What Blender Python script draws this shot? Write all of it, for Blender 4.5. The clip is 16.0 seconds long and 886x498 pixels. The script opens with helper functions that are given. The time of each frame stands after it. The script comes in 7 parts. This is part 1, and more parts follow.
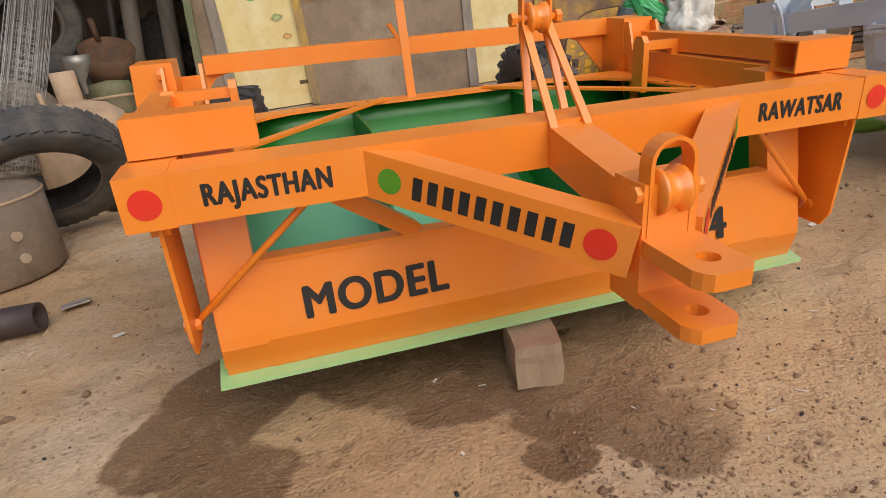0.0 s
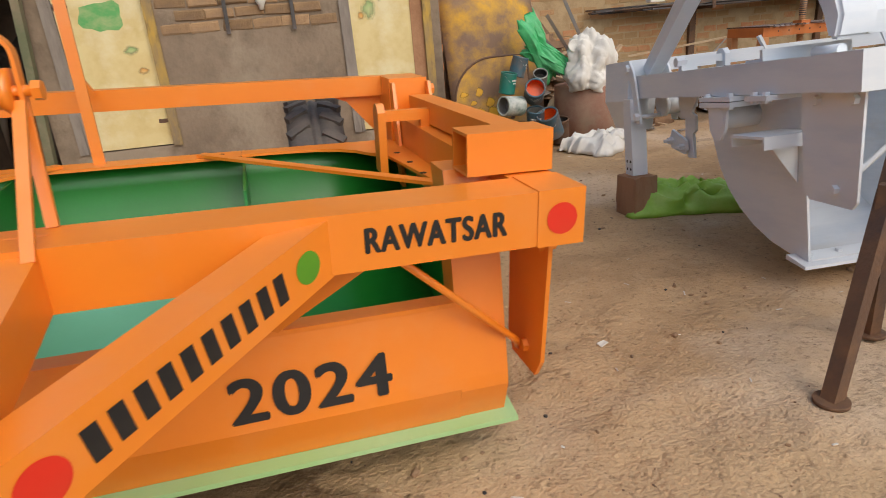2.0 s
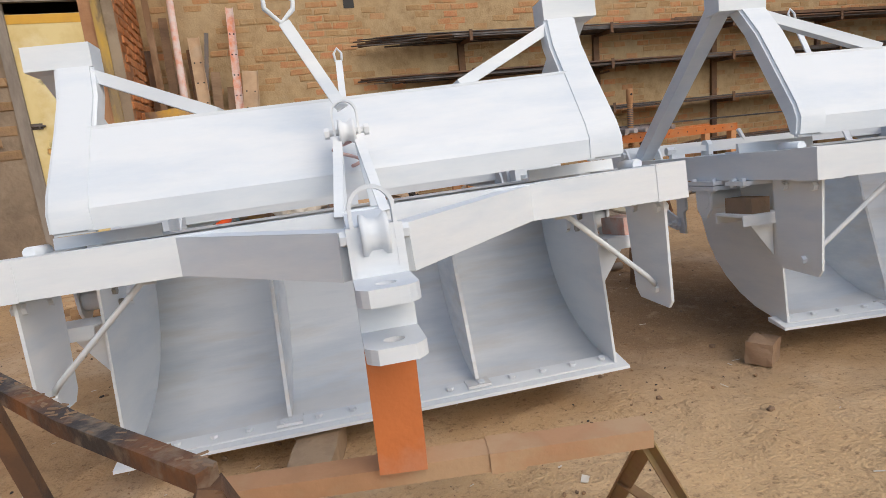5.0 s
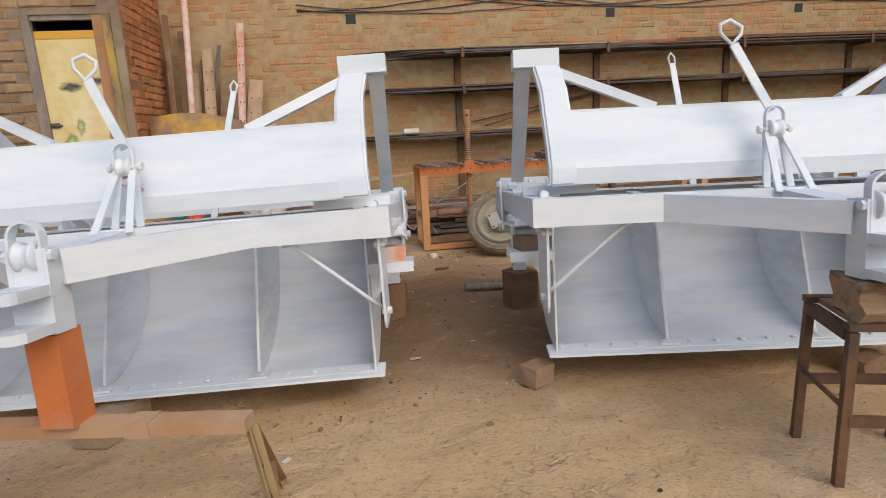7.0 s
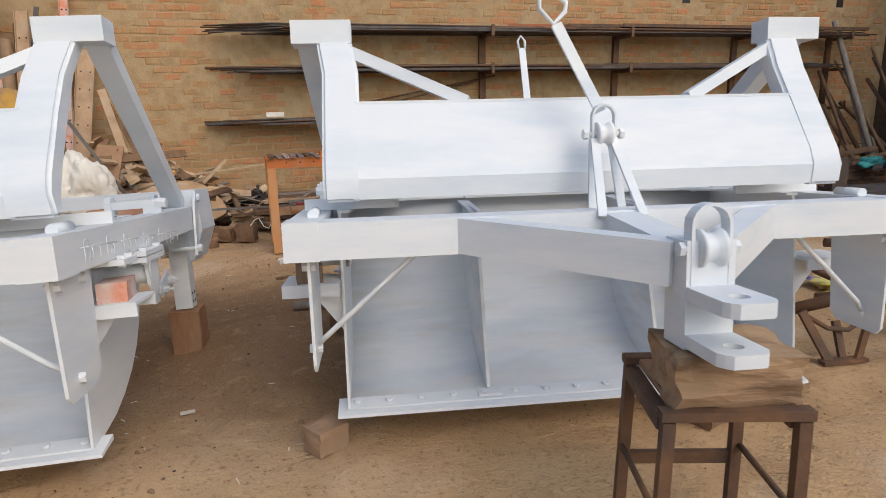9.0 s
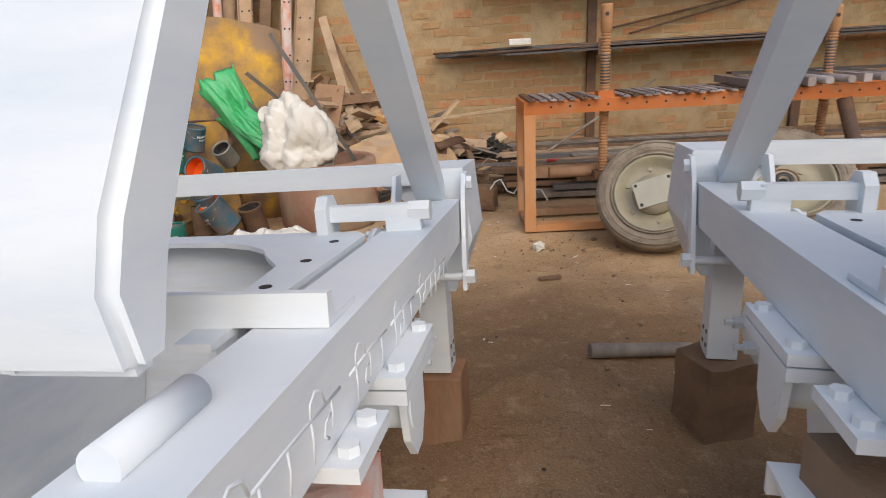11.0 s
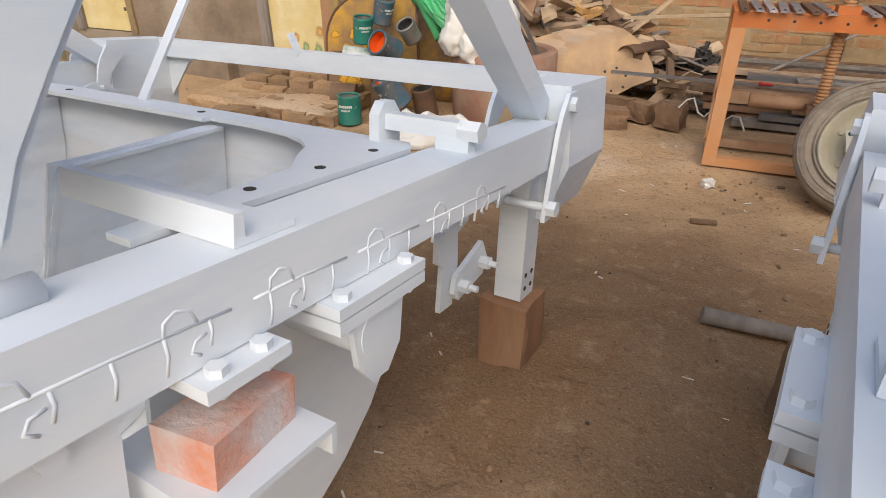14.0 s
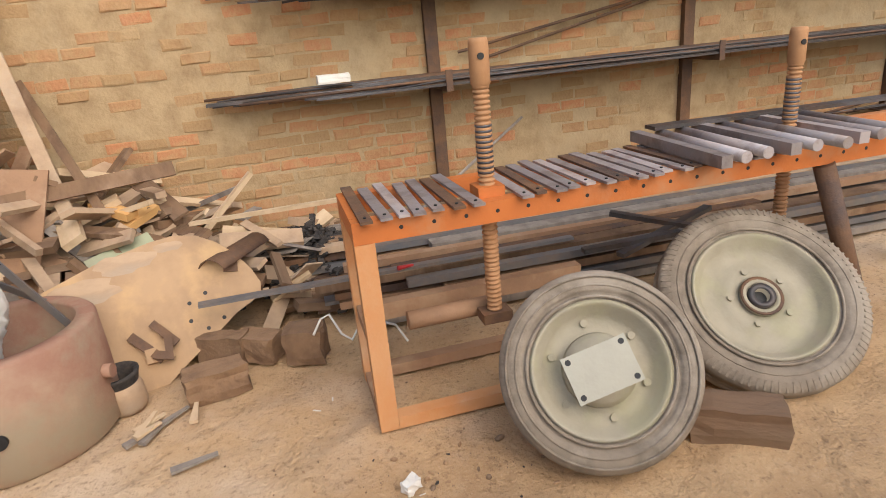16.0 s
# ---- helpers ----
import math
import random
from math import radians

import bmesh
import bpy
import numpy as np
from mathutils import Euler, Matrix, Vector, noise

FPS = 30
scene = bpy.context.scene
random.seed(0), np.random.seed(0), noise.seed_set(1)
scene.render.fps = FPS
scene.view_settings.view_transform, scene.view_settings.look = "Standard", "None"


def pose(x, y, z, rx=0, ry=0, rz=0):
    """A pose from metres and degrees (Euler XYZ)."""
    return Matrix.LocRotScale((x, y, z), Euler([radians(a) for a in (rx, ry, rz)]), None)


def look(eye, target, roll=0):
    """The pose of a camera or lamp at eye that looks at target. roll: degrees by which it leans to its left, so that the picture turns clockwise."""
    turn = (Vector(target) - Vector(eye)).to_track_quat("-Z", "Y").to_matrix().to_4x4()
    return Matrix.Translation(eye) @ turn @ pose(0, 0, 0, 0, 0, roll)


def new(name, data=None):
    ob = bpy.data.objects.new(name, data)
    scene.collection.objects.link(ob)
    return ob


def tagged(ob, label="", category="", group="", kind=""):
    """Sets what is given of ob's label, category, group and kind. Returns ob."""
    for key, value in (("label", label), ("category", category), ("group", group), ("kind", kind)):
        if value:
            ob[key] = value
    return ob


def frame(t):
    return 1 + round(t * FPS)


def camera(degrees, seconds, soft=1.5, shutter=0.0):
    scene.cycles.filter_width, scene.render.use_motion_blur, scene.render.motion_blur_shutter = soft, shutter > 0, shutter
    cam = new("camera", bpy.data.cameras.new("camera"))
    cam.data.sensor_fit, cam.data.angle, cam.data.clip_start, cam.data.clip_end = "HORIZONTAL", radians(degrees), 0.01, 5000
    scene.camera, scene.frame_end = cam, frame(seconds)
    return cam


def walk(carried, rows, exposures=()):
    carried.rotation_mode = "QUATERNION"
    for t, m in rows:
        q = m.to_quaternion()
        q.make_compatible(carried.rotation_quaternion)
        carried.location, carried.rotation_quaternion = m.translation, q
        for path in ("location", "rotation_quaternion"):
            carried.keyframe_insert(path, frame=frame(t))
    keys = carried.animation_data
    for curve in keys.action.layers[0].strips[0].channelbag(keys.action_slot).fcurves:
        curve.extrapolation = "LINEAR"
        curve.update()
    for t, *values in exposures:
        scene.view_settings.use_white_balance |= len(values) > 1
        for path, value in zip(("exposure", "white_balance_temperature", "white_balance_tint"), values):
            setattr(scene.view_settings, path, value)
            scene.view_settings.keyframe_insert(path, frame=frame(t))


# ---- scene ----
EXPOSURES = ((0.0, -0.16), (1.5, -0.23), (3.0, -0.03), (4.2, -0.18), (6.3, -0.27), (8.2, -0.29), (10.3, -0.13), (12.0, -0.02), (13.0, 0.00), (14.0, 0.08), (14.5, 0.13), (15.0, 0.13), (15.5, 0.23), (16.0, 0.38))
# camera and walk: seconds, x, y, z, yaw, pitch, lean (degrees)
cam = camera(73.0, 16.0, soft=0.6, shutter=0.1)
WALK = [
    (0.00, -7.502, -1.459, 1.280, -11.34, -22.59, -7.50),
    (0.50, -7.351, -1.424, 1.259, -8.89, -22.50, -8.02),
    (1.00, -7.066, -1.344, 1.265, -8.89, -21.76, -7.17),
    (1.50, -6.676, -1.214, 1.239, -9.52, -21.17, -6.02),
    (2.00, -6.198, -1.056, 1.234, -13.30, -19.85, -4.68),
    (2.50, -5.722, -0.847, 1.250, -20.21, -17.94, -4.11),
    (3.00, -5.242, -0.809, 1.241, -27.13, -17.10, -4.94),
    (3.50, -4.690, -0.829, 1.252, -30.69, -15.56, -4.86),
    (4.00, -4.092, -0.987, 1.265, -27.52, -13.37, -5.33),
    (4.20, -3.902, -1.077, 1.275, -25.82, -12.47, -5.63),
    (6.30, -2.617, -2.239, 1.501, -5.93, -12.13, -4.09),
    (6.50, -2.441, -2.269, 1.483, -6.06, -11.97, -3.79),
    (7.00, -1.966, -2.382, 1.489, -8.72, -11.66, -3.01),
    (7.50, -1.488, -2.408, 1.514, -12.01, -11.77, -2.18),
    (8.00, -1.110, -2.396, 1.534, -15.07, -12.43, -1.67),
    (8.20, -1.013, -2.363, 1.536, -16.39, -12.72, -1.33),
    (10.30, -1.473, -0.251, 1.406, -13.46, -14.92, -3.96),
    (10.50, -1.503, -0.088, 1.391, -9.49, -15.38, -4.31),
    (11.00, -1.539, 0.163, 1.440, 2.89, -18.73, -3.43),
    (11.50, -1.467, 0.416, 1.376, 15.95, -21.15, -3.21),
    (12.00, -1.298, 0.384, 1.397, 25.39, -26.45, -1.07),
    (12.50, -1.161, 0.184, 1.456, 29.49, -27.27, 0.45),
    (13.00, -1.111, 0.135, 1.487, 31.11, -27.65, 1.21),
    (13.50, -1.123, 0.204, 1.482, 29.29, -27.52, 0.94),
    (14.00, -1.187, 0.357, 1.475, 23.43, -28.50, 0.19),
    (14.50, -1.322, 0.434, 1.525, 12.74, -24.98, -1.70),
    (15.00, -1.353, 0.968, 1.536, 1.82, -22.73, -4.36),
    (15.50, -1.328, 1.564, 1.678, -7.19, -20.48, -5.28),
    (16.00, -1.261, 2.390, 1.705, -12.62, -20.12, -5.34),
]


def eye_pose(x, y, z, yaw, pitch, lean):
    return Matrix.Translation((x, y, z)) @ Euler((0, 0, radians(yaw))).to_matrix().to_4x4() @ \
        Euler((radians(90 + pitch), 0, 0)).to_matrix().to_4x4() @ Euler((0, 0, radians(lean))).to_matrix().to_4x4()


walk(cam, [(t, eye_pose(*v)) for t, *v in WALK], exposures=EXPOSURES)

# ---- light ----
world = bpy.data.worlds.new("sky")
scene.world = world
world.use_nodes = True
nt = world.node_tree
nt.nodes.clear()
sky = nt.nodes.new("ShaderNodeTexSky")
sky.sky_type = 'NISHITA'
sky.sun_disc = False
sky.sun_elevation = radians(42)
sky.sun_rotation = radians(160)
sky.air_density, sky.dust_density, sky.ozone_density = 1.2, 2.5, 1.0
bg = nt.nodes.new("ShaderNodeBackground")
bg.inputs["Strength"].default_value = 0.19
out = nt.nodes.new("ShaderNodeOutputWorld")
nt.links.new(sky.outputs[0], bg.inputs[0])
nt.links.new(bg.outputs[0], out.inputs[0])
sun = new("sun", bpy.data.lights.new("sun", 'SUN'))
sun.data.energy = 1.52
sun.data.angle = radians(75)
sun.data.color = (1.0, 0.92, 0.83)
sun.matrix_world = look((3.6, -10.6, 10.0), (0, 0, 0))

# ---- materials ----
def material(name, base, rough=0.6, metal=0.0, second=None, amount=0.5, scale=6.0, third=None, third_amount=0.3,
             third_scale=1.5, bump=0.1, bump_scale=60.0, rand=0.0, spec=0.5, stretch=(1, 1, 1), rmix=None, rlo=0.4):
    """Base colour broken by a fine and a coarse noise, with a fine relief."""
    m = bpy.data.materials.new(name)
    m.use_nodes = True
    t = m.node_tree
    b = t.nodes["Principled BSDF"]
    b.inputs["Roughness"].default_value = rough
    b.inputs["Metallic"].default_value = metal
    b.inputs["Specular IOR Level"].default_value = spec
    co = t.nodes.new("ShaderNodeTexCoord")
    mp = t.nodes.new("ShaderNodeMapping")
    mp.inputs["Scale"].default_value = stretch
    t.links.new(co.outputs["Object"], mp.inputs[0])
    rgb = t.nodes.new("ShaderNodeRGB")
    rgb.outputs[0].default_value = (*base, 1)
    last = rgb.outputs[0]

    def over(last, colour, sc, amt, lo, hi, detail=6.0):
        n = t.nodes.new("ShaderNodeTexNoise")
        n.inputs["Scale"].default_value = sc
        n.inputs["Detail"].default_value = detail
        n.inputs["Roughness"].default_value = 0.62
        t.links.new(mp.outputs[0], n.inputs["Vector"])
        r = t.nodes.new("ShaderNodeMapRange")
        r.inputs["From Min"].default_value, r.inputs["From Max"].default_value = lo, hi
        r.inputs["To Max"].default_value = amt
        t.links.new(n.outputs["Fac"], r.inputs["Value"])
        mix = t.nodes.new("ShaderNodeMix")
        mix.data_type = 'RGBA'
        t.links.new(r.outputs[0], mix.inputs["Factor"])
        t.links.new(last, mix.inputs["A"])
        mix.inputs["B"].default_value = (*colour, 1)
        return mix.outputs["Result"]

    if second:
        last = over(last, second, scale, amount, 0.42, 0.68)
    if third:
        last = over(last, third, third_scale, third_amount, 0.5, 0.62)
    if rmix:
        oi = t.nodes.new("ShaderNodeObjectInfo")
        r = t.nodes.new("ShaderNodeMapRange")
        r.inputs["From Min"].default_value, r.inputs["To Max"].default_value = rlo, 0.85
        t.links.new(oi.outputs["Random"], r.inputs["Value"])
        mix = t.nodes.new("ShaderNodeMix")
        mix.data_type = 'RGBA'
        t.links.new(r.outputs[0], mix.inputs["Factor"])
        t.links.new(last, mix.inputs["A"])
        mix.inputs["B"].default_value = (*rmix, 1)
        last = over(mix.outputs["Result"], base, 9.0, 0.7, 0.45, 0.62)
    if rand:
        oi = t.nodes.new("ShaderNodeObjectInfo")
        hs = t.nodes.new("ShaderNodeHueSaturation")
        r = t.nodes.new("ShaderNodeMapRange")
        r.inputs["To Min"].default_value, r.inputs["To Max"].default_value = 1 - rand, 1 + rand
        t.links.new(oi.outputs["Random"], r.inputs["Value"])
        t.links.new(r.outputs[0], hs.inputs["Value"])
        t.links.new(last, hs.inputs["Color"])
        last = hs.outputs[0]
    t.links.new(last, b.inputs["Base Color"])
    if bump:
        n = t.nodes.new("ShaderNodeTexNoise")
        n.inputs["Scale"].default_value = bump_scale
        n.inputs["Detail"].default_value = 5.0
        t.links.new(mp.outputs[0], n.inputs["Vector"])
        bp = t.nodes.new("ShaderNodeBump")
        bp.inputs["Strength"].default_value = bump
        bp.inputs["Distance"].default_value = 0.01
        t.links.new(n.outputs["Fac"], bp.inputs["Height"])
        t.links.new(bp.outputs[0], b.inputs["Normal"])
    return m


WHITE = material("white_primer", (0.70, 0.735, 0.76), 0.55, second=(0.56, 0.625, 0.69), amount=0.85, scale=2.6, third=(0.77, 0.775, 0.77), third_amount=0.6, third_scale=1.2, bump=0.14, bump_scale=16, stretch=(0.45, 0.45, 2.2))
WHITEIN = material("white_primer_bucket", (0.75, 0.775, 0.795), 0.6, second=(0.53, 0.59, 0.65), amount=0.8, scale=2.8, third=(0.60, 0.54, 0.46), third_amount=0.3, third_scale=3.2, bump=0.16, bump_scale=12, stretch=(0.35, 0.8, 2.4))
ORANGE = material("orange_paint", (0.88, 0.25, 0.014), 0.36, spec=0.95, second=(0.78, 0.20, 0.012), amount=0.5, scale=2.0, third=(0.8, 0.36, 0.14), third_amount=0.12, third_scale=5.0, bump=0.04, bump_scale=30)
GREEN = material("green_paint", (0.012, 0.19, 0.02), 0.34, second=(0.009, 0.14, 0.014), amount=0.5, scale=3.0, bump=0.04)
# sky reflection on the glossy green, put into a paler colour
MINT = material("mint_sheen", (0.17, 0.46, 0.28), 0.35, second=(0.12, 0.38, 0.2), amount=0.5, scale=2.0, bump=0.03)
PALEGREEN = material("pale_green_paint", (0.33, 0.55, 0.22), 0.5, second=(0.4, 0.58, 0.3), amount=0.5, scale=3.0, bump=0.05)
BLACK = material("black_stencil", (0.012, 0.012, 0.012), 0.6, second=(0.03, 0.025, 0.02), scale=12, bump=0.0)
RED = material("red_dot", (0.75, 0.03, 0.012), 0.45, second=(0.7, 0.05, 0.02), bump=0)
DOTGREEN = material("green_dot", (0.10, 0.32, 0.02), 0.45, second=(0.08, 0.26, 0.02), bump=0)


def soil():
    """Sandy earth: pale dry sand, browner soil, and a dark damp stain with ragged edges."""
    m = material("soil", (0.49, 0.325, 0.175), 0.96, second=(0.35, 0.215, 0.11), amount=0.75, scale=2.2, third=(0.62, 0.47, 0.32), third_amount=0.8, third_scale=0.55, bump=1.0, bump_scale=70, spec=0.12)
    t = m.node_tree
    b = t.nodes["Principled BSDF"]
    last = b.inputs["Base Color"].links[0].from_socket
    geo = t.nodes.new("ShaderNodeNewGeometry")
    warp = t.nodes.new("ShaderNodeTexNoise")
    warp.inputs["Scale"].default_value, warp.inputs["Detail"].default_value = 1.7, 7.0
    t.links.new(geo.outputs["Position"], warp.inputs["Vector"])
    # damp stains: centre, reach
    wet = None
    for cx, cy, reach in ((-8.12, 0.36, 0.27), (-7.98, 0.10, 0.26), (-7.95, -0.18, 0.24), (-7.95, 0.62, 0.30), (-7.45, 0.62, 0.34), (-7.0, 0.52, 0.40), (-6.55, 0.42, 0.42), (-6.78, 0.06, 0.27), (-6.62, -0.20, 0.25), (-6.95, -0.16, 0.13)):
        d = t.nodes.new("ShaderNodeVectorMath")
        d.operation = 'DISTANCE'
        t.links.new(geo.outputs["Position"], d.inputs[0])
        d.inputs[1].default_value = (cx, cy, 0)
        q = t.nodes.new("ShaderNodeMath")
        q.operation = 'DIVIDE'
        t.links.new(d.outputs["Value"], q.inputs[0])
        q.inputs[1].default_value = reach
        if wet is None:
            wet = q.outputs[0]
        else:
            mn = t.nodes.new("ShaderNodeMath")
            mn.operation = 'SMOOTH_MIN'
            mn.inputs[2].default_value = 0.08
            t.links.new(wet, mn.inputs[0])
            t.links.new(q.outputs[0], mn.inputs[1])
            wet = mn.outputs[0]
    add = t.nodes.new("ShaderNodeMath")
    add.operation = 'MULTIPLY_ADD'
    t.links.new(warp.outputs["Fac"], add.inputs[0])
    add.inputs[1].default_value = 2.2
    t.links.new(wet, add.inputs[2])
    r = t.nodes.new("ShaderNodeMapRange")
    r.inputs["From Min"].default_value, r.inputs["From Max"].default_value = 2.14, 2.04
    r.inputs["To Max"].default_value = 0.88
    t.links.new(add.outputs[0], r.inputs["Value"])
    mix = t.nodes.new("ShaderNodeMix")
    mix.data_type = 'RGBA'
    t.links.new(r.outputs[0], mix.inputs["Factor"])
    t.links.new(last, mix.inputs["A"])
    mix.inputs["B"].default_value = (0.175, 0.10, 0.05, 1)
    # browner soil around a centre between the two white machines
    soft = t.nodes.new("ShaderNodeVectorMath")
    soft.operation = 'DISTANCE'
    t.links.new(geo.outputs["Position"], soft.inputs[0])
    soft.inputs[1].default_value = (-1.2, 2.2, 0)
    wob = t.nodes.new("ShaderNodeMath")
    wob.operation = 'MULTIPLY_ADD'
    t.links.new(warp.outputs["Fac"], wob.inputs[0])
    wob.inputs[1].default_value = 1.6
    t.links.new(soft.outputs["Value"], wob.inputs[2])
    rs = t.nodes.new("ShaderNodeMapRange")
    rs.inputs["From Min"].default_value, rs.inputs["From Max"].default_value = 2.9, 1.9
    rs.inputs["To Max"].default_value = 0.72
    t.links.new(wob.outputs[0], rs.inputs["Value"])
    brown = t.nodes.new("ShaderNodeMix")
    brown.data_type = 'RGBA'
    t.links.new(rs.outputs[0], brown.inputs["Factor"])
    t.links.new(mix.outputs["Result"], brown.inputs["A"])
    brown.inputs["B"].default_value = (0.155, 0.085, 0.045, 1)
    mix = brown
    # pale drifted sand before the white machines
    for cx, cy, outer, inner in ((-2.0, -1.3, 4.0, 2.4), (-5.6, -0.7, 2.7, 1.7)):
        far = t.nodes.new("ShaderNodeVectorMath")
        far.operation = 'DISTANCE'
        t.links.new(geo.outputs["Position"], far.inputs[0])
        far.inputs[1].default_value = (cx, cy, 0)
        wb = t.nodes.new("ShaderNodeMath")
        wb.operation = 'MULTIPLY_ADD'
        t.links.new(warp.outputs["Fac"], wb.inputs[0])
        wb.inputs[1].default_value = 2.2
        t.links.new(far.outputs["Value"], wb.inputs[2])
        rw = t.nodes.new("ShaderNodeMapRange")
        rw.inputs["From Min"].default_value, rw.inputs["From Max"].default_value = outer, inner
        rw.inputs["To Max"].default_value = 0.8
        t.links.new(wb.outputs[0], rw.inputs["Value"])
        sand = t.nodes.new("ShaderNodeMix")
        sand.data_type = 'RGBA'
        t.links.new(rw.outputs[0], sand.inputs["Factor"])
        t.links.new(mix.outputs["Result"], sand.inputs["A"])
        sand.inputs["B"].default_value = (0.58, 0.40, 0.22, 1)
        mix = sand
    # fine dark crumbs
    cr = t.nodes.new("ShaderNodeTexVoronoi")
    cr.inputs["Scale"].default_value = 28.0
    t.links.new(geo.outputs["Position"], cr.inputs["Vector"])
    rr = t.nodes.new("ShaderNodeMapRange")
    rr.inputs["From Min"].default_value, rr.inputs["From Max"].default_value = 0.16, 0.05
    rr.inputs["To Max"].default_value = 0.55
    t.links.new(cr.outputs["Distance"], rr.inputs["Value"])
    sp = t.nodes.new("ShaderNodeTexNoise")
    sp.inputs["Scale"].default_value = 1.1
    t.links.new(geo.outputs["Position"], sp.inputs["Vector"])
    r3 = t.nodes.new("ShaderNodeMapRange")
    r3.inputs["From Min"].default_value, r3.inputs["From Max"].default_value = 0.47, 0.6
    t.links.new(sp.outputs["Fac"], r3.inputs["Value"])
    mul = t.nodes.new("ShaderNodeMath")
    mul.operation = 'MULTIPLY'
    t.links.new(rr.outputs[0], mul.inputs[0])
    t.links.new(r3.outputs[0], mul.inputs[1])
    mix2 = t.nodes.new("ShaderNodeMix")
    mix2.data_type = 'RGBA'
    t.links.new(mul.outputs[0], mix2.inputs["Factor"])
    t.links.new(mix.outputs["Result"], mix2.inputs["A"])
    mix2.inputs["B"].default_value = (0.09, 0.055, 0.035, 1)
    # pale grains and scuffs at two sizes
    last = mix2.outputs["Result"]
    for sc, lo, hi, col, amt in ((140.0, 0.54, 0.68, (0.62, 0.47, 0.31), 0.35), (34.0, 0.54, 0.70, (0.15, 0.09, 0.052), 0.6), (9.0, 0.55, 0.70, (0.58, 0.43, 0.27), 0.28)):
        n = t.nodes.new("ShaderNodeTexNoise")
        n.inputs["Scale"].default_value, n.inputs["Detail"].default_value, n.inputs["Roughness"].default_value = sc, 4.0, 0.7
        t.links.new(geo.outputs["Position"], n.inputs["Vector"])
        q = t.nodes.new("ShaderNodeMapRange")
        q.inputs["From Min"].default_value, q.inputs["From Max"].default_value, q.inputs["To Max"].default_value = lo, hi, amt
        t.links.new(n.outputs["Fac"], q.inputs["Value"])
        k = t.nodes.new("ShaderNodeMix")
        k.data_type = 'RGBA'
        t.links.new(q.outputs[0], k.inputs["Factor"])
        t.links.new(last, k.inputs["A"])
        k.inputs["B"].default_value = (*col, 1)
        last = k.outputs["Result"]
    t.links.new(last, b.inputs["Base Color"])
    # trodden relief under the fine grain
    fine = [n for n in t.nodes if n.bl_idname == "ShaderNodeBump"][0]
    n = t.nodes.new("ShaderNodeTexNoise")
    n.inputs["Scale"].default_value, n.inputs["Detail"].default_value = 7.0, 5.0
    n.inputs["Distortion"].default_value = 0.5
    t.links.new(geo.outputs["Position"], n.inputs["Vector"])
    big = t.nodes.new("ShaderNodeBump")
    big.inputs["Strength"].default_value, big.inputs["Distance"].default_value = 0.40, 0.05
    t.links.new(n.outputs["Fac"], big.inputs["Height"])
    # scuffs and footprints: soft dents of a hand's to a foot's length
    ww = t.nodes.new("ShaderNodeVectorMath")
    ww.operation = 'MULTIPLY_ADD'
    t.links.new(n.outputs["Color"], ww.inputs[0])
    ww.inputs[1].default_value = (0.22, 0.22, 0.0)
    t.links.new(geo.outputs["Position"], ww.inputs[2])
    dent = t.nodes.new("ShaderNodeTexVoronoi")
    dent.feature = 'SMOOTH_F1'
    dent.inputs["Scale"].default_value, dent.inputs["Smoothness"].default_value = 3.4, 0.35
    t.links.new(ww.outputs[0], dent.inputs["Vector"])
    foot = t.nodes.new("ShaderNodeBump")
    foot.inputs["Strength"].default_value, foot.inputs["Distance"].default_value = 0.4, 0.10
    t.links.new(dent.outputs["Distance"], foot.inputs["Height"])
    t.links.new(foot.outputs[0], big.inputs["Normal"])
    t.links.new(big.outputs[0], fine.inputs["Normal"])
    return m


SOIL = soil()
MORTAR = material("mud_mortar", (0.43, 0.31, 0.175), 0.95, second=(0.29, 0.195, 0.105), amount=0.85, scale=6.0, third=(0.44, 0.34, 0.21), third_amount=0.6, third_scale=1.2, bump=0.6, bump_scale=50, spec=0.1)
BRICK = material("brick", (0.42, 0.27, 0.135), 0.92, second=(0.28, 0.165, 0.08), amount=0.7, scale=7.0, third=(0.5, 0.38, 0.22), third_amount=0.6, third_scale=2.0, bump=0.7, bump_scale=45, rand=0.12, spec=0.1, rmix=(0.42, 0.17, 0.08), rlo=0.25)
CEMENT = material("old_cement_render", (0.27, 0.205, 0.145), 0.95, second=(0.16, 0.12, 0.085), amount=0.8, scale=3.0, third=(0.36, 0.29, 0.21), third_amount=0.7, third_scale=1.1, bump=1.0, bump_scale=22, spec=0.1)
CREAM = material("cream_door_paint", (0.68, 0.55, 0.26), 0.55, second=(0.52, 0.36, 0.12), amount=0.6, scale=3.5, third=(0.74, 0.66, 0.42), third_amount=0.7, third_scale=1.4, bump=0.1)
WOOD = material("old_wood", (0.20, 0.115, 0.06), 0.85, second=(0.10, 0.055, 0.03), amount=0.8, scale=7.0, third=(0.32, 0.21, 0.13), third_amount=0.6, third_scale=3.0, bump=0.5, bump_scale=30, stretch=(1, 1, 0.25))
GREYWOOD = material("weathered_wood", (0.27, 0.23, 0.19), 0.88, second=(0.14, 0.11, 0.09), amount=0.8, scale=8.0, bump=0.5, bump_scale=30, stretch=(1, 1, 0.2))
RUST = material("rusty_steel", (0.13, 0.073, 0.043), 0.75, 0.2, second=(0.22, 0.112, 0.053), amount=0.8, scale=7.0, third=(0.07, 0.05, 0.045), third_amount=0.7, third_scale=3.0, bump=0.3, bump_scale=80)
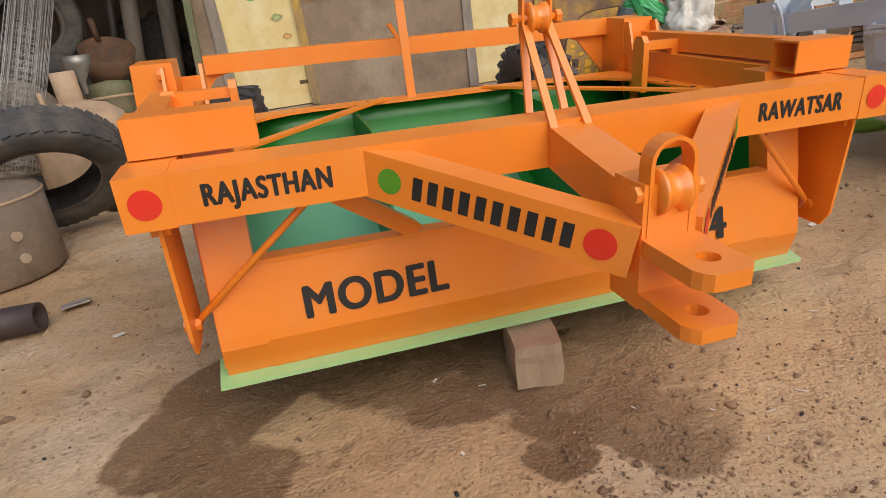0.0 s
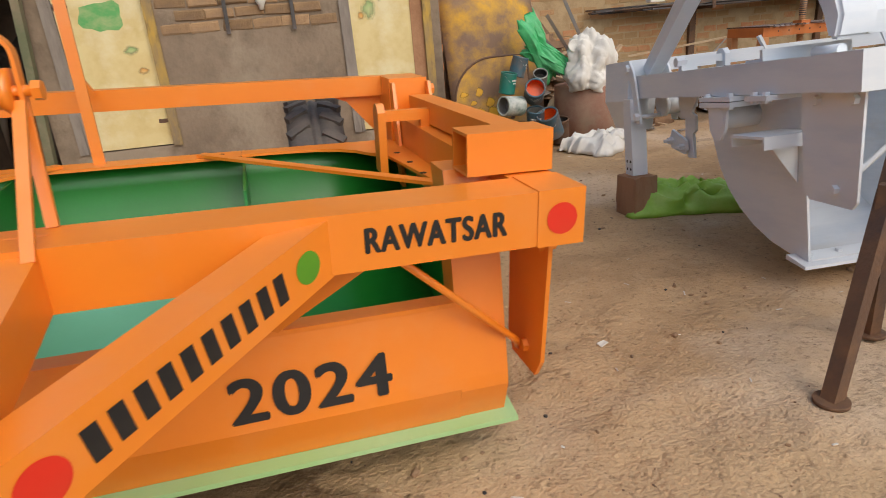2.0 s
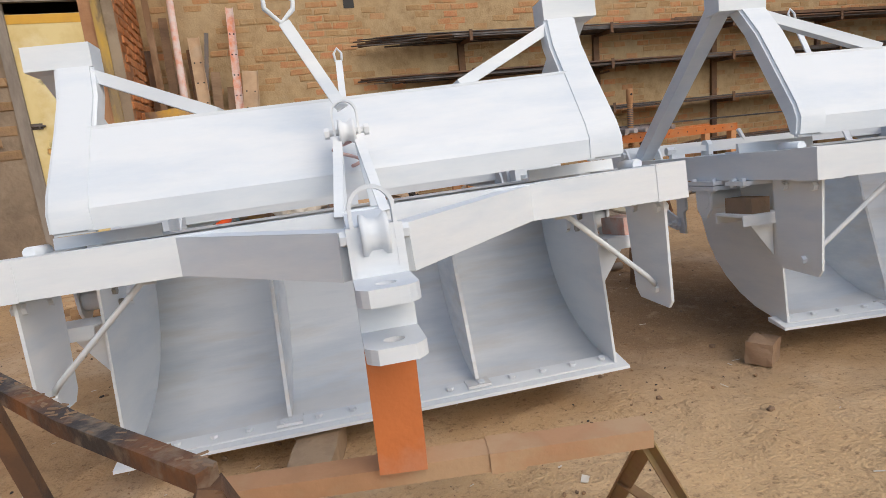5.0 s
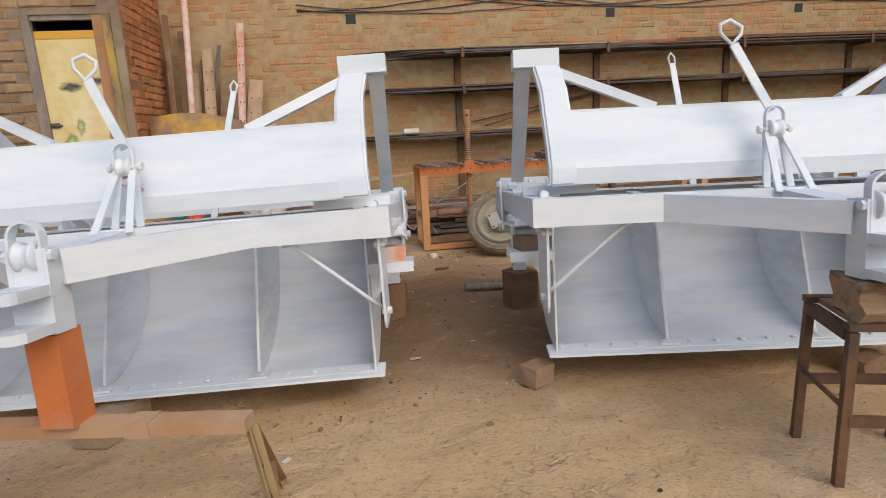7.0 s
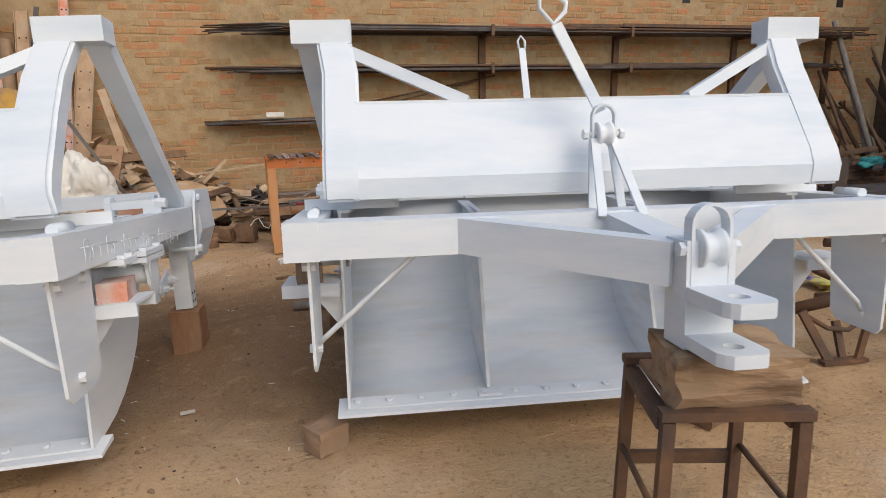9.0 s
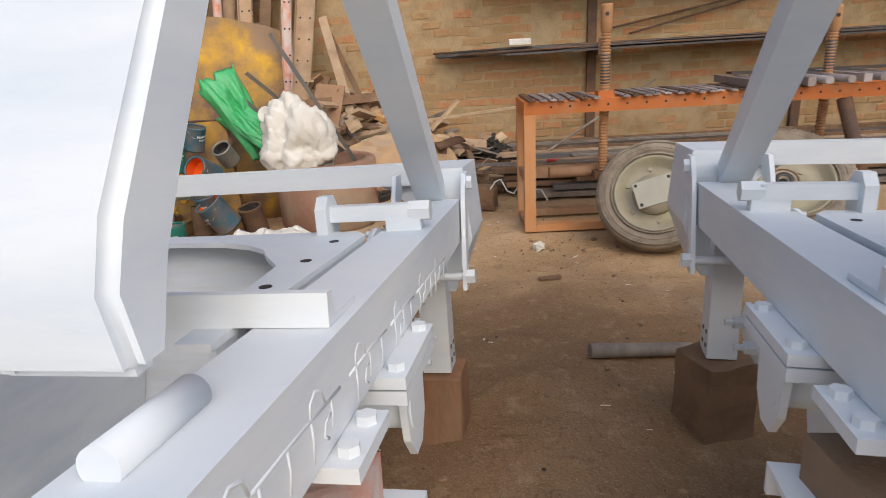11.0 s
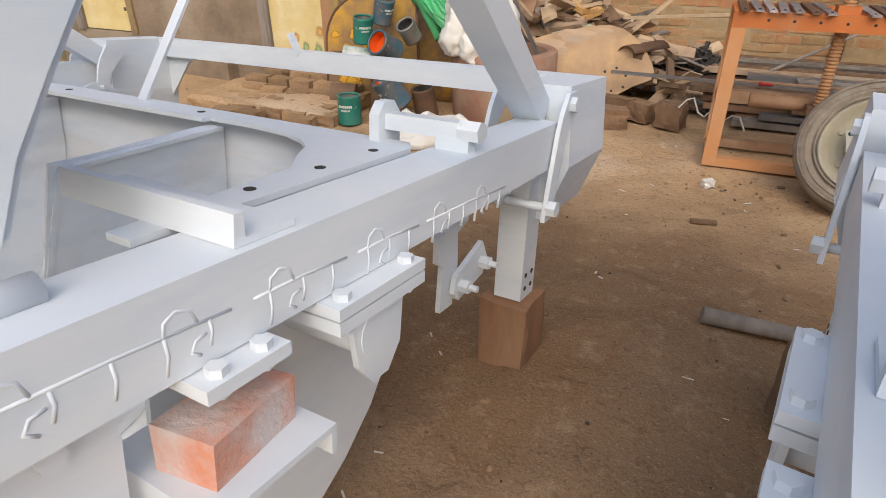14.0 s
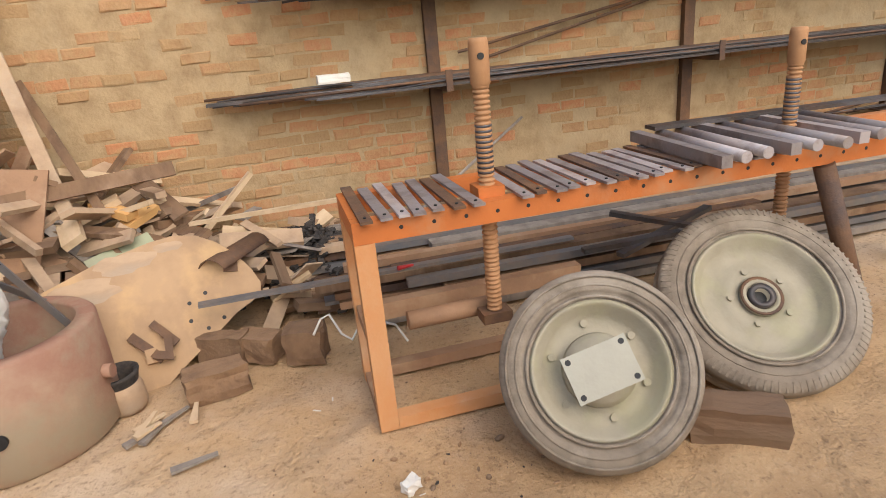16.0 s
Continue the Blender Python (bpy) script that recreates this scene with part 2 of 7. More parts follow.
DARKSTEEL = material("mill_steel", (0.065, 0.06, 0.058), 0.5, 0.35, second=(0.14, 0.085, 0.055), amount=0.6, scale=5.0, third=(0.15, 0.15, 0.16), third_amount=0.5, third_scale=2.0, bump=0.15)
BENCHORANGE = material("bench_red_oxide", (0.52, 0.15, 0.03), 0.6, second=(0.40, 0.12, 0.03), amount=0.6, scale=5.0, third=(0.42, 0.24, 0.12), third_amount=0.6, third_scale=2.0, bump=0.15)
RUBBER = material("tyre_rubber", (0.055, 0.052, 0.05), 0.8, second=(0.15, 0.125, 0.10), amount=0.8, scale=5.0, bump=0.2)
DUSTRUBBER = material("dusty_tyre_rubber", (0.25, 0.20, 0.145), 0.9, second=(0.13, 0.10, 0.072), amount=0.85, scale=5.0, third=(0.38, 0.32, 0.245), third_amount=0.6, third_scale=3.2, bump=0.25)
RIM = material("dusty_wheel_rim", (0.36, 0.315, 0.225), 0.75, second=(0.25, 0.22, 0.15), amount=0.7, scale=5.0, third=(0.37, 0.34, 0.20), third_amount=0.5, third_scale=3.0, bump=0.15)
YELLOWRUST = material("rusting_yellow_sheet", (0.21, 0.125, 0.075), 0.75, 0.0, second=(0.68, 0.37, 0.02), amount=1.0, scale=2.3, third=(0.27, 0.17, 0.10), third_amount=0.95, third_scale=1.9, bump=0.25)
REDOXIDE = material("red_oxide_primer", (0.40, 0.10, 0.03), 0.65, second=(0.30, 0.13, 0.06), amount=0.7, scale=6.0, bump=0.15)
SACK = material("white_woven_sack", (0.72, 0.69, 0.62), 0.8, second=(0.58, 0.53, 0.45), amount=0.6, scale=5.0, bump=0.4, bump_scale=40)
GREENSACK = material("green_plastic_sack", (0.05, 0.40, 0.13), 0.45, second=(0.16, 0.52, 0.24), amount=0.7, scale=8.0, bump=0.3, bump_scale=30)
LIMESACK = material("lime_green_plastic", (0.25, 0.47, 0.05), 0.45, second=(0.36, 0.55, 0.12), amount=0.7, scale=8.0, bump=0.3, bump_scale=30)
TIN = material("dull_tin", (0.35, 0.34, 0.31), 0.45, 0.6, second=(0.2, 0.16, 0.11), amount=0.7, scale=6.0, bump=0.15)
CANGREEN = material("paint_can_green", (0.015, 0.18, 0.13), 0.4, second=(0.1, 0.2, 0.17), amount=0.4, scale=10, bump=0.05)
CANORANGE = material("orange_paint_inside", (0.8, 0.12, 0.012), 0.35, second=(0.6, 0.08, 0.01), bump=0.05)
DUSTDRUM = material("dusty_drum", (0.46, 0.32, 0.20), 0.9, second=(0.25, 0.16, 0.1), amount=0.7, scale=4.0, third=(0.42, 0.34, 0.25), third_amount=0.6, third_scale=1.8, bump=0.2)
REDDRUM = material("rusty_red_drum", (0.31, 0.16, 0.105), 0.85, second=(0.42, 0.29, 0.19), amount=0.95, scale=2.6, third=(0.33, 0.27, 0.18), third_amount=0.85, third_scale=1.7, bump=0.25)
CHIPWOOD = material("split_pale_wood", (0.58, 0.43, 0.27), 0.85, second=(0.40, 0.27, 0.15), amount=0.7, scale=9.0, bump=0.4, bump_scale=40, stretch=(0.3, 1, 1))
TANPLATE = material("dusty_yellow_plate", (0.44, 0.285, 0.155), 0.8, second=(0.30, 0.185, 0.105), amount=0.8, scale=2.6, third=(0.56, 0.36, 0.17), third_amount=0.8, third_scale=1.9, bump=0.2)
BENCHLEG = material("dusty_bench_leg", (0.56, 0.29, 0.13), 0.75, second=(0.56, 0.20, 0.05), amount=0.7, scale=4.0, third=(0.55, 0.38, 0.24), third_amount=0.6, third_scale=2.0, bump=0.15)
CHAR = material("charcoal_scrap", (0.03, 0.027, 0.025), 0.9, second=(0.09, 0.07, 0.055), amount=0.7, scale=20, bump=0.6, bump_scale=50)
REDMORTAR = material("red_brick_mortar", (0.40, 0.22, 0.12), 0.95, second=(0.3, 0.15, 0.08), amount=0.8, scale=5.0, bump=0.5, bump_scale=50, spec=0.1)
REDBRICK = material("red_brick", (0.52, 0.22, 0.09), 0.92, second=(0.36, 0.12, 0.055), amount=0.7, scale=5.0, third=(0.5, 0.27, 0.14), third_amount=0.5, third_scale=2.5, bump=0.5, bump_scale=60, rand=0.2, spec=0.1)
OLDBRICK = material("weathered_brick", (0.34, 0.22, 0.12), 0.94, second=(0.16, 0.09, 0.055), amount=0.8, scale=4.0, third=(0.34, 0.25, 0.16), third_amount=0.5, third_scale=1.6, bump=0.6, bump_scale=60, rand=0.25, spec=0.1)
# very dark brown; on the right wall it stands in for shade
DARKWALL = material("dark_wall", (0.11, 0.08, 0.06), 0.95, second=(0.06, 0.045, 0.035), amount=0.8, scale=3.0, third=(0.18, 0.13, 0.09), third_amount=0.6, third_scale=1.2, bump=0.6, bump_scale=30, spec=0.1)
PINKBRICK = material("pink_sprayed_brick", (0.62, 0.52, 0.48), 0.9, second=(0.65, 0.2, 0.08), amount=0.9, scale=7.0, bump=0.5, bump_scale=60)
WIRE = material("galvanised_wire", (0.45, 0.44, 0.42), 0.5, 0.6, second=(0.3, 0.24, 0.18), scale=8, bump=0)
OLIVE = material("olive_painted_tin", (0.13, 0.14, 0.07), 0.7, second=(0.25, 0.19, 0.12), amount=0.8, scale=5, bump=0.1)
PIPE_PVC = material("dark_plastic_pipe", (0.05, 0.035, 0.035), 0.5, second=(0.1, 0.07, 0.06), scale=6, bump=0.1)
BLUEGREY = material("blue_paint_can", (0.05, 0.11, 0.14), 0.45, second=(0.3, 0.16, 0.08), amount=0.6, scale=6, bump=0.05)

# ---- mesh helpers ----
def part(name, bm, mat, parent=None, label="", smooth=False, kind="", category="", group=""):
    me = bpy.data.meshes.new(name)
    bmesh.ops.recalc_face_normals(bm, faces=bm.faces[:])
    if smooth:
        for f in bm.faces:
            f.smooth = True
    bm.to_mesh(me)
    bm.free()
    me.materials.append(mat)
    ob = new(name, me)
    if parent is not None:
        ob.parent = parent
    return tagged(ob, label, category, group, kind)


def thing(name, m, label, category, group=""):
    e = new(name)
    e.empty_display_size = 0.1
    e.matrix_world = m
    return tagged(e, label, category, group)


def round_edges(bm, w, seg=1):
    if w > 0:
        edges = [e for e in bm.edges if len(e.link_faces) == 2 and e.calc_face_angle(0) > 0.6]
        bmesh.ops.bevel(bm, geom=edges, offset=w, segments=seg, affect='EDGES', clamp_overlap=True)
    return bm


def box(x0, x1, y0, y1, z0, z1, w=0.004, bm=None):
    own = bm is None
    bm = bm or bmesh.new()
    v = [bm.verts.new(c) for c in ((x0, y0, z0), (x1, y0, z0), (x1, y1, z0), (x0, y1, z0), (x0, y0, z1), (x1, y0, z1), (x1, y1, z1), (x0, y1, z1))]
    for f in ((3, 2, 1, 0), (4, 5, 6, 7), (0, 1, 5, 4), (1, 2, 6, 5), (2, 3, 7, 6), (3, 0, 4, 7)):
        bm.faces.new([v[i] for i in f])
    return round_edges(bm, w, 2) if own else bm


def bar(a, b, w, h, up=(0, 0, 1), r=0.004, bm=None, taper=1.0):
    """A box-section bar from a to b, w wide, h high along up."""
    own = bm is None
    bm = bm or bmesh.new()
    a, b, up = Vector(a), Vector(b), Vector(up)
    d = (b - a).normalized()
    s = d.cross(up).normalized()
    u = s.cross(d).normalized()
    ring = []
    for p, k in ((a, 1.0), (b, taper)):
        ring.append([bm.verts.new(p + s * (w / 2 * k * i) + u * (h / 2 * k * j)) for i, j in ((-1, -1), (1, -1), (1, 1), (-1, 1))])
    for i in range(4):
        bm.faces.new((ring[0][i], ring[0][(i + 1) % 4], ring[1][(i + 1) % 4], ring[1][i]))
    bm.faces.new(ring[0][::-1])
    bm.faces.new(ring[1])
    return round_edges(bm, r, 1) if own else bm


def rod(a, b, r0, r1=None, n=16, bm=None, caps=True):
    """A round bar or cone from a to b."""
    bm = bm or bmesh.new()
    a, b = Vector(a), Vector(b)
    r1 = r0 if r1 is None else r1
    d = (b - a).normalized()
    s = d.orthogonal().normalized()
    u = d.cross(s)
    rings = []
    for p, r in ((a, r0), (b, r1)):
        rings.append([bm.verts.new(p + s * (r * math.cos(6.28319 * i / n)) + u * (r * math.sin(6.28319 * i / n))) for i in range(n)])
    for i in range(n):
        f = bm.faces.new((rings[0][i], rings[0][(i + 1) % n], rings[1][(i + 1) % n], rings[1][i]))
        f.smooth = n > 8
    if caps:
        bm.faces.new(rings[0][::-1])
        bm.faces.new(rings[1])
    return bm


def pipe(points, r, n=8, bm=None, closed=False):
    """A round bar along a polyline."""
    bm = bm or bmesh.new()
    pts = [Vector(p) for p in points]
    m = len(pts)
    rings = []
    for i, p in enumerate(pts):
        if closed:
            d = (pts[(i + 1) % m] - pts[i - 1]).normalized()
        else:
            d = (pts[min(i + 1, m - 1)] - pts[max(i - 1, 0)]).normalized()
        s = d.orthogonal().normalized() if i == 0 else (rings_s - d * rings_s.dot(d)).normalized()
        rings_s = s
        u = d.cross(s)
        rings.append([bm.verts.new(p + s * (r * math.cos(6.28319 * k / n)) + u * (r * math.sin(6.28319 * k / n))) for k in range(n)])
    for i in range(m if closed else m - 1):
        a, b = rings[i], rings[(i + 1) % m]
        for k in range(n):
            f = bm.faces.new((a[k], a[(k + 1) % n], b[(k + 1) % n], b[k]))
            f.smooth = True
    if not closed:
        bm.faces.new(rings[0][::-1])
        bm.faces.new(rings[-1])
    return bm


def plate(poly, depth, axis='x', at=0.0, w=0.003, bm=None):
    """A flat plate from a 2D outline; axis is the way of its thickness. x: (y, z), y: (x, z), z: (x, y)."""
    own = bm is None
    bm = bm or bmesh.new()

    def v3(p, d):
        return {'x': (d, p[0], p[1]), 'y': (p[0], d, p[1]), 'z': (p[0], p[1], d)}[axis]
    a = [bm.verts.new(v3(p, at)) for p in poly]
    b = [bm.verts.new(v3(p, at + depth)) for p in poly]
    n = len(poly)
    bm.faces.new(a[::-1])
    bm.faces.new(b)
    for i in range(n):
        bm.faces.new((a[i], a[(i + 1) % n], b[(i + 1) % n], b[i]))
    return round_edges(bm, w, 1) if own else bm


def lathe(profile, n=32, axis='z', bm=None):
    """Turned shape from (radius, height) pairs."""
    bm = bm or bmesh.new()
    rings = []
    for r, h in profile:
        ring = []
        for i in range(n):
            c, s = r * math.cos(6.28319 * i / n), r * math.sin(6.28319 * i / n)
            ring.append(bm.verts.new({'z': (c, s, h), 'x': (h, c, s), 'y': (c, h, s)}[axis]))
        rings.append(ring)
    for a, b in zip(rings, rings[1:]):
        for i in range(n):
            f = bm.faces.new((a[i], a[(i + 1) % n], b[(i + 1) % n], b[i]))
            f.smooth = True
    return bm


def bolt(c, d, r=0.016, h=0.014, bm=None):
    c, d = Vector(c), Vector(d).normalized()
    return rod(c, c + d * h, r, n=6, bm=bm)


def lettering(text, size, m, parent, mat=None, name="lettering", label="", squeeze=1.0, lift=0.0015):
    """Painted letters a hair above a surface; three passes side by side make the strokes bold."""
    cu = bpy.data.curves.new("letters", 'FONT')
    cu.body, cu.size = text, size
    cu.align_x, cu.align_y = 'CENTER', 'CENTER'
    cu.space_character = 1.12
    tmp = bpy.data.objects.new("letters", cu)
    bm = bmesh.new()
    me = bpy.data.meshes.new_from_object(tmp)
    bpy.data.objects.remove(tmp)
    for i, (dx, dy) in enumerate(((0, 0), (1.7, 0), (-1.7, 0), (0.9, 1.0), (-0.9, -1.0), (0.9, -1.0), (-0.9, 1.0))):
        c = me.copy()
        c.transform(Matrix.Translation((dx * 0.022 * size, dy * 0.022 * size, lift + 0.0002 * i)) @ Matrix.Diagonal((squeeze, 1, 1, 1)))
        bm.from_mesh(c)
        bpy.data.meshes.remove(c)
    ob = part(name, bm, mat or BLACK, parent, label)
    ob.matrix_local = m
    return ob


def on_plane(origin, right, up):
    r, u = Vector(right).normalized(), Vector(up).normalized()
    n = r.cross(u).normalized()
    u = n.cross(r)
    return Matrix(((r.x, u.x, n.x, origin[0]), (r.y, u.y, n.y, origin[1]), (r.z, u.z, n.z, origin[2]), (0, 0, 0, 1)))


def rumple(bm, amount, scale, seed=0.0):
    for v in bm.verts:
        n = noise.noise_vector(v.co * scale + Vector((seed, seed * 1.7, -seed)))
        v.co += n * amount
    return bm

# ---- setting ----
def mound(x, y):
    """Low heap of trodden soil between the two white machines."""
    return 0.10 * math.exp(-((x + 1.30) / 0.75) ** 2 - ((y - 2.2) / 0.60) ** 2)


def ground():
    bm = bmesh.new()
    n = 260
    for i in range(n + 1):
        for j in range(n + 1):
            u, v = i / n * 2 - 1, j / n * 2 - 1
            x = -3.5 + 9 * u + 400 * u ** 9
            y = 1.6 + 6.5 * v + 400 * v ** 9
            p = Vector((x, y, 0))
            h = 0.016 * noise.noise(p * 1.3) + 0.012 * noise.noise(p * 4.1) + 0.009 * abs(noise.noise(p * 9.0)) + 0.005 * noise.noise(p * 21.0)
            bm.verts.new((x, y, h - 0.014 + mound(x, y)))
    bm.verts.ensure_lookup_table()
    for i in range(n):
        for j in range(n):
            a = i * (n + 1) + j
            f = bm.faces.new((bm.verts[a], bm.verts[a + n + 1], bm.verts[a + n + 2], bm.verts[a + 1]))
            f.smooth = True
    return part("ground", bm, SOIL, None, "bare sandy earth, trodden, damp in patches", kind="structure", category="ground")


ground()
WY, LY, RX = 7.33, 5.60, -4.45
wall_back = part("wall_back", box(RX - 0.3, 10.4, WY, WY + 0.3, -0.1, 4.9, 0), MORTAR, None, "old brick wall smeared with mud mortar", kind="structure", category="wall")
wall_return = part("wall_return", box(RX - 0.32, RX, LY + 0.01, WY, -0.1, 4.9, 0), REDMORTAR, None, "red brick side of the projecting building", kind="structure", category="wall")
# this wall faces away from the sun; the dark colour carries its shade
wall_right = part("wall_right", box(10.4, 10.7, -9, WY + 0.3, -0.1, 4.9, 0), DARKWALL, None, "brick side wall with its shade put into a dark colour", kind="structure", category="wall")


def wall_with_openings(name, x0, x1, z1, holes, y0, y1, mat, label):
    bm = bmesh.new()
    x = x0
    for a, b, za, zb in holes:
        box(x, a, y0, y1, -0.1, z1, bm=bm)
        box(a, b, y0, y1, -0.1, za, bm=bm)
        box(a, b, y0, y1, zb, z1, bm=bm)
        x = b
    box(x, x1, y0, y1, -0.1, z1, bm=bm)
    return part(name, bm, mat, None, label, kind="structure", category="wall")


# doorway wall: two door openings; an open store bay on the far left
D2 = (-5.50, -4.56, 0.28, 2.98)
D1 = (-8.22, -7.28, 0.36, 2.85)
wall_front = wall_with_openings("wall_front", -8.42, RX - 0.005, 4.9, (D1, D2), LY, LY + 0.3, CEMENT, "old cement-rendered wall with bare bricks above")
part("wall_store_side", box(-8.42, -8.12, LY + 0.3, 9.0, -0.1, 4.9, 0), CEMENT, None, "brick side of the open store bay", kind="structure", category="wall")
part("wall_store_back", box(-15, -8.42, 8.0, 8.3, -0.1, 4.9, 0), DARKWALL, None, "dark back wall of the store bay", kind="structure", category="wall")
part("wall_store_left", box(-15.3, -15, -9, 8.3, -0.1, 4.9, 0), CEMENT, None, "rendered boundary wall", kind="structure", category="wall")
part("wall_street", box(-15.3, 10.7, -9.3, -9, -0.1, 2.2, 0), CEMENT, None, "boundary wall behind the yard", kind="structure", category="wall")
part("store_roof", box(-15, -8.42, 4.6, 8.0, 3.0, 3.12, 0), RUST, None, "rusty sheet roof over the store bay", kind="structure", category="roof")
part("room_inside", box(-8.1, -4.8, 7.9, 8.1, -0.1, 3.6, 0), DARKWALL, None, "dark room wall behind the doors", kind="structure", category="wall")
part("room_ceiling", box(-8.1, -4.8, LY + 0.3, 8.0, 3.55, 3.62, 0), CEMENT, None, "plain ceiling of the dark room", kind="structure", category="ceiling")

# ---- land levelling scrapers ----
SHELL = [(0.36, 0.112), (0.50, 0.118), (0.72, 0.138), (0.92, 0.185), (1.10, 0.27), (1.25, 0.39), (1.36, 0.54), (1.42, 0.70), (1.45, 0.86), (1.45, 0.985)]


def sheet(profile, x0, x1, t=0.008, nx=1):
    """A bent sheet along x from a (y, z) profile, t thick on its outer side."""
    bm = bmesh.new()
    n = len(profile)
    outer = []
    for i, (y, z) in enumerate(profile):
        a, b = profile[max(i - 1, 0)], profile[min(i + 1, n - 1)]
        d = Vector((b[0] - a[0], b[1] - a[1])).normalized()
        outer.append((y + d.y * t, z - d.x * t))
    xs = [x0 + (x1 - x0) * k / nx for k in range(nx + 1)]
    grid = [[[bm.verts.new((x, y, z)) for y, z in pr] for x in xs] for pr in (profile, outer)]
    for g in grid:
        for k in range(nx):
            for i in range(n - 1):
                f = bm.faces.new((g[k][i], g[k][i + 1], g[k + 1][i + 1], g[k + 1][i]))
                f.smooth = True
    for k in (0, nx):
        for i in range(n - 1):
            bm.faces.new((grid[0][k][i], grid[0][k][i + 1], grid[1][k][i + 1], grid[1][k][i]))
    for i in (0, n - 1):
        for k in range(nx):
            bm.faces.new((grid[0][k][i], grid[0][k + 1][i], grid[1][k + 1][i], grid[1][k][i]))
    return bm


def u_strap(x, y, z, half, height, depth, t, lean=0.0):
    """An upside-down U of flat bar standing on z, open along y."""
    bm = bmesh.new()
    pts = [(-half, 0)] + [(-half * math.cos(a), height - half + half * math.sin(a)) for a in [math.pi * k / 10 for k in range(11)]] + [(half, 0)]
    rings = []
    for i, (px, pz) in enumerate(pts):
        a, b = pts[max(i - 1, 0)], pts[min(i + 1, len(pts) - 1)]
        d = Vector((b[0] - a[0], b[1] - a[1])).normalized()
        nx, nz = -d.y * t, d.x * t
        rings.append([bm.verts.new((x + qx, y + qy + lean * qz, z + qz)) for qx, qy, qz in
                      ((px, -depth / 2, pz), (px, depth / 2, pz), (px + nx, depth / 2, pz + nz), (px + nx, -depth / 2, pz + nz))])
    for a, b in zip(rings, rings[1:]):
        for k in range(4):
            bm.faces.new((a[k], a[(k + 1) % 4], b[(k + 1) % 4], b[k]))
    bm.faces.new(rings[0])
    bm.faces.new(rings[-1][::-1])
    return bm


def holed_plate(x0, x1, y0, y1, z0, z1, hy, hr, chamfer=0.028):
    """A hitch plate with clipped front corners and a pin hole at (0, hy)."""
    bm = bmesh.new()
    outline = [(x0, y1), (x0, y0 + chamfer), (x0 + chamfer, y0), (x1 - chamfer, y0), (x1, y0 + chamfer), (x1, y1)]
    n = 24
    rim = []
    for i in range(n):
        a = 6.28319 * i / n
        d = Vector((math.cos(a), math.sin(a)))
        best = 9.0
        for p, q in zip(outline, outline[1:] + outline[:1]):
            p, q = Vector(p) - Vector((0, hy)), Vector(q) - Vector((0, hy))
            e = q - p
            den = d.x * e.y - d.y * e.x
            if abs(den) > 1e-9:
                s = (p.x * e.y - p.y * e.x) / den
                u = (p.x * d.y - p.y * d.x) / den
                if s > 0 and -1e-6 <= u <= 1 + 1e-6:
                    best = min(best, s)
        rim.append((d * best + Vector((0, hy)), d * hr + Vector((0, hy))))
    rim = [(o, i) for o, i in rim]
    lay = []
    for z in (z0, z1):
        lay.append(([bm.verts.new((o.x, o.y, z)) for o, _ in rim], [bm.verts.new((i.x, i.y, z)) for _, i in rim]))
    for k in range(n):
        j = (k + 1) % n
        for o, i in lay:
            bm.faces.new((o[k], o[j], i[j], i[k]))
        bm.faces.new((lay[0][0][k], lay[0][0][j], lay[1][0][j], lay[1][0][k]))
        bm.faces.new((lay[0][1][k], lay[0][1][j], lay[1][1][j], lay[1][1][k]))
    return bm


def pulley(parent, x, y, z, r, w, mat):
    prof = [(0.012, -w / 2), (r, -w / 2), (r, -w / 2 + 0.012), (r * 0.78, -w / 2 + 0.022), (r * 0.78, w / 2 - 0.022), (r, w / 2 - 0.012), (r, w / 2), (0.012, w / 2)]
    bm = lathe(prof, 28, 'x')
    bmesh.ops.translate(bm, verts=bm.verts[:], vec=(x, y, z))
    p = part("pulley", bm, mat, parent)
    bm = rod((x - w / 2 - 0.034, y, z), (x + w / 2 + 0.034, y, z), 0.012)
    bolt((x - w / 2 - 0.034, y, z), (-1, 0, 0), 0.021, 0.018, bm)
    bolt((x + w / 2 + 0.034, y, z), (1, 0, 0), 0.021, 0.018, bm)
    part("pin", bm, mat, p)


def rim_plate(s, P):
    """Top flange of one end of the bucket: a strip that widens to the back corner, with a rounded cut."""
    yb, z = P["shell"][-1][0] + 0.05, P["shell"][-1][1]
    o = P["wide"] + 0.05
    pts = [(o - 0.035, 0.50), (o - 0.035, yb - 0.06), (o - 0.07, yb - 0.01), (0.42, yb), (0.42, yb - 0.09), (0.60, yb - 0.092), (0.73, yb - 0.11), (0.82, yb - 0.15), (0.88, yb - 0.20), (0.92, yb - 0.27), (0.985, yb - 0.36), (o - 0.09, 0.50)]
    return plate([(s * a, b) for a, b in pts], 0.012, 'z', z, 0)


WHITE_SHELL = [(0.44, 0.132), (0.56, 0.142), (0.70, 0.172), (0.83, 0.225), (0.95, 0.297), (1.055, 0.39), (1.135, 0.50), (1.192, 0.64), (1.226, 0.80), (1.236, 1.014)]


def shell_of(y0, ky, z0, kz):
    return [(y0 + (y - 0.36) * ky, z0 + (z - 0.112) * kz) for y, z in SHELL]


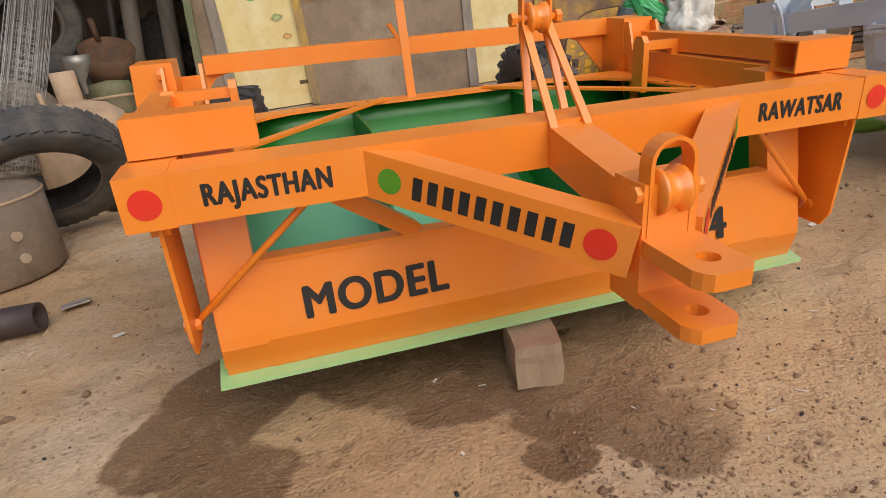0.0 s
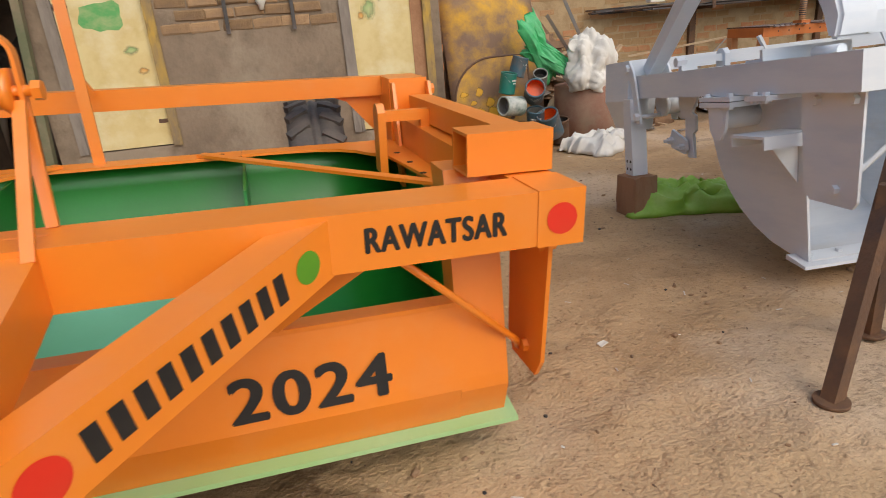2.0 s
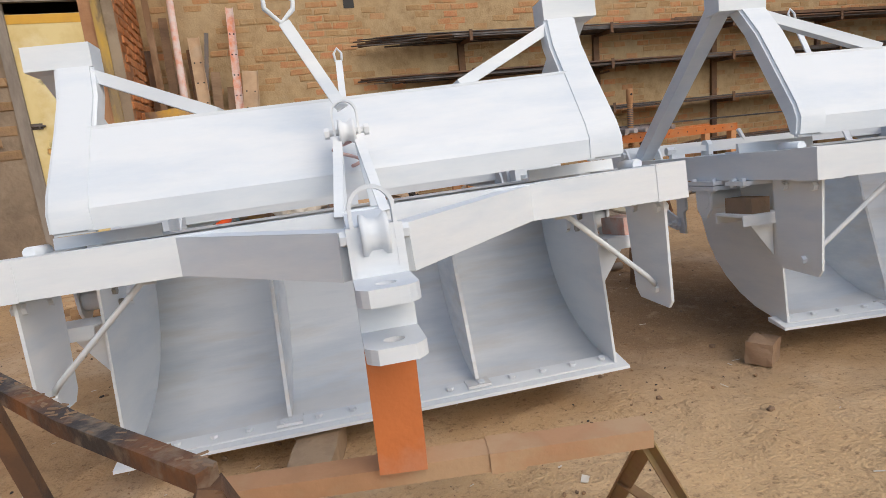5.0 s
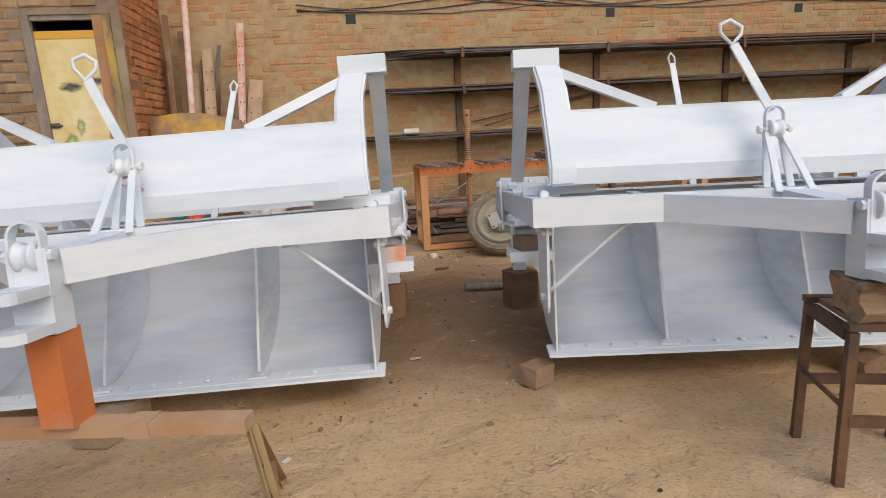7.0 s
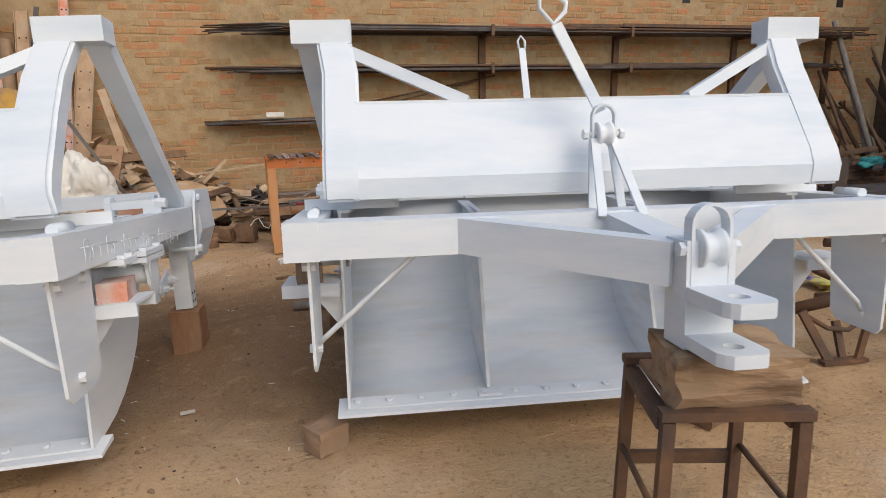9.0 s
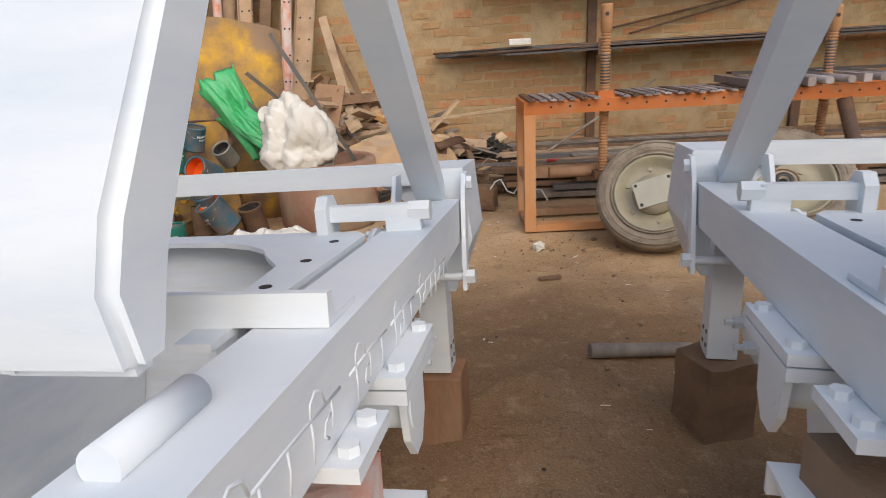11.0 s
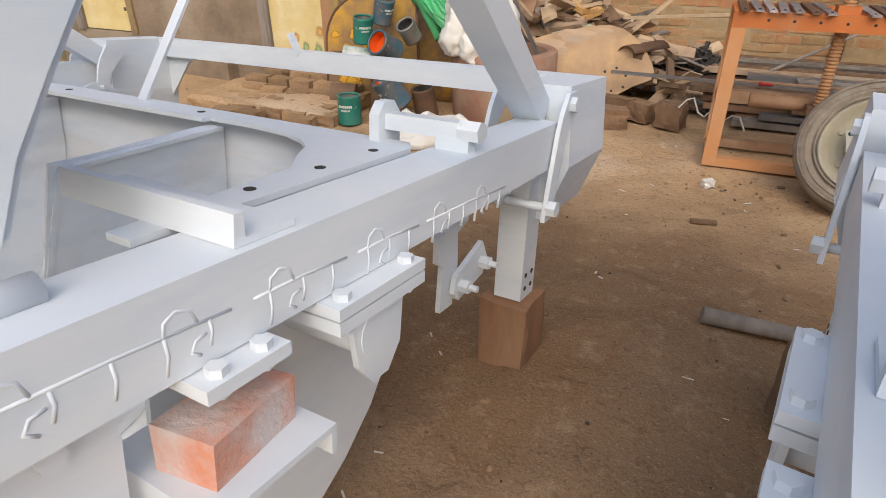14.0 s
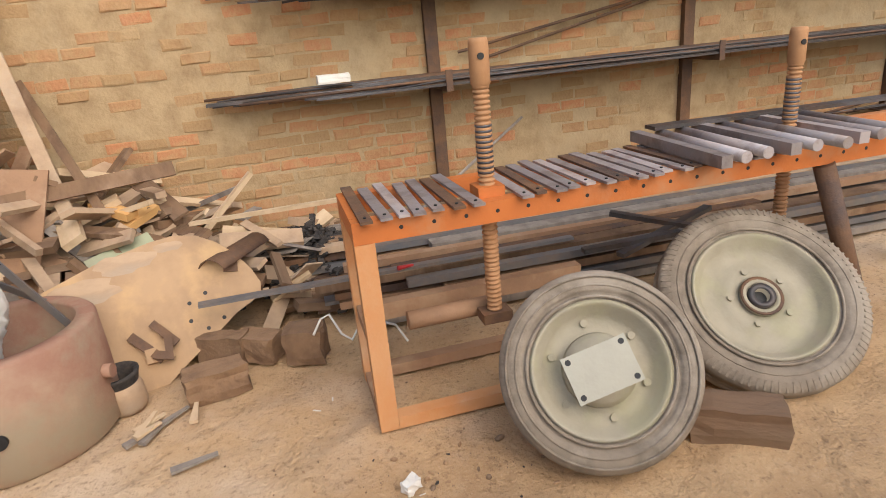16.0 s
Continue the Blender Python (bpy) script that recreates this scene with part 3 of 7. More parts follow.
WHITE_FORM = dict(half=1.25, back=1.80, corner=(1.255, 2.22, 1.125), shell=WHITE_SHELL, edge=(1.125, 0.43, 0.128), hitch=-0.066, raise_hitch=0.024, wide=1.07, pulley=(0.19, 0.29), arm=(-0.53, 0.92), gate=(0.0, 0.0, 0.0), leg_out=0.0)
ORANGE_FORM = dict(half=1.228, back=1.36, corner=(1.24, 1.66, 1.18), shell=shell_of(0.21, 1.12, 0.285, 0.70), edge=(1.128, 0.165, 0.302), hitch=0.058, raise_hitch=0.0, wide=1.10, pulley=(0.22, 0.27), arm=(-0.46, 0.81), gate=(0.0, 0.0, 0.0))
WHITE_A_FORM = dict(WHITE_FORM, gate=(0.015, 0.0, 0.015), leg_out=0.11)


def scraper(m, white, label, P):
    main = WHITE if white else ORANGE
    inner = WHITEIN if white else GREEN
    half, yb, shell = P["half"], P["back"], P["shell"]
    cx, cy, zk = P["corner"]
    S = thing("land_scraper", m, label, "scraper", "land levelling scrapers")
    zb, zl = 1.025, 0.888
    k = half / 1.25
    # front beam with end caps
    part("front_beam", box(-half + 0.12, half - 0.12, 0.0, 0.15, zl, zb, 0.006), main, S)
    for s in (-1, 1):
        a, b = sorted((s * (half - 0.125), s * half))
        part("end_cap", box(a, b, -0.003, 0.155, zl - 0.003, zb + 0.003, 0.014), main, S)
        a, b = sorted((s * (half - 0.135), s * (half - 0.003)))
        part("side_beam", box(a, b, 0.15, yb, zl, zb, 0.006), main, S)
        part("hinge_pipe", rod((s * (half - 0.09), 0.20, zb + 0.012), (s * (half - 0.09), 0.34, zb + 0.012), 0.021), main, S)
        a, b = sorted((s * (half - 0.44), s * (half - 0.02)))
        if white:
            part("cross_angle", plate([(0.56, zb + 0.001), (0.565, zb + 0.05), (0.582, zb + 0.05), (0.582, zb + 0.012), (0.68, zb + 0.012), (0.68, zb + 0.001)], b - a, 'x', a, 0), main, S)
        # steering flap with brace
        a = s * (half - 0.072)
        if not white:
            a = s * (half - 0.06)
        flap = [(0.06, zl), (0.385, zl), (0.36, 0.49), (0.325, 0.45), (0.10, 0.44), (0.075, 0.47)] if white else [(0.06, zl), (0.31, zl), (0.31, 0.50), (0.275, 0.44), (0.12, 0.44), (0.085, 0.50)]
        part("flap", plate(flap, 0.012, 'x', a, 0.002), main, S)
        for by, bz in ((0.10, zl - 0.035), (0.29, zl - 0.035), (0.18, 0.51)):
            part("bolt", bolt((a + (0.012 if s > 0 else 0), by, bz), (s, 0, 0), 0.02, 0.022), main, S)
            part("bolt", bolt((a + (0 if s > 0 else 0.012), by, bz), (-s, 0, 0), 0.02, 0.016), main, S)
        part("brace_rod", pipe([(s * (half - (0.085 if white else 0.07)), 0.17 if white else 0.21, 0.53 if white else 0.49), (s * (half - (0.13 if white else 0.10)), 0.14 if white else 0.17, 0.575 if white else 0.54), (s * 0.78 * k, 0.08, zl - 0.008), (s * 0.73 * k, 0.08, zl - 0.008)], 0.011), main, S)
    # draw arms, centre beam and hitch
    h, hz = P["hitch"], P["raise_hitch"]
    for s in (-1, 1):
        part("draw_arm", bar((s * 0.615 * k, 0.06, zb - 0.068), (s * 0.06, P["arm"][0], P["arm"][1]), 0.092, 0.13, r=0.006), main, S)
    part("centre_beam", bar((0, 0.10, zb - 0.058), (0, -0.47 + h, zb - 0.14 + hz), 0.13, 0.12, r=0.008), main, S)
    part("hitch_block", box(-0.072, 0.072, -0.55 + h, -0.43 + h, 0.66 + hz, zb - 0.055 + hz, 0.008), main, S)
    part("hitch_plate", holed_plate(-0.072, 0.072, -0.765 + h, -0.50 + h, 0.802 + hz, 0.842 + hz, -0.685 + h, 0.026), main, S)
    part("hitch_plate", holed_plate(-0.072, 0.072, -0.745 + h, -0.50 + h, 0.668 + hz, 0.704 + hz, -0.668 + h, 0.026), main, S)
    part("pulley_strap", u_strap(0, -0.53 + h, 0.838 + hz, 0.050, 0.225, 0.045, 0.010), main, S)
    pulley(S, 0, -0.53 + h, 0.945 + hz, 0.055, 0.072, main)
    # upper pulley on four flat legs
    py, pz = P["pulley"][0], zb + P["pulley"][1]
    for s in (-1, 1):
        part("pulley_leg", bar((s * (0.08 if white else 0.055), -0.02, zb - 0.02), (s * 0.038, py - 0.01, pz - 0.02), 0.012, 0.034 if white else 0.024, (1, 0, 0), 0), main, S)
        part("pulley_leg", bar((s * 0.06, 0.14, zb), (s * 0.038, py + 0.01, pz - 0.02), 0.012, 0.034 if white else 0.024, (1, 0, 0), 0), main, S)
    part("pulley_strap", u_strap(0, py, pz - 0.05, 0.042, 0.16, 0.03, 0.008), main, S)
    pulley(S, 0, py, pz, 0.046, 0.062, main)
    # back frame
    part("rear_beam", box(-cx + 0.16, cx - 0.16, cy - 0.08, cy, zk - 0.085, zk, 0.004), main, S)
    part("rear_tab", bar((-0.12, cy - 0.07, zk - 0.02), (-0.17, cy - 0.07, zk + 0.07), 0.02, 0.03, (0, 1, 0), 0.002), main, S)
    for s in (-1, 1):
        cx = P["corner"][0] + (0.13 if s < 0 and not white else 0)
        prof = [(cx - 0.17, zk), (cx, zk), (cx + 0.02, zk - 0.25), (cx - 0.05, zk - 0.44), (cx - 0.14, zk - 0.44), (cx - 0.17, zk - 0.25)]
        part("corner_post", plate([(s * a, b) for a, b in prof], cy - yb - 0.05, 'y', yb + 0.05, 0.008), main, S)
        part("gusset", plate([(s * (cx - 0.17), zk - 0.085), (s * (cx - 0.40), zk - 0.085), (s * (cx - 0.33), zk - 0.11), (s * (cx - 0.17), zk - 0.29)], 0.012, 'y', cy - 0.04, 0), main, S)
        px = s * (half - 0.07)
        for dx in ((-0.155 if white else -0.078) * s, 0.082 * s):
            part("hinge_strap", plate([(yb - 0.11, 0.735), (yb - 0.05, 0.735), (yb + 0.01, 0.98), (yb + 0.075, 1.05), (yb + 0.075, zk - 0.015), (yb + 0.01, zk - 0.015), (yb - 0.03, 1.05), (yb - 0.05, 1.0)], 0.014, 'x', px + dx - 0.007, 0.002), main, S)
        part("hinge_pin", rod((px - 0.11, yb - 0.08, 0.775), (px + 0.10, yb - 0.08, 0.775), 0.014), main, S)
        part("bolt", bolt((px + 0.085 * s, yb - 0.08, 0.775), (s, 0, 0), 0.026, 0.03), main, S)
        part("bolt", bolt((px + 0.085 * s, yb + 0.035, zk - 0.05), (s, 0, 0), 0.024, 0.022), main, S)
        # latch above the side beam
        ly = 1.28 if white else yb - 0.30
        part("latch_bar", box(*sorted((s * (half - 0.27), s * (half - 0.05))), ly - 0.02, ly + 0.02, zb + 0.028, zb + 0.068, 0.006), main, S)
        part("latch_foot", box(*sorted((s * (half - 0.12), s * (half - 0.03))), ly - 0.018, ly + 0.018, zb - 0.002, zb + 0.032, 0.003), main, S)
        part("latch_nut", bolt((s * (half - 0.06), ly, zb + 0.048), (s, 0, 0), 0.027, 0.055), main, S)
        part("latch_link", plate([(ly - 0.045, 0.86), (ly + 0.045, 0.86), (ly + 0.045, 1.09), (ly + 0.02, 1.12), (ly - 0.02, 1.12), (ly - 0.045, 1.09)], 0.03, 'x', s * (half - 0.28) - 0.015, 0.006), main, S)
        # bearings and brackets hung under the side beam
        for y, long in ((0.44, 0.15), (0.70, 0.26)):
            part("bearing_plate", box(*sorted((s * (half - 0.17), s * (half + 0.045))), y, y + long, zl - 0.024, zl - 0.002, 0.004), main, S)
            if y > 0.6:
                part("bearing_plate", box(*sorted((s * (half - 0.17), s * (half + 0.045))), y, y + long, zl - 0.052, zl - 0.028, 0.004), main, S)
            for yy in (y + 0.035, y + long - 0.035):
                part("bolt", bolt((s * (half + 0.022), yy, zl - 0.002), (0, 0, 1), 0.016, 0.014), main, S)
                part("bolt", bolt((s * (half + 0.022), yy, zl - (0.051 if y > 0.6 else 0.023)), (0, 0, -1), 0.016, 0.012), main, S)
        if white:
            hub = part("wheel_hub", rod((s * (half - 0.13), 1.70, 0.84), (s * (half - 0.27), 1.70, 0.84), 0.070, 0.064, 28), main, S, "grey-white wheel hub on the stub axle")
            part("hub_collar", rod((s * (half - 0.125), 1.70, 0.84), (s * (half - 0.15), 1.70, 0.84), 0.075, n=28), main, hub)
            part("hub_flange", rod((s * (half - 0.268), 1.70, 0.84), (s * (half - 0.288), 1.70, 0.84), 0.112, n=32), main, hub)
            for k in range(6):
                part("stud", bolt((s * (half - 0.25), 1.70 + 0.090 * math.cos(1.047 * k + 0.3), 0.84 + 0.090 * math.sin(1.047 * k + 0.3)), (-s, 0, 0), 0.013, 0.065), main, hub)
            part("bearing_barrel", rod((s * (half - 0.20), 0.83, zl - 0.105), (s * (half + 0.03), 0.83, zl - 0.105), 0.055), main, S)
            part("bearing_ear", plate([(0.75, zl - 0.05), (0.91, zl - 0.05), (0.90, zl - 0.16), (0.86, zl - 0.21), (0.81, zl - 0.21), (0.77, zl - 0.16)], 0.014, 'x', s * (half + 0.02) - 0.007, 0.002), main, S)
            lx = s * (half - 0.15)
            part("lock_ear", plate([(1.30, zl), (1.52, zl), (1.50, zl - 0.12), (1.44, zl - 0.14), (1.445, zl - 0.24), (1.42, zl - 0.36), (1.35, zl - 0.36), (1.36, zl - 0.22), (1.33, zl - 0.20), (1.33, zl - 0.12), (1.37, zl - 0.10)], 0.016, 'x', lx - 0.008, 0.002), main, S)
            part("lock_ear", plate([(1.40, zl - 0.26), (1.56, zl - 0.20), (1.60, zl - 0.27), (1.57, zl - 0.31), (1.42, zl - 0.34), (1.39, zl - 0.31)], 0.016, 'x', lx + s * 0.022 - 0.008, 0.002), main, S)
            for by, bz in ((1.555, zl - 0.265), (1.43, zl - 0.295)):
                part("bolt", bolt((lx + s * 0.03, by, bz), (s, 0, 0), 0.021, 0.03), main, S)
                part("bolt", rod((lx + s * 0.03, by, bz), (lx + s * 0.085, by, bz), 0.010, n=8), main, S)
            # wheel leg and hub
            leg = half + (P["leg_out"] if s < 0 else 0.0)
            part("wheel_leg", box(*sorted((s * (leg - 0.17), s * (leg - 0.07))), yb - 0.02, yb + 0.09, 0.40, zl, 0.006), main, S)
            for i in range(4):
                part("leg_hole", rod((s * (leg - 0.071), yb + 0.01 + 0.05 * (i % 2), 0.44 + 0.05 * (i // 2)), (s * (leg - 0.068), yb + 0.01 + 0.05 * (i % 2), 0.44 + 0.05 * (i // 2)), 0.009, n=10), BLACK, S)
            # channel step on the bucket end
            part("step_channel", plate([(0.40, 0.665), (0.40, 0.72), (0.64, 0.72), (0.64, 0.665), (0.628, 0.665), (0.628, 0.708), (0.412, 0.708), (0.412, 0.665)], 0.245, 'x', min(s * 1.085, s * 1.33), 0), main, S)
            part("step_gusset", plate([(s * 1.085, 0.705), (s * 1.25, 0.705), (s * 1.085, 0.48)], 0.01, 'y', 0.52, 0), main, S)
    # bucket
    bk = part("bucket", sheet(shell, -P["wide"], P["wide"], 0.010, 6), inner, S, "" if white else "glossy green bucket inside")
    ye, ze = shell[-1]
    for s in (-1, 1):
        prof = shell + [(ye - 0.72, ze), (shell[0][0] + 0.06, ze - 0.10)]
        part("end_plate", plate(prof, 0.012, 'x', s * (P["wide"] + 0.006) - 0.006, 0), main, bk)
        if not white:
            part("end_lining", plate([(y + (0.02 if i < 2 else 0), z + (0.01 if i < 6 else -0.01)) for i, (y, z) in enumerate(prof)], 0.002, 'x', s * (P["wide"] - 0.004) - 0.001, 0), GREEN, bk)
        rim = part("rim", rim_plate(s, P), main, bk)
        for x, y in ((s * 1.035, 0.77), (s * 1.035, 0.96), (s * 1.03, 1.15), (s * 0.34, ye - 0.005)):
            part("rim_hole", rod((x, y, ze + 0.011), (x, y, ze + 0.0135), 0.012, n=12), BLACK, bk)
        if white:
            for by, bz in ((0.66, 0.90), (0.74, 0.92), (0.82, 0.90), (0.63, 0.82), (0.85, 0.82), (0.68, 0.76), (0.80, 0.76)):
                part("end_bolt", bolt((s * (P["wide"] - 0.001), by, bz), (-s, 0, 0), 0.018, 0.016), TIN, bk)
        inside = [(y, z + 0.004) for y, z in shell]
        part("rib", plate([inside[0], (inside[0][0] + 0.09, inside[0][1] + 0.02), (ye - 0.50, ze - 0.03), (ye - 0.005, ze - 0.02)] + [(y - 0.006, z) for y, z in inside[8:0:-1]], 0.010, 'x', s * 0.425 - 0.005, 0), inner, bk)
        part("rib_foot", box(s * 0.425 - 0.055, s * 0.425 + 0.055, shell[0][0] + 0.02, shell[0][0] + 0.12, shell[0][1] + 0.006, shell[0][1] + 0.018, 0.003), inner, bk)
    part("rim", box(-0.418, 0.418, ye - 0.065, ye + 0.05, ze, ze + 0.012, 0), main, bk)
    for x in (-0.42, 0.42):
        if not white:
            part("tie_bar", bar((x * 0.62, ye - 0.02, ze + 0.02), (x * 2.50, 0.57, ze + 0.02), 0.045, 0.012, r=0.002), main, bk)
            continue
        f = math.copysign(0.425, x)
        a, b, c = Vector((f, ye - 0.03, ze - 0.018)), Vector((f, ye - 0.48, ze - 0.045)), Vector((f, shell[0][0] + 0.075, shell[0][1] + 0.03))
        part("rib_strap", bar(a, b, 0.06, 0.010, r=0.001), inner, bk)
        part("rib_edge", bar(b, c, 0.016, 0.014, r=0.002), inner, bk)
    if not white:
        # thin mint sheet stands in for the sky's reflection on the green floor
        part("floor_patch", sheet([(y - 0.003, z + 0.004) for y, z in shell[:7]], -1.09, 0.355, 0.002, 2), MINT, bk, "pale mint sky sheen coloured onto the bucket floor")
        part("outer_skin", sheet([(y + 0.012, z) for y, z in shell[3:]], -1.02, 1.02, 0.012, 1), ORANGE, bk)
    ex, ey, ez = P["edge"]
    edge = part("cutting_edge", plate([(ey - 0.03, ez - 0.02), (ey - 0.028, ez - 0.006), (ey + 0.10, ez + 0.022), (ey + 0.10, ez)], 2 * ex, 'x', -ex, 0), WHITE if white else PALEGREEN, bk)
    if white:
        for i in range(15):
            part("edge_bolt", bolt((-1.04 + 2.07 * i / 14, ey + 0.062, ez + 0.016), (0, -0.2, 1), 0.017, 0.014), WHITE, edge)
    if white:
        G = raised_gate(S, main, P["gate"][2])
        G.matrix_local = Matrix.Translation((P["gate"][0], 0, P["gate"][1]))
    else:
        lowered_gate(S, main)
    # lifting bars with loops
    a, b = Vector((0, py + 0.03, pz + 0.09)), Vector((-0.165, py + 0.09, pz + 0.44))
    part("lift_bar", bar(a, b, 0.012, 0.045, (1, 0, 0), 0), main, S)
    ring = [b + Vector(v) for v in ((-0.01, 0, 0), (0.04, 0.01, 0.05), (0.045, 0.012, 0.085), (-0.01, 0.02, 0.125), (-0.065, 0.012, 0.105), (-0.065, 0.01, 0.06))]
    part("lift_loop", pipe(ring, 0.010, closed=True), main, S)
    a, b = (Vector((0.02, ye + 0.02, ze)), Vector((0.08, 1.82, 1.93))) if white else (Vector((-0.12, ye + 0.0, ze)), Vector((-0.15, ye + 0.05, 1.75)))
    part("depth_rod", bar(a, b, 0.010, 0.042, (1, 0, 0), 0), main, S)
    part("depth_loop", pipe([b + Vector(v) for v in ((-0.02, 0, 0), (-0.024, 0.02, 0.05), (0, 0.03, 0.085), (0.024, 0.02, 0.05), (0.02, 0, 0))], 0.008), main, S)
    return S


def soften(bm, limit=0.75):
    for f in bm.faces:
        f.smooth = True
    for e in bm.edges:
        e.smooth = len(e.link_faces) == 2 and e.calc_face_angle(0) < limit
    return bm


def flat(bm):
    for f in bm.faces:
        f.smooth = False
    return bm


def raised_gate(S, main, flare=0.0):
    """The front gate swung up on its two arms."""
    G = part("gate_sheet", flat(sheet([(0.46, 1.475), (0.305, 1.235), (0.277, 1.165), (0.287, 1.085)], -1.0, 1.0, 0.008, 2)), main, S)
    part("gate_lip", box(-0.99, 0.99, 0.448, 0.476, 1.473, 1.485, 0.002), main, G)
    for s in (-1, 1):
        front = [(0.278, 1.075), (0.264, 1.165), (0.292, 1.235), (0.445, 1.475), (0.54, 1.62), (0.64, 1.77)]
        back = [(0.33, 1.08), (0.37, 1.175), (0.42, 1.255), (0.56, 1.475), (0.65, 1.62), (0.75, 1.77)]
        bm = bmesh.new()
        rings = [[bm.verts.new((s * x, y, z)) for x, (y, z) in ((0.965, p), (1.12, p), (1.12, q), (0.965, q))] for p, q in zip(front, back)]
        for r0, r1 in zip(rings, rings[1:]):
            for k in range(4):
                bm.faces.new((r0[k], r0[(k + 1) % 4], r1[(k + 1) % 4], r1[k]))
        bm.faces.new(rings[0])
        bm.faces.new(rings[-1])
        bmesh.ops.recalc_face_normals(bm, faces=bm.faces[:])
        for v in bm.verts:
            if v.co.z > 1.7:
                v.co.x += s * 0.025
            if abs(v.co.x) > 1.05:
                v.co.x += s * flare * max(0.0, (1.35 - v.co.z) / 0.25)
        part("gate_post", soften(round_edges(bm, 0.014, 3)), main, G)
        part("short_box", box(*sorted((s * 0.99, s * 1.253)), 0.64, 0.77, 1.757, 1.857, 0.006), main, G)
        part("gate_arm", bar((s * 1.19, 0.73, 1.805), (s * 1.13, 1.83, 1.04), 0.09, 0.085, r=0.005), main, G)
        part("gate_brace", bar((s * 1.0, 0.66, 1.72), (s * 0.50, 0.475, 1.475), 0.05, 0.05, (0, 1, 0), r=0.002), main, G)
    return G


def hollow_box(x0, x1, y0, y1, z0, z1, t=0.008):
    bm = bmesh.new()
    rings = [[bm.verts.new((x, y, z)) for y, z in ((y0 + k, z0 + k), (y1 - k, z0 + k), (y1 - k, z1 - k), (y0 + k, z1 - k))] for x, k in ((x0, 0), (x1, 0), (x1, t), (x0, t))]
    for a, b in zip(rings, rings[1:] + rings[:1]):
        for i in range(4):
            bm.faces.new((a[i], a[(i + 1) % 4], b[(i + 1) % 4], b[i]))
    return bm


def lowered_gate(S, main):
    """The front gate swung down before the bucket."""
    prof = [(0.205, 0.665), (0.165, 0.45), (0.160, 0.42), (0.185, 0.308)]
    G = part("gate_sheet", flat(sheet(prof, -0.96, 0.96, 0.010, 2)), main, S)
    part("gate_lip", box(-0.955, 0.955, 0.19, 0.25, 0.663, 0.677, 0.002), main, G)
    for s in (-1, 1):
        edge = [(0.185, 0.285), (0.150, 0.41), (0.155, 0.45), (0.225, 0.80), (0.28, 1.03), (0.40, 1.03), (0.32, 0.80), (0.25, 0.45), (0.24, 0.41)]
        a, b = sorted((s * 0.955, s * 1.10))
        part("gate_post", plate(edge, b - a, 'x', a, 0.008), main, G)
        part("short_box", hollow_box(*sorted((s * (0.99 if s > 0 else 0.87), s * (1.23 if s > 0 else 1.215))), 0.18, 0.30, 1.03, 1.14), main, G)
        part("gate_arm", bar((s * (1.18 if s > 0 else 1.16), 0.30, 1.085), (s * (1.19 if s > 0 else 1.25), 1.36 if s > 0 else 1.30, 1.07 if s > 0 else 1.03), 0.09, 0.085, r=0.005), main, G)
        part("gate_brace", bar((s * 0.70, 0.11, 0.885), (s * 0.44, 0.215, 0.68), 0.055, 0.035, (0, 1, 0), r=0.002), main, G)
    lettering("MODEL", 0.148, on_plane((-0.595, 0.163, 0.515), (1, 0, 0.012), (0, 0.196, 1)), G, squeeze=0.90)
    lettering("2024", 0.166, on_plane((0.545, 0.161, 0.503), (1, 0, 0.012), (0, 0.196, 1)), G, squeeze=1.18)
    return G


def m_at(x, y, z, yaw, pitch, lean):
    return Matrix.Translation((x, y, z)) @ Euler((0, 0, radians(yaw))).to_matrix().to_4x4() @ \
        Euler((radians(pitch), 0, 0)).to_matrix().to_4x4() @ Euler((0, radians(lean), 0)).to_matrix().to_4x4()


def disc(parent, origin, right, up, r, mat, name):
    bm = bmesh.new()
    bmesh.ops.create_circle(bm, cap_ends=True, segments=32, radius=r)
    for v in bm.verts:
        v.co.z += 0.002
    ob = part(name, bm, mat, parent)
    ob.matrix_local = on_plane(origin, right, up)


ORANGE_AT = m_at(-6.804, 0.192, -0.110, 2.61, 1.67, 2.57)
WHITE_A_AT = m_at(-3.015, 0.395, 0.083, -7.11, -6.01, -1.61)
WHITE_B_AT = m_at(0.121, 0.086, 0.092, -9.98, -4.94, 0.16)
orange = scraper(ORANGE_AT, False, "bright orange painted scraper with green bucket and black stencilling", ORANGE_FORM)
white_a = scraper(WHITE_A_AT, True, "white-primed scraper with raised gate, propped on wooden blocks", WHITE_A_FORM)
white_b = scraper(WHITE_B_AT, True, "white-primed scraper whose hitch rests on a wooden block", WHITE_FORM)

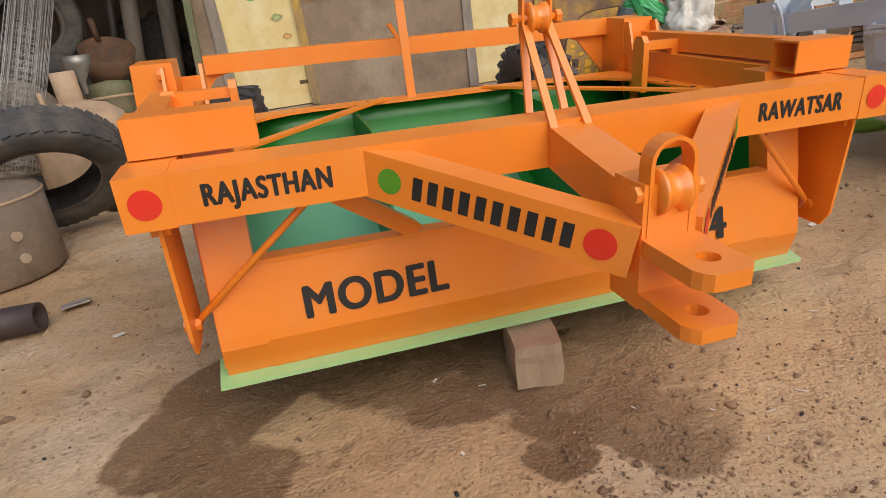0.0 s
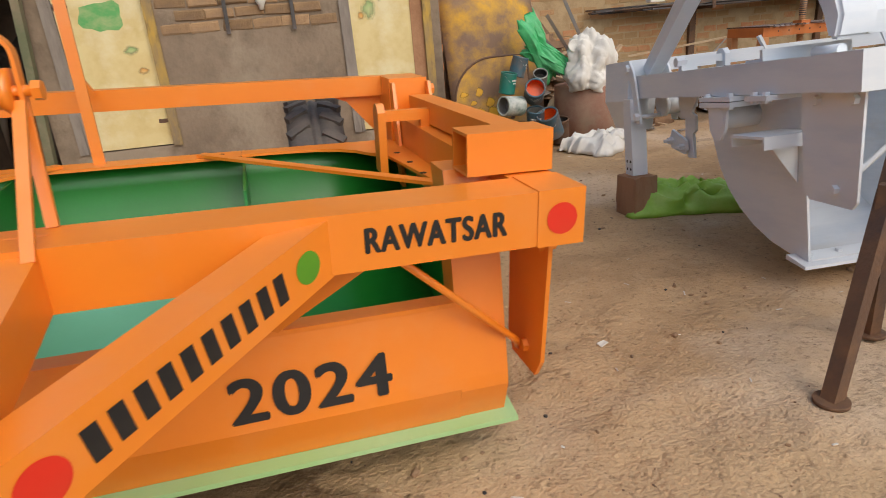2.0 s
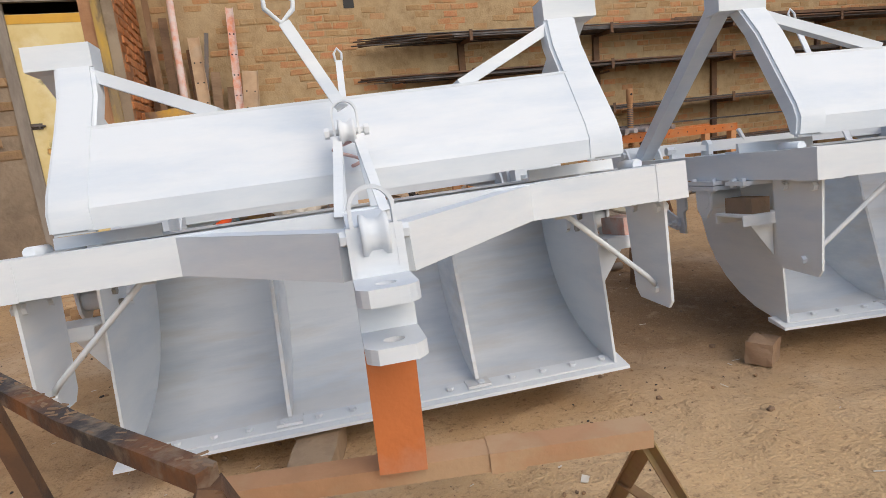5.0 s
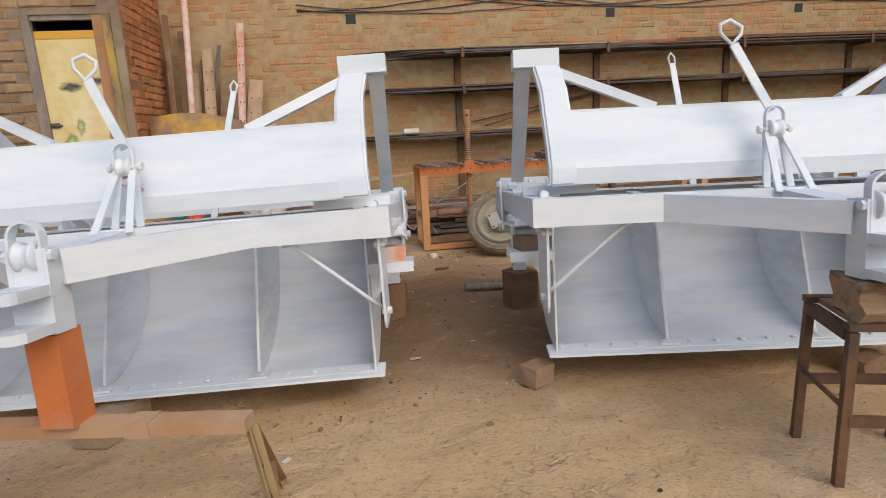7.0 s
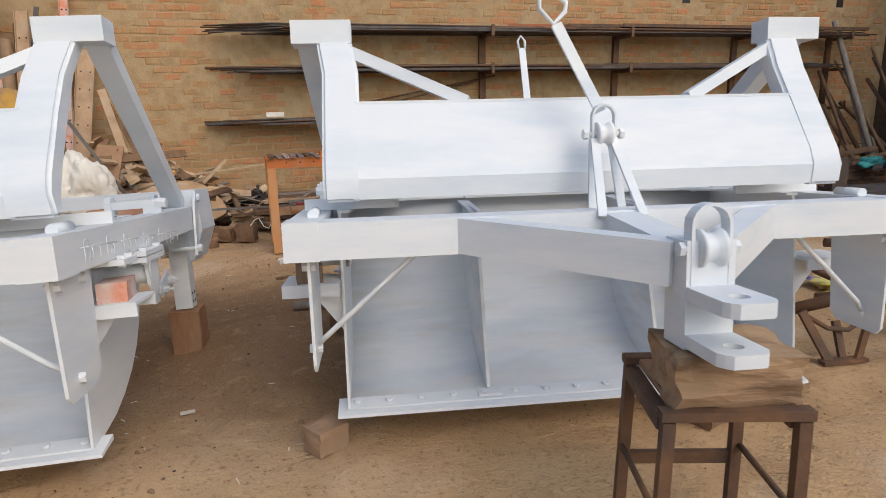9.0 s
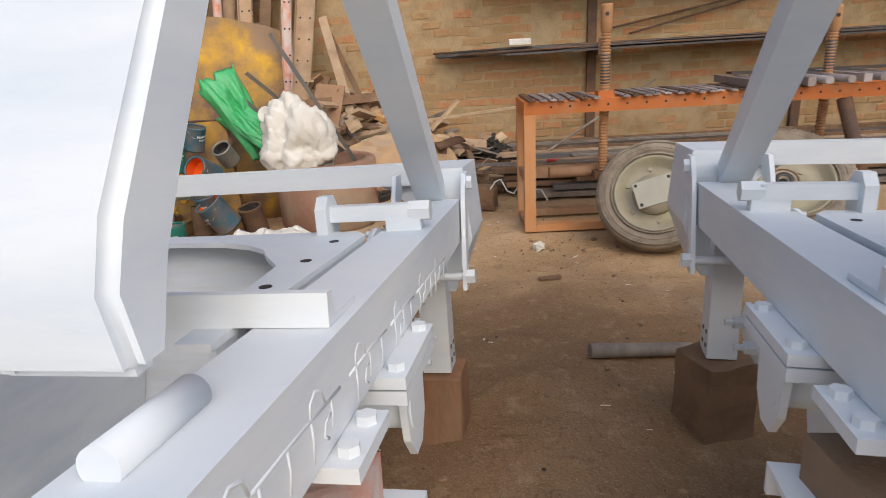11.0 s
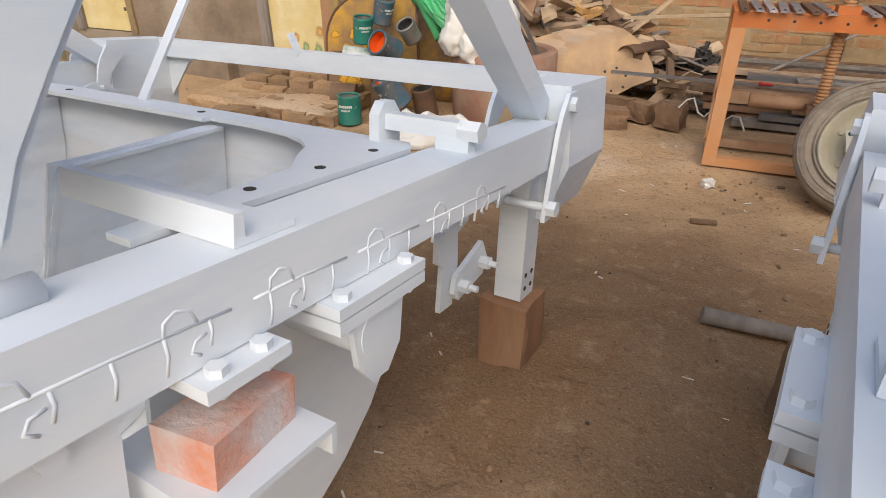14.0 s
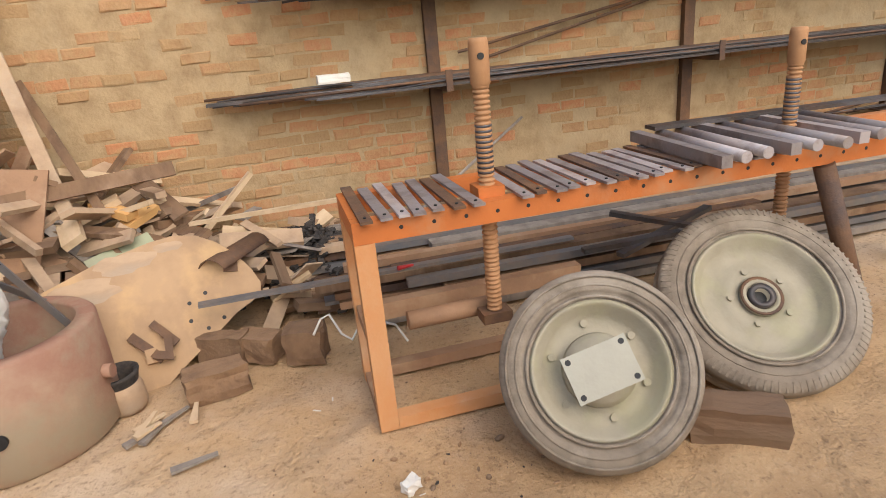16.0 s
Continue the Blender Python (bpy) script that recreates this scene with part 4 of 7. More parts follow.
# stencils and dots on the orange scraper
lettering("RAJASTHAN", 0.082, on_plane((-0.865, 0.0, 0.955), (1, 0, 0), (0, 0, 1)), orange, squeeze=0.69)
lettering("RAWATSAR", 0.082, on_plane((0.852, 0.0, 0.955), (1, 0, 0), (0, 0, 1)), orange, squeeze=0.72)
for s in (-1, 1):
    disc(orange, (s * 1.166, -0.003, 0.955), (1, 0, 0), (0, 0, 1), 0.040, RED, "red_dot")
    a, b = Vector((s * 0.604, 0.06, 0.957)), Vector((s * 0.06, -0.46, 0.81))
    d = (b - a).normalized()
    n = d.cross(Vector((0, 0, 1))).normalized() * (-s)
    if n.y > 0:
        n = -n
    right = d if s < 0 else -d
    off = n * 0.046
    disc(orange, a + d * 0.115 + off, right, (0, 0, 1), 0.036, DOTGREEN, "green_dot")
    disc(orange, a + d * 0.69 + off, right, (0, 0, 1), 0.040, RED, "red_dot")
    for i in range(10):
        q = a + d * (0.20 + 0.0455 * i) + off
        bm = bmesh.new()
        bmesh.ops.create_grid(bm, x_segments=1, y_segments=1, size=0.5, matrix=Matrix.Translation((0, 0, 0.002)) @ Matrix.Diagonal((0.028, 0.064, 1, 1)))
        ob = part("stencil_bar", bm, BLACK, orange)
        ob.matrix_local = on_plane(q, right, (0, 0, 1))

# welded writing along the side of one white scraper, as raised bars
def weld_bar(*points):
    part("weld_bar", pipe([(1.2455, y, z) for y, z in points], 0.0033, 8), WHITE, white_a, smooth=True)


for y0, y1, n in ((0.19, 0.53, 5), (0.57, 0.78, 3), (0.81, 1.01, 3), (1.04, 1.43, 6)):
    head = lambda y: 0.966 - 0.045 * (y - 0.2)
    weld_bar((y0, head(y0)), ((y0 + y1) / 2, head((y0 + y1) / 2) + 0.003), (y1, head(y1)))
    for i in range(n):
        y = y0 + (i + 0.45) * (y1 - y0) / n
        low = head(y) - (0.054, 0.040, 0.050)[i % 3]
        weld_bar((y, head(y)), (y + 0.003, (head(y) + low) / 2), (y - 0.003, low))
        if i % 3 == 0:
            weld_bar((y, head(y)), (y + 0.003, head(y) + 0.020), (y + 0.020, head(y) + 0.029), (y + 0.042, head(y) + 0.022), (y + 0.05, head(y)))
        elif i % 3 == 1:
            weld_bar((y - 0.006, head(y) - 0.018), (y - 0.024, head(y) - 0.022), (y - 0.032, head(y) - 0.036), (y - 0.018, head(y) - 0.046))

# ---- helpers for loose things ----
rng = random.Random(7)


def at(x, y, z, rz=0.0, rx=0.0, ry=0.0):
    return Matrix.Translation((x, y, z)) @ Euler((radians(rx), radians(ry), radians(rz)), 'XYZ').to_matrix().to_4x4()


def facing(c, axis, spin=0.0):
    """A frame at c whose z points along axis."""
    a = Vector(axis).normalized()
    q = a.to_track_quat('Z', 'Y')
    return Matrix.Translation(c) @ q.to_matrix().to_4x4() @ Matrix.Rotation(radians(spin), 4, 'Z')


def single(name, bm, mat, m, label, category, group="", smooth=False, kind=""):
    ob = part(name, bm, mat, None, label, smooth, kind, category, group)
    ob.matrix_world = m
    return ob


def lump(rx, ry, rz, seed, amount=0.15, fine=0.03, sub=4, flat_base=True):
    """A crumpled closed lump standing on z = 0."""
    bm = bmesh.new()
    bmesh.ops.create_icosphere(bm, subdivisions=sub, radius=1.0)
    for v in bm.verts:
        p = v.co.copy()
        k = 1 + amount * noise.noise(p * 1.4 + Vector((seed, 0, 0))) * 2
        k += fine * 2 * abs(noise.noise(p * 5.0 + Vector((0, seed, 0)))) - fine * abs(noise.noise(p * 11.0))
        q = p * k
        q.x *= rx
        q.y *= ry
        q.z = q.z * rz + rz * 0.8
        if flat_base and q.z < 0:
            q.z *= 0.05
        v.co = q
    return bm


def rough_block(sx, sy, sz, seed, amount=0.012, cuts=3):
    """A worn block: box with chipped, wavy faces, base at z = 0."""
    bm = bmesh.new()
    bmesh.ops.create_cube(bm, size=1.0)
    bmesh.ops.subdivide_edges(bm, edges=bm.edges[:], cuts=cuts, use_grid_fill=True)
    for v in bm.verts:
        p = v.co.copy()
        d = p.length / 0.866
        k = 1 - 0.03 * max(0, d - 0.72) / 0.28
        q = Vector((p.x * sx, p.y * sy, p.z * sz)) * k
        n = noise.noise_vector(Vector((p.x * 2.3, p.y * 2.3, p.z * 2.3)) + Vector((seed, seed * 0.7, 0)))
        v.co = q + n * amount * 2
        v.co.z += sz / 2
    return bm


def crumple(bm, amount, seed=0.0, scales=((3.0, 1.0), (6.5, 0.6), (14.0, 0.3))):
    """Sharp creases, as in stuffed woven plastic."""
    bm.normal_update()
    moves = []
    for v in bm.verts:
        d = 0.0
        for s, k in scales:
            d += k * (0.5 - 1.6 * abs(noise.noise(v.co * s + Vector((seed, seed * 1.3, seed * 0.4)))))
        moves.append(v.normal * (amount * d))
    for v, m in zip(bm.verts, moves):
        v.co += m
    return bm


# ---- doors ----
def blob(r, seed, n=18):
    bm = bmesh.new()
    vs = []
    for i in range(n):
        a = 6.28319 * i / n
        k = r * (1 + 0.45 * noise.noise(Vector((math.cos(a) * 1.7, math.sin(a) * 1.7, seed))))
        vs.append(bm.verts.new((k * math.cos(a), k * math.sin(a), 0)))
    bm.faces.new(vs)
    return bm


def feathered(m, inner=0.10, outer=0.52):
    """Sprayed paint: it thins out in a speckle towards its rim."""
    t = m.node_tree
    co = t.nodes.new("ShaderNodeTexCoord")
    flat_co = t.nodes.new("ShaderNodeVectorMath")
    flat_co.operation = 'MULTIPLY'
    flat_co.inputs[1].default_value = (1, 1, 0)
    t.links.new(co.outputs["Generated"], flat_co.inputs[0])
    d = t.nodes.new("ShaderNodeVectorMath")
    d.operation = 'DISTANCE'
    d.inputs[1].default_value = (0.5, 0.5, 0)
    t.links.new(flat_co.outputs[0], d.inputs[0])
    n = t.nodes.new("ShaderNodeTexNoise")
    n.inputs["Scale"].default_value, n.inputs["Detail"].default_value = 14.0, 8.0
    t.links.new(co.outputs["Object"], n.inputs["Vector"])
    k = t.nodes.new("ShaderNodeMath")
    k.operation = 'MULTIPLY_ADD'
    k.inputs[1].default_value = 0.5
    t.links.new(n.outputs["Fac"], k.inputs[0])
    t.links.new(d.outputs["Value"], k.inputs[2])
    r = t.nodes.new("ShaderNodeMapRange")
    r.inputs["From Min"].default_value, r.inputs["From Max"].default_value = outer + 0.14, inner + 0.25
    t.links.new(k.outputs[0], r.inputs["Value"])
    t.links.new(r.outputs[0], t.nodes["Principled BSDF"].inputs["Alpha"])
    return m


def stain(parent, x, z, y, r, mat, seed, sx=1.0, sz=1.0):
    ob = part("paint_stain", blob(r, seed), mat, parent)
    ob.matrix_local = Matrix.Translation((x, y, z)) @ Matrix.Rotation(radians(90), 4, 'X') @ Matrix.Diagonal((sx, sz, 1, 1))


STAINGREEN = feathered(material("green_overspray", (0.30, 0.42, 0.16), 0.6, second=(0.5, 0.5, 0.25), amount=0.9, scale=7, bump=0))
STAINORANGE = feathered(material("orange_overspray", (0.62, 0.32, 0.08), 0.6, second=(0.6, 0.44, 0.18), amount=0.9, scale=9, bump=0))
SMEAR = feathered(material("black_smear", (0.05, 0.05, 0.05), 0.7, second=(0.2, 0.18, 0.13), amount=0.8, scale=14, bump=0))
YELLOWPAINT = feathered(material("flaking_yellow_paint", (0.66, 0.36, 0.025), 0.65, second=(0.45, 0.22, 0.03), amount=0.6, scale=8.0, bump=0.2), 0.25, 0.5)
YELLOWBAND = material("yellow_door_band", (0.62, 0.34, 0.03), 0.55, second=(0.5, 0.25, 0.03), amount=0.6, scale=6, bump=0.05)
YELLOWWOOD = material("yellow_smeared_wood", (0.25, 0.18, 0.10), 0.85, second=(0.55, 0.34, 0.05), amount=0.9, scale=5, third=(0.1, 0.08, 0.06), third_amount=0.7, third_scale=8, bump=0.4, stretch=(1, 1, 0.3))
PAPER = material("paper_scrap", (0.68, 0.64, 0.56), 0.8, second=(0.5, 0.45, 0.38), amount=0.6, scale=20, bump=0.2)
CLODDUST = material("dry_clod", (0.30, 0.19, 0.11), 0.95, second=(0.20, 0.12, 0.07), amount=0.8, scale=9, bump=0.5, rand=0.25, spec=0.1)
STONE = material("dusty_stone", (0.30, 0.20, 0.13), 0.92, second=(0.22, 0.16, 0.11), amount=0.7, scale=8, bump=0.4, rand=0.25, spec=0.15)
YELLOWBAG = material("yellow_purple_bag", (0.75, 0.62, 0.05), 0.5, second=(0.75, 0.7, 0.6), amount=1.0, scale=4, third=(0.12, 0.08, 0.28), third_amount=1.0, third_scale=5, bump=0.2)
BURNTWOOD = material("worn_dark_timber", (0.20, 0.12, 0.068), 0.85, second=(0.085, 0.05, 0.03), amount=0.85, scale=6, third=(0.3, 0.2, 0.12), third_amount=0.6, third_scale=3, bump=0.6, bump_scale=35, stretch=(0.35, 1, 1))
DUSTCHANNEL = material("dusty_red_channel", (0.33, 0.19, 0.105), 0.8, second=(0.23, 0.13, 0.075), amount=0.7, scale=6, third=(0.42, 0.28, 0.17), third_amount=0.7, third_scale=2.5, bump=0.2)
CANWHITE = material("printed_can_label", (0.55, 0.56, 0.5), 0.4, second=(0.08, 0.16, 0.12), amount=0.9, scale=9, bump=0.0)
SILVERPAINT = material("silver_wheel_paint", (0.38, 0.36, 0.285), 0.55, 0.15, second=(0.33, 0.31, 0.24), amount=0.7, scale=7, bump=0.1)
CLAYROD = material("dust_coated_screw", (0.42, 0.22, 0.10), 0.8, second=(0.32, 0.15, 0.06), amount=0.6, scale=9, bump=0.15)
STRIP = material("worn_steel_strip", (0.36, 0.32, 0.31), 0.5, 0.3, second=(0.38, 0.30, 0.25), amount=0.7, scale=7, third=(0.16, 0.11, 0.085), third_amount=0.5, third_scale=6, bump=0.2, rand=0.3)
REDPLASTIC = material("red_plastic", (0.5, 0.02, 0.02), 0.4, second=(0.4, 0.02, 0.02), bump=0)


def door(name, hole, top, label, top_band, swing):
    x0, x1, z0, z1 = hole
    w = x1 - x0
    d = part(name, box(0.075, w - 0.075, -0.016, 0.016, z0 + 0.012, top, 0.003), CREAM, None, label, kind="structure", category="door")
    d.matrix_world = at(x0, LY + 0.035, 0)
    part("left_jamb", bar((0.035, -0.02, z0), (0.02, -0.02, z1), 0.08, 0.09, (0, 1, 0)), GREYWOOD, d, "weathered grey timber jamb")
    part("left_jamb_batten", bar((0.095, -0.04, z0), (0.06, -0.04, z1 - 0.15), 0.03, 0.04, (0, 1, 0)), GREYWOOD, d)
    part("right_jamb", bar((w - 0.03, -0.02, z0), (w - 0.045, -0.02, z1), 0.09, 0.09, (0, 1, 0)), YELLOWWOOD, d, "timber jamb smeared with yellow paint")
    part("lintel", bar((0.01, 0.02, z1 - 0.03), (w - 0.01, 0.02, z1 - 0.03), 0.07, 0.06, (0, 0, 1)), GREYWOOD, d)
    if top_band:
        part("top_band", box(0.078, w - 0.078, -0.020, -0.0165, top - 0.09, top - 0.004, 0), YELLOWBAND, d, "yellow painted band")
    for z in (z0 + 0.03, (z0 + top) / 2 + 0.1):
        part("hinge", box(w - 0.17, w - 0.075, -0.022, -0.017, z + 0.2, z + 0.24, 0), RUST, d)
    part("latch_bolt", rod((0.02, -0.035, 1.72), (0.22, -0.035, 1.72), 0.011, n=10), DARKSTEEL, d)
    part("latch_plate", box(0.09, 0.19, -0.022, -0.017, 1.69, 1.75, 0), DARKSTEEL, d)
    part("latch_knob", rod((0.17, -0.035, 1.72), (0.17, -0.07, 1.69), 0.008, n=8), DARKSTEEL, d)
    return d


door_a = door("door_1", D2, 2.80, "cream-painted sheet door with a black smear and old paint stains", True, 0)
stain(door_a, 0.40, 2.16, -0.018, 0.14, SMEAR, 1.0, 1.3, 0.55)
stain(door_a, 0.66, 2.22, -0.0185, 0.13, SMEAR, 2.0, 1.3, 0.5)
for i, (x, z, r, mt) in enumerate(((0.40, 0.45, 0.06, STAINORANGE), (0.68, 0.52, 0.08, STAINORANGE), (0.50, 0.36, 0.07, STAINGREEN), (0.66, 0.34, 0.09, STAINGREEN), (0.30, 1.55, 0.12, STAINGREEN), (0.42, 1.70, 0.10, STAINGREEN), (0.2, 1.45, 0.05, STAINORANGE))):
    stain(door_a, x, z, -0.018 - 0.0004 * i, r, mt, 3.0 + i, 0.8, 1.2)
door_b = door("door_2", D1, 2.70, "cream-painted sheet door with a green spray patch", False, 0)
for i, (x, z, r, mt) in enumerate(((0.48, 1.62, 0.16, material("green_spray", (0.10, 0.36, 0.10), 0.6, second=(0.4, 0.45, 0.2), amount=0.8, scale=6, bump=0)), (0.68, 1.30, 0.07, STAINGREEN), (0.74, 1.1, 0.05, STAINORANGE))):
    stain(door_b, x, z, -0.018 - 0.0004 * i, r, mt, 13.0 + i, 1.3, 0.8)
single("door_post", bar((0, 0, 0), (0.16, 0, 2.4), 0.07, 0.09, (0, 1, 0)), OLIVE, at(-8.49, 5.5, 0), "upright timber post with old green paint", "post")
part("step_slab", box(-8.42, -5.9, LY - 0.16, LY - 0.003, -0.02, 0.20, 0.02), CEMENT, None, "worn cement plinth along the wall foot", kind="structure", category="plinth")

# switch box and conduit by the doors
sw = thing("switch_box", at(-6.27, LY, 1.66), "white plastic bulb holder on the brick wall", "switch")
part("backplate", rod((0, -0.002, 0.0), (0, -0.03, 0.0), 0.045, n=16), SACK, sw)
part("holder", lathe([(0.0, 0.13), (0.045, 0.13), (0.05, 0.03), (0.032, 0.0), (0.022, -0.05), (0.0, -0.05)], 16), SACK, sw).matrix_local = at(0, -0.055, -0.03)
for x, l in ((-6.62, 0.45), (-5.98, 0.3)):
    single("wall_stake", bar((0, -0.03, 0), (0, -0.03, l), 0.035, 0.035, (0, 1, 0)), DARKSTEEL, at(x, LY, 1.38), "rusty steel stake fixed to the wall", "stake")

# ---- steel racks on the back wall ----
RACK_Z = (2.53, 2.00, 1.32, 0.60)
rack = thing("wall_rack", at(0, WY, 0), "rusty steel wall rack holding long bars", "rack")
for x in (-0.1, 2.22, 4.55, 6.9, 9.0):
    part("rack_post", box(x - 0.05, x + 0.05, -0.06, -0.002, 0.02, 2.60, 0.004), RUST, rack)
    for z in RACK_Z:
        if z < 1 and x < 4:
            continue
        part("rack_arm", bar((x, -0.06, z - 0.03), (x, -0.50, z - 0.03), 0.05, 0.05, r=0.003), RUST, rack)
        part("arm_stop", box(x - 0.025, x + 0.025, -0.512, -0.50, z - 0.055, z + 0.10, 0.002), RUST, rack)
for z in RACK_Z:
    n = {2.53: 44, 2.00: 30, 1.32: 22, 0.60: 20}[z]
    for i in range(n):
        lo = {2.53: -0.9, 2.00: -0.9, 1.32: -1.0, 0.60: 4.6}[z] + rng.uniform(-0.9, 0.7)
        hi = {2.53: 9.3, 2.00: 8.6, 1.32: 8.6, 0.60: 8.3}[z] + rng.uniform(-1.3, 0.5)
        if rng.random() < 0.35:
            hi = lo + rng.uniform(3.5, 6.0)
        y = -0.09 - 0.39 * (i % 13) / 12 + rng.uniform(-0.01, 0.01)
        zz = z + 0.016 + 0.026 * (i // 13) + rng.uniform(0, 0.003)
        t = rng.choice((0.018, 0.022, 0.03))
        sag = rng.uniform(0.0, 0.01)
        bm = bmesh.new()
        k = 8
        pts = [(lo + (hi - lo) * j / k, y + 0.015 * math.sin(j + i), zz + t / 2 - (sag + (0.05 if j == 0 else 0) * rng.random()) * (1 if j in (0, k) else 0)) for j in range(k + 1)]
        if i % 3:
            pipe(pts, t / 2, 6, bm)
        else:
            bm.free()
            bm = bar(pts[0], pts[-1], t * 1.6, t * 0.8, r=0)
        single("steel_bar", bm, (DARKSTEEL, RUST, DARKSTEEL)[i % 3], at(0, WY, 0), "long mill-scale steel bar lying on the wall rack", "steel bar", "bars on the wall rack")
for i in range(3):
    single("channel_bar", plate([(-0.05, 0), (0.05, 0), (0.05, 0.05), (0.042, 0.05), (0.042, 0.008), (-0.042, 0.008), (-0.042, 0.05), (-0.05, 0.05)], 5.0, 'x', 0, 0), REDOXIDE if i == 0 else RUST, at(2.6 + i * 0.9, WY - 0.2 - 0.11 * i, 2.625), "rust-red steel channel on the top rack", "steel channel", "bars on the wall rack")
single("white_brick", rough_block(0.24, 0.11, 0.06, 3, 0.004), SACK, at(-0.93, WY - 0.33, 1.405, 4), "whitewashed brick lying on the rack bars", "brick")
for i, (x0, x1, z0, z1) in enumerate(((0.1, 2.4, 1.52, 1.93), (0.3, 2.1, 1.45, 1.86))):
    single("leaning_rod", rod((x0, WY - 0.08, z0), (x1, WY - 0.12, z1), 0.012, n=8), RUST, at(0, 0, 0), "thin rusty rod leaning in the rack", "steel bar")
# solid sheets added under the bars to block light from the wall behind
for z, x0, x1 in ((2.53, -0.75, 8.9), (2.00, -0.6, 8.5), (1.32, -0.3, 8.4), (0.60, 4.2, 8.2)):
    k = 0
    while x0 < x1:
        w = rng.uniform(1.6, 2.6)
        single("shelf_sheet", box(0, min(w, x1 - x0), -0.46 + 0.02 * (k % 2), -0.065, -0.002, 0.006, 0), (RUST, DARKSTEEL)[k % 2], at(x0, WY, z), "rusty sheet added under the rack bars to shade the wall", "metal sheet", "sheets on the wall rack")
        x0 += w + 0.01
        k += 1
# cables slung along the top of the wall
for i in range(3):
    pts = []
    for j in range(41):
        x = -2.5 + 13 * j / 40
        pts.append((x, WY - 0.02, 3.36 + 0.03 * i - 0.16 * math.sin(math.pi * ((x + 2.5 + i) % 4.3) / 4.3) + 0.02 * noise.noise(Vector((x * 2, i, 0)))))
    single("cable", pipe(pts, 0.009, 6), PIPE_PVC if i else GREYWOOD, at(0, 0, 0), "slack cable hanging along the wall top", "cable")

BLUESTEEL = material("blue_grey_steel", (0.17, 0.165, 0.165), 0.5, 0.3, second=(0.30, 0.22, 0.15), amount=0.7, scale=4, bump=0.1)
# ---- long bars and planks on the ground under the bench ----
for i in range(44):
    row, lay = i % 11, i // 11
    y = 5.78 + 0.125 * row + rng.uniform(-0.03, 0.03)
    z = 0.02 + 0.07 * lay + 0.018 * row * 0.5
    lo = -0.95 + rng.uniform(-0.45, 0.5) - (0.5 if row > 5 else 0)
    hi = rng.uniform(4.5, 6.6) if rng.random() < 0.7 else lo + rng.uniform(2.2, 4.0)
    w, h = rng.choice(((0.10, 0.045), (0.13, 0.05), (0.07, 0.05), (0.12, 0.025)))
    skew = rng.uniform(-0.05, 0.05)
    mat = rng.choice((BLUESTEEL, GREYWOOD, RUST, WOOD, DARKSTEEL, DUSTDRUM, DUSTCHANNEL))
    bm = bar((lo, y + skew, z + h / 2), (hi, y - skew, z + h / 2 + rng.uniform(-0.004, 0.012)), w, h, r=0.003)
    single("stock_bar", bm, mat, at(0, 0, 0), "long dusty length of steel or timber stacked on the ground", "stock bar", "stock lengths under the bench")
single("flat_bar", bar((-1.95, 5.72, 0.37), (0.4, 5.86, 0.33), 0.055, 0.02, r=0.002), BLUESTEEL, at(0, 0, 0), "blue-grey flat steel bar resting on the pile", "steel bar")
single("long_stick", bar((-1.94, 6.0, 0.77), (-0.3, 5.2, 1.0), 0.035, 0.022, r=0.003), CHIPWOOD, at(0, 0, 0), "pale thin stick leaning on the bench", "stick")
single("long_stick", rod((-1.3, 6.2, 0.03), (0.6, 7.2, 0.95), 0.016, 0.012, 8), GREYWOOD, at(0, 0, 0), "weathered thin stick behind the bench", "stick")
# crossed dark steel brackets on the pile
for a, b in (((0.55, 5.5, 0.30), (1.35, 5.75, 0.42)), ((0.7, 5.9, 0.44), (1.3, 5.45, 0.34)), ((0.35, 5.6, 0.33), (1.0, 5.55, 0.36))):
    single("steel_bracket", bar(a, b, 0.06, 0.03, r=0.003), DARKSTEEL, at(0, 0, 0), "dark steel bracket thrown on the bar pile", "bracket", "brackets on the pile")
# charcoal heap
bm = bmesh.new()
for i in range(620):
    a, r = rng.uniform(0, 6.28), abs(rng.gauss(0, 0.30))
    c = Vector((1.3 * r * math.cos(a), 0.8 * r * math.sin(a), max(0.01, (0.40 - 0.62 * r) * rng.uniform(0.6, 1.05))))
    w = rng.uniform(0.012, 0.045)
    bar(c, c + Vector((rng.uniform(-1, 1), rng.uniform(-1, 1), rng.uniform(-0.5, 0.6))).normalized() * w * rng.uniform(1, 2.8), w, w * 0.7, bm=bm)
single("charcoal_heap", bm, CHAR, at(-1.30, 6.72, 0.05), "loose heap of black charcoal and slag", "charcoal", kind="stuff")

